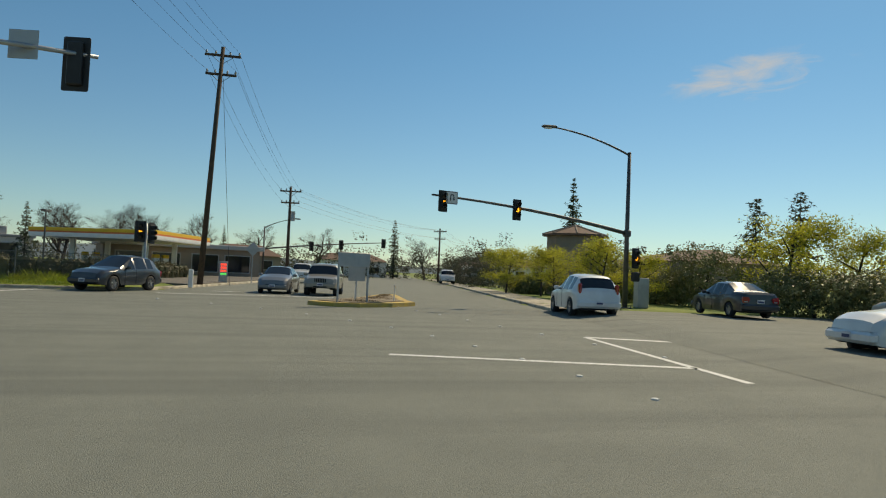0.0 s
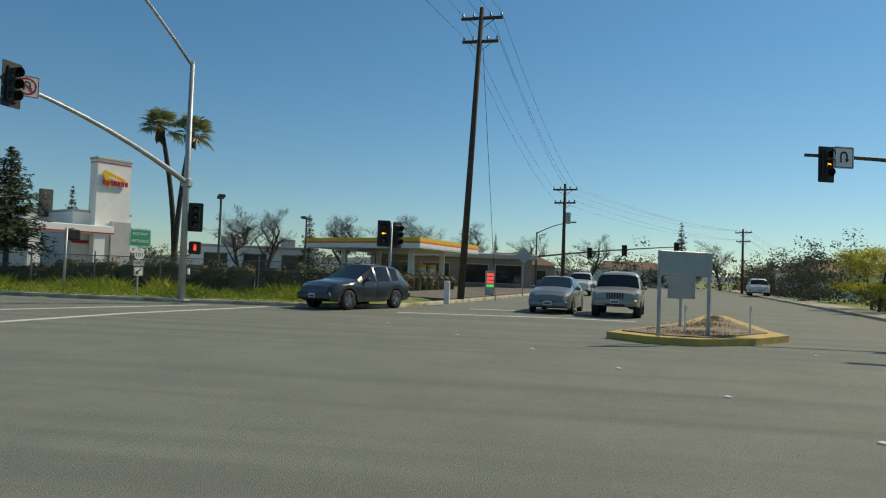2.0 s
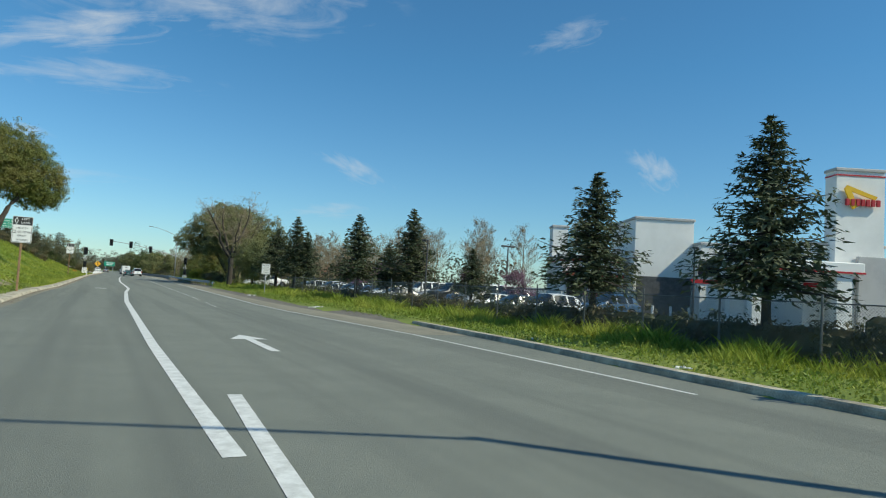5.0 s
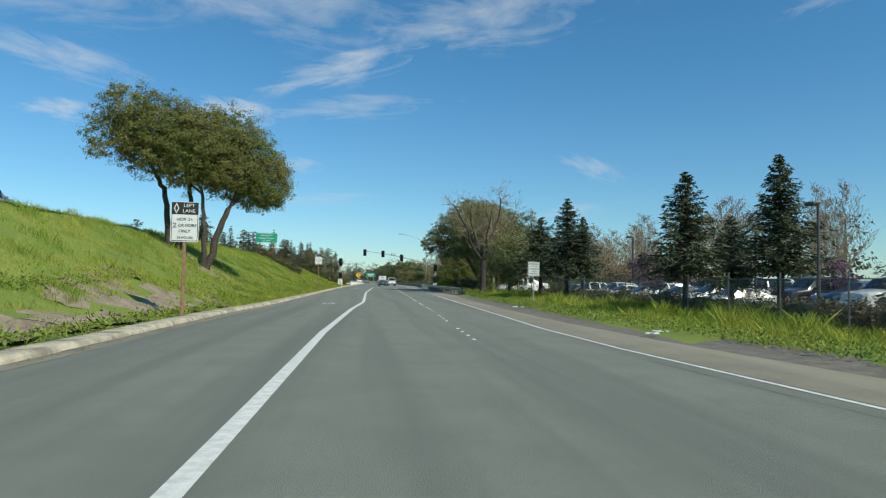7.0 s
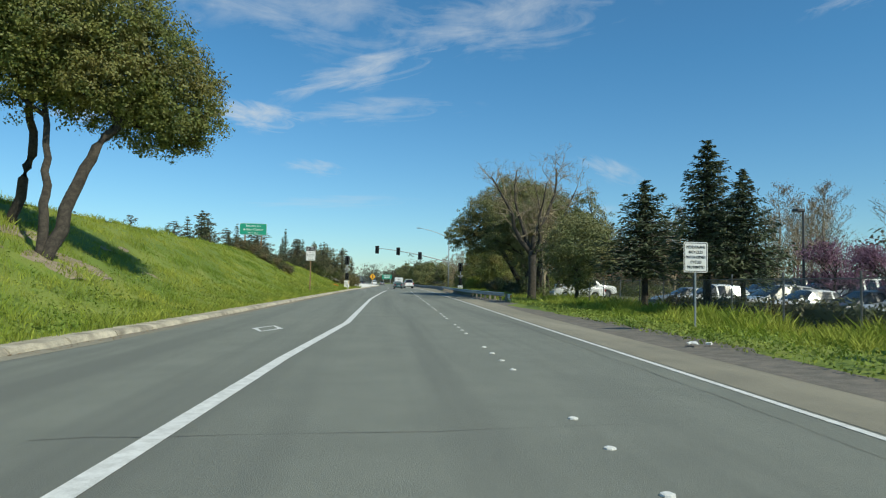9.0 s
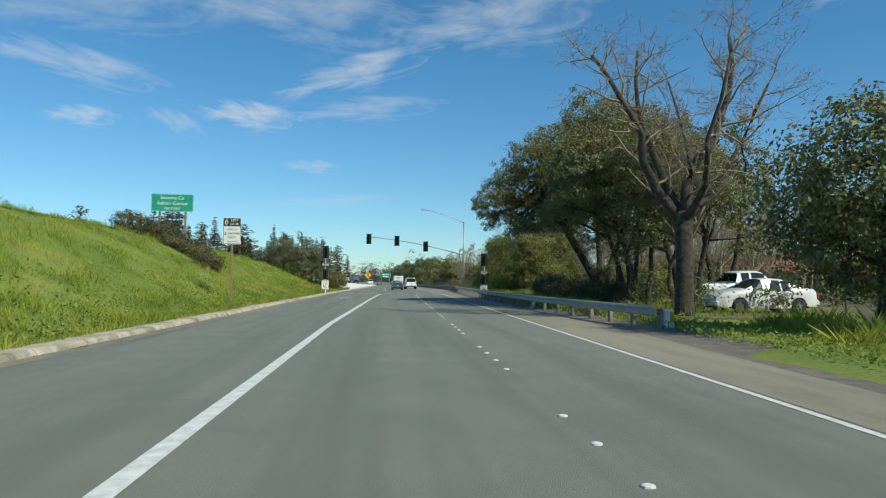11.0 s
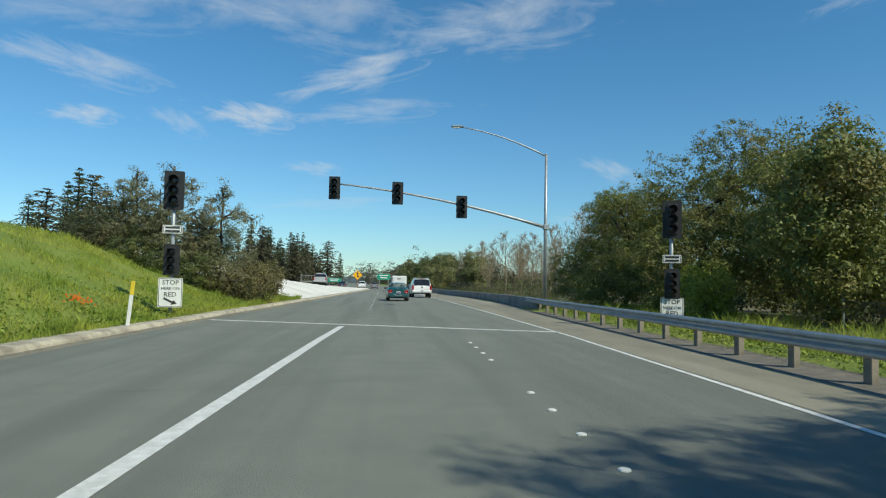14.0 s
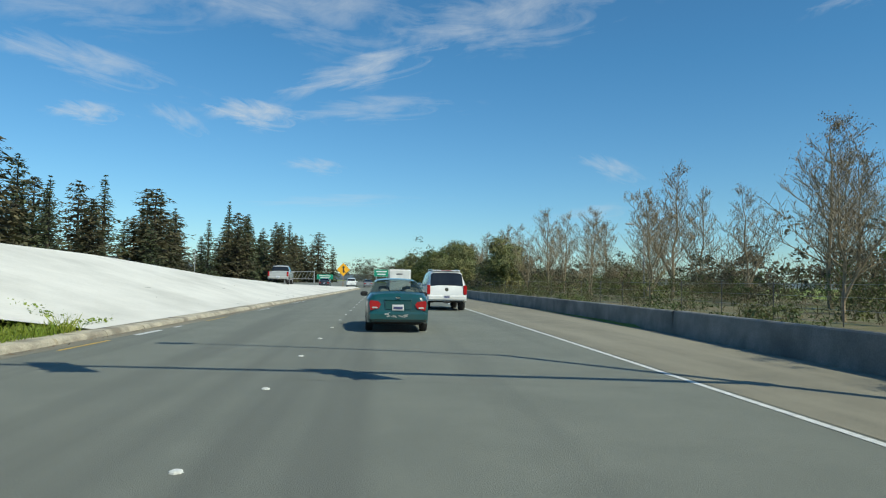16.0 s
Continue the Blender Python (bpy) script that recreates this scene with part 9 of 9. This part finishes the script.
part("post", Shape().rbox((0.06, 0.06, 2.9), (0, 0.05, 1.45), 0.008), GALV, dg)

# tan building with tiled roof across the junction
tb = thing("tan_building", "tan stucco building with hipped clay tile roof", "building", pose(31.5, -93.5, 0.12))
oct_ = [(2.35 * math.cos(radians(22.5 + 45 * k)), 2.35 * math.sin(radians(22.5 + 45 * k))) for k in range(8)]
part("wall", Shape().slab(oct_, 0, 5.0), STUCCO_T, tb)
rf = Shape().add([(x * 1.18, y * 1.18, 4.9) for x, y in oct_] + [(x * 1.18, y * 1.18, 5.08) for x, y in oct_] + [(0, 0, 5.9)],
                 [tuple(reversed(range(8)))] + [(i, (i + 1) % 8, 8 + (i + 1) % 8, 8 + i) for i in range(8)] + [(8 + i, 8 + (i + 1) % 8, 16) for i in range(8)])
part("roof", rf, ROOF_TILE, tb)
for k in range(8):
    a = radians(22.5 + 45 * k)
    part("roof_ridge", Shape().tube([(2.77 * math.cos(a), 2.77 * math.sin(a), 5.1), (0, 0, 5.94)], 0.06, 5), STUCCO_T, tb)
part("wing", Shape().box((9, 8, 3.0), (-6.5, -7, 1.5)), STUCCO_T, tb)
part("wing_roof", Shape().add([(-11.5, -2.6, 2.95), (-1.5, -2.6, 2.95), (-1.5, -11.4, 2.95), (-11.5, -11.4, 2.95), (-8.5, -7, 4.0), (-4.5, -7, 4.0)], [(0, 1, 5, 4), (1, 2, 5), (2, 3, 4, 5), (3, 0, 4), (3, 2, 1, 0)]), ROOF_TILE, tb)
for x, y, rz, w, h, lb in ((78, -66, -78, 9, 2.8, "small house with brown pitched roof"), (126, -88, -78, 14, 3.4, "low cream shop far along the street"), (112, -118, -70, 12, 3.2, "low grey shop far along the street"), (70, -104, -75, 10, 2.8, "low pale building behind street trees")):
    hs = thing("building", lb, "building", pose(x, y, 0.1, 0, 0, rz))
    part("wall", Shape().box((w, 8, h), (0, 4, h / 2)), STUCCO_T if "tan" in lb or "brown" in lb else STUCCO, hs)
    part("roof", Shape().add([(-w / 2 - 0.4, -0.4, h), (w / 2 + 0.4, -0.4, h), (w / 2 + 0.4, 8.4, h), (-w / 2 - 0.4, 8.4, h), (-w / 2 + 2, 4, h + 1.6), (w / 2 - 2, 4, h + 1.6)], [(0, 1, 5, 4), (1, 2, 5), (2, 3, 4, 5), (3, 0, 4), (3, 2, 1, 0)]), ROOF_TILE, hs)
    for k in (-0.3, 0, 0.3):
        window(hs, (w * 0.16, 1.3), pose(k * w, -0.03, 1.5))

# long low building with a red tile roof behind the bare trees
lb_ = thing("long_building", "long low building with red tile roof and tan walls", "building", pose(57.2, 100.3, 0.0, 0, 0, -30))
part("wall", Shape().box((31, 9, 3.1), (0, 4.5, 1.55)), STUCCO_T, lb_)
part("roof", Shape().add([(-16.3, -0.9, 3.05), (16.3, -0.9, 3.05), (16.3, 9.9, 3.05), (-16.3, 9.9, 3.05), (-16.3, -0.9, 3.2), (16.3, -0.9, 3.2), (16.3, 9.9, 3.2), (-16.3, 9.9, 3.2), (-13.5, 4.5, 5.5), (13.5, 4.5, 5.5)],
                         [(3, 2, 1, 0), (0, 1, 5, 4), (1, 2, 6, 5), (2, 3, 7, 6), (3, 0, 4, 7), (4, 5, 9, 8), (5, 6, 9), (6, 7, 8, 9), (7, 4, 8)]), RED_TILE, lb_)
for k in range(53):                                        # raised rolls of the tile courses
    x = -15.6 + 0.6 * k
    part("tile_roll", Shape().tube([(x, -0.92, 3.22), (max(-13.5, min(13.5, x)), 4.5 - max(0, abs(x) - 13.5) * 1.9, 5.52 - max(0, abs(x) - 13.5) * 0.81)], 0.07, 4), RED_TILE, lb_)
part("roof_ridge", Shape().tube([(-13.5, 4.5, 5.53), (13.5, 4.5, 5.53)], 0.12, 6), RED_TILE, lb_)
for x in (-12, -8, -4, 4, 8, 12):
    window(lb_, (1.8, 1.4), pose(x, -0.03, 1.6))
part("door", Shape().box((1.6, 0.08, 2.1), (0, -0.03, 1.05)), SIGN_W, lb_)
part("screen_wall", Shape().rbox((3.2, 0.25, 2.3), (-9.5, -7.0, 1.15), 0.04), STUCCO, lb_)
twin = thing("street_lamp", "slender grey twin-armed car park lamp", "street lamp", pose(40.1, 106.8, 0.1, 0, 0, -20), "street lamps")
part("pole", Shape().tube([(0, 0, 0), (0, 0, 9.0)], [0.1, 0.06], 8), GALV, twin, smooth=True)
for sg in (-1, 1):
    part("arm", Shape().tube([(0, 0, 8.6), (sg * 0.9, 0, 9.15), (sg * 1.9, 0, 9.45)], [0.05, 0.04, 0.035], 6), GALV, twin, smooth=True)
    part("lamp_head", Shape().rbox((0.75, 0.28, 0.13), (sg * 2.2, 0, 9.46), 0.05), GREY_BACK, twin)

# litter along the shoulders
random.seed(31)
for x, y in ((13.6, -44.5), (13.0, -3.5), (12.6, -21), (13.2, -20.2), (14.5, -38.0), (16.0, 62)):
    s = Shape()
    for _ in range(7):
        s.rbox((random.uniform(0.06, 0.16), random.uniform(0.05, 0.12), random.uniform(0.02, 0.06)), (random.gauss(0, 0.1), random.gauss(0, 0.12), 0.03), 0.01, Matrix.Rotation(random.uniform(0, 3), 3, "Z"))
    tagged(part("litter", s, SIGN_W, at=pose(x, y, 0.08)), "crumpled white paper litter by the road edge", "litter", "roadside litter")
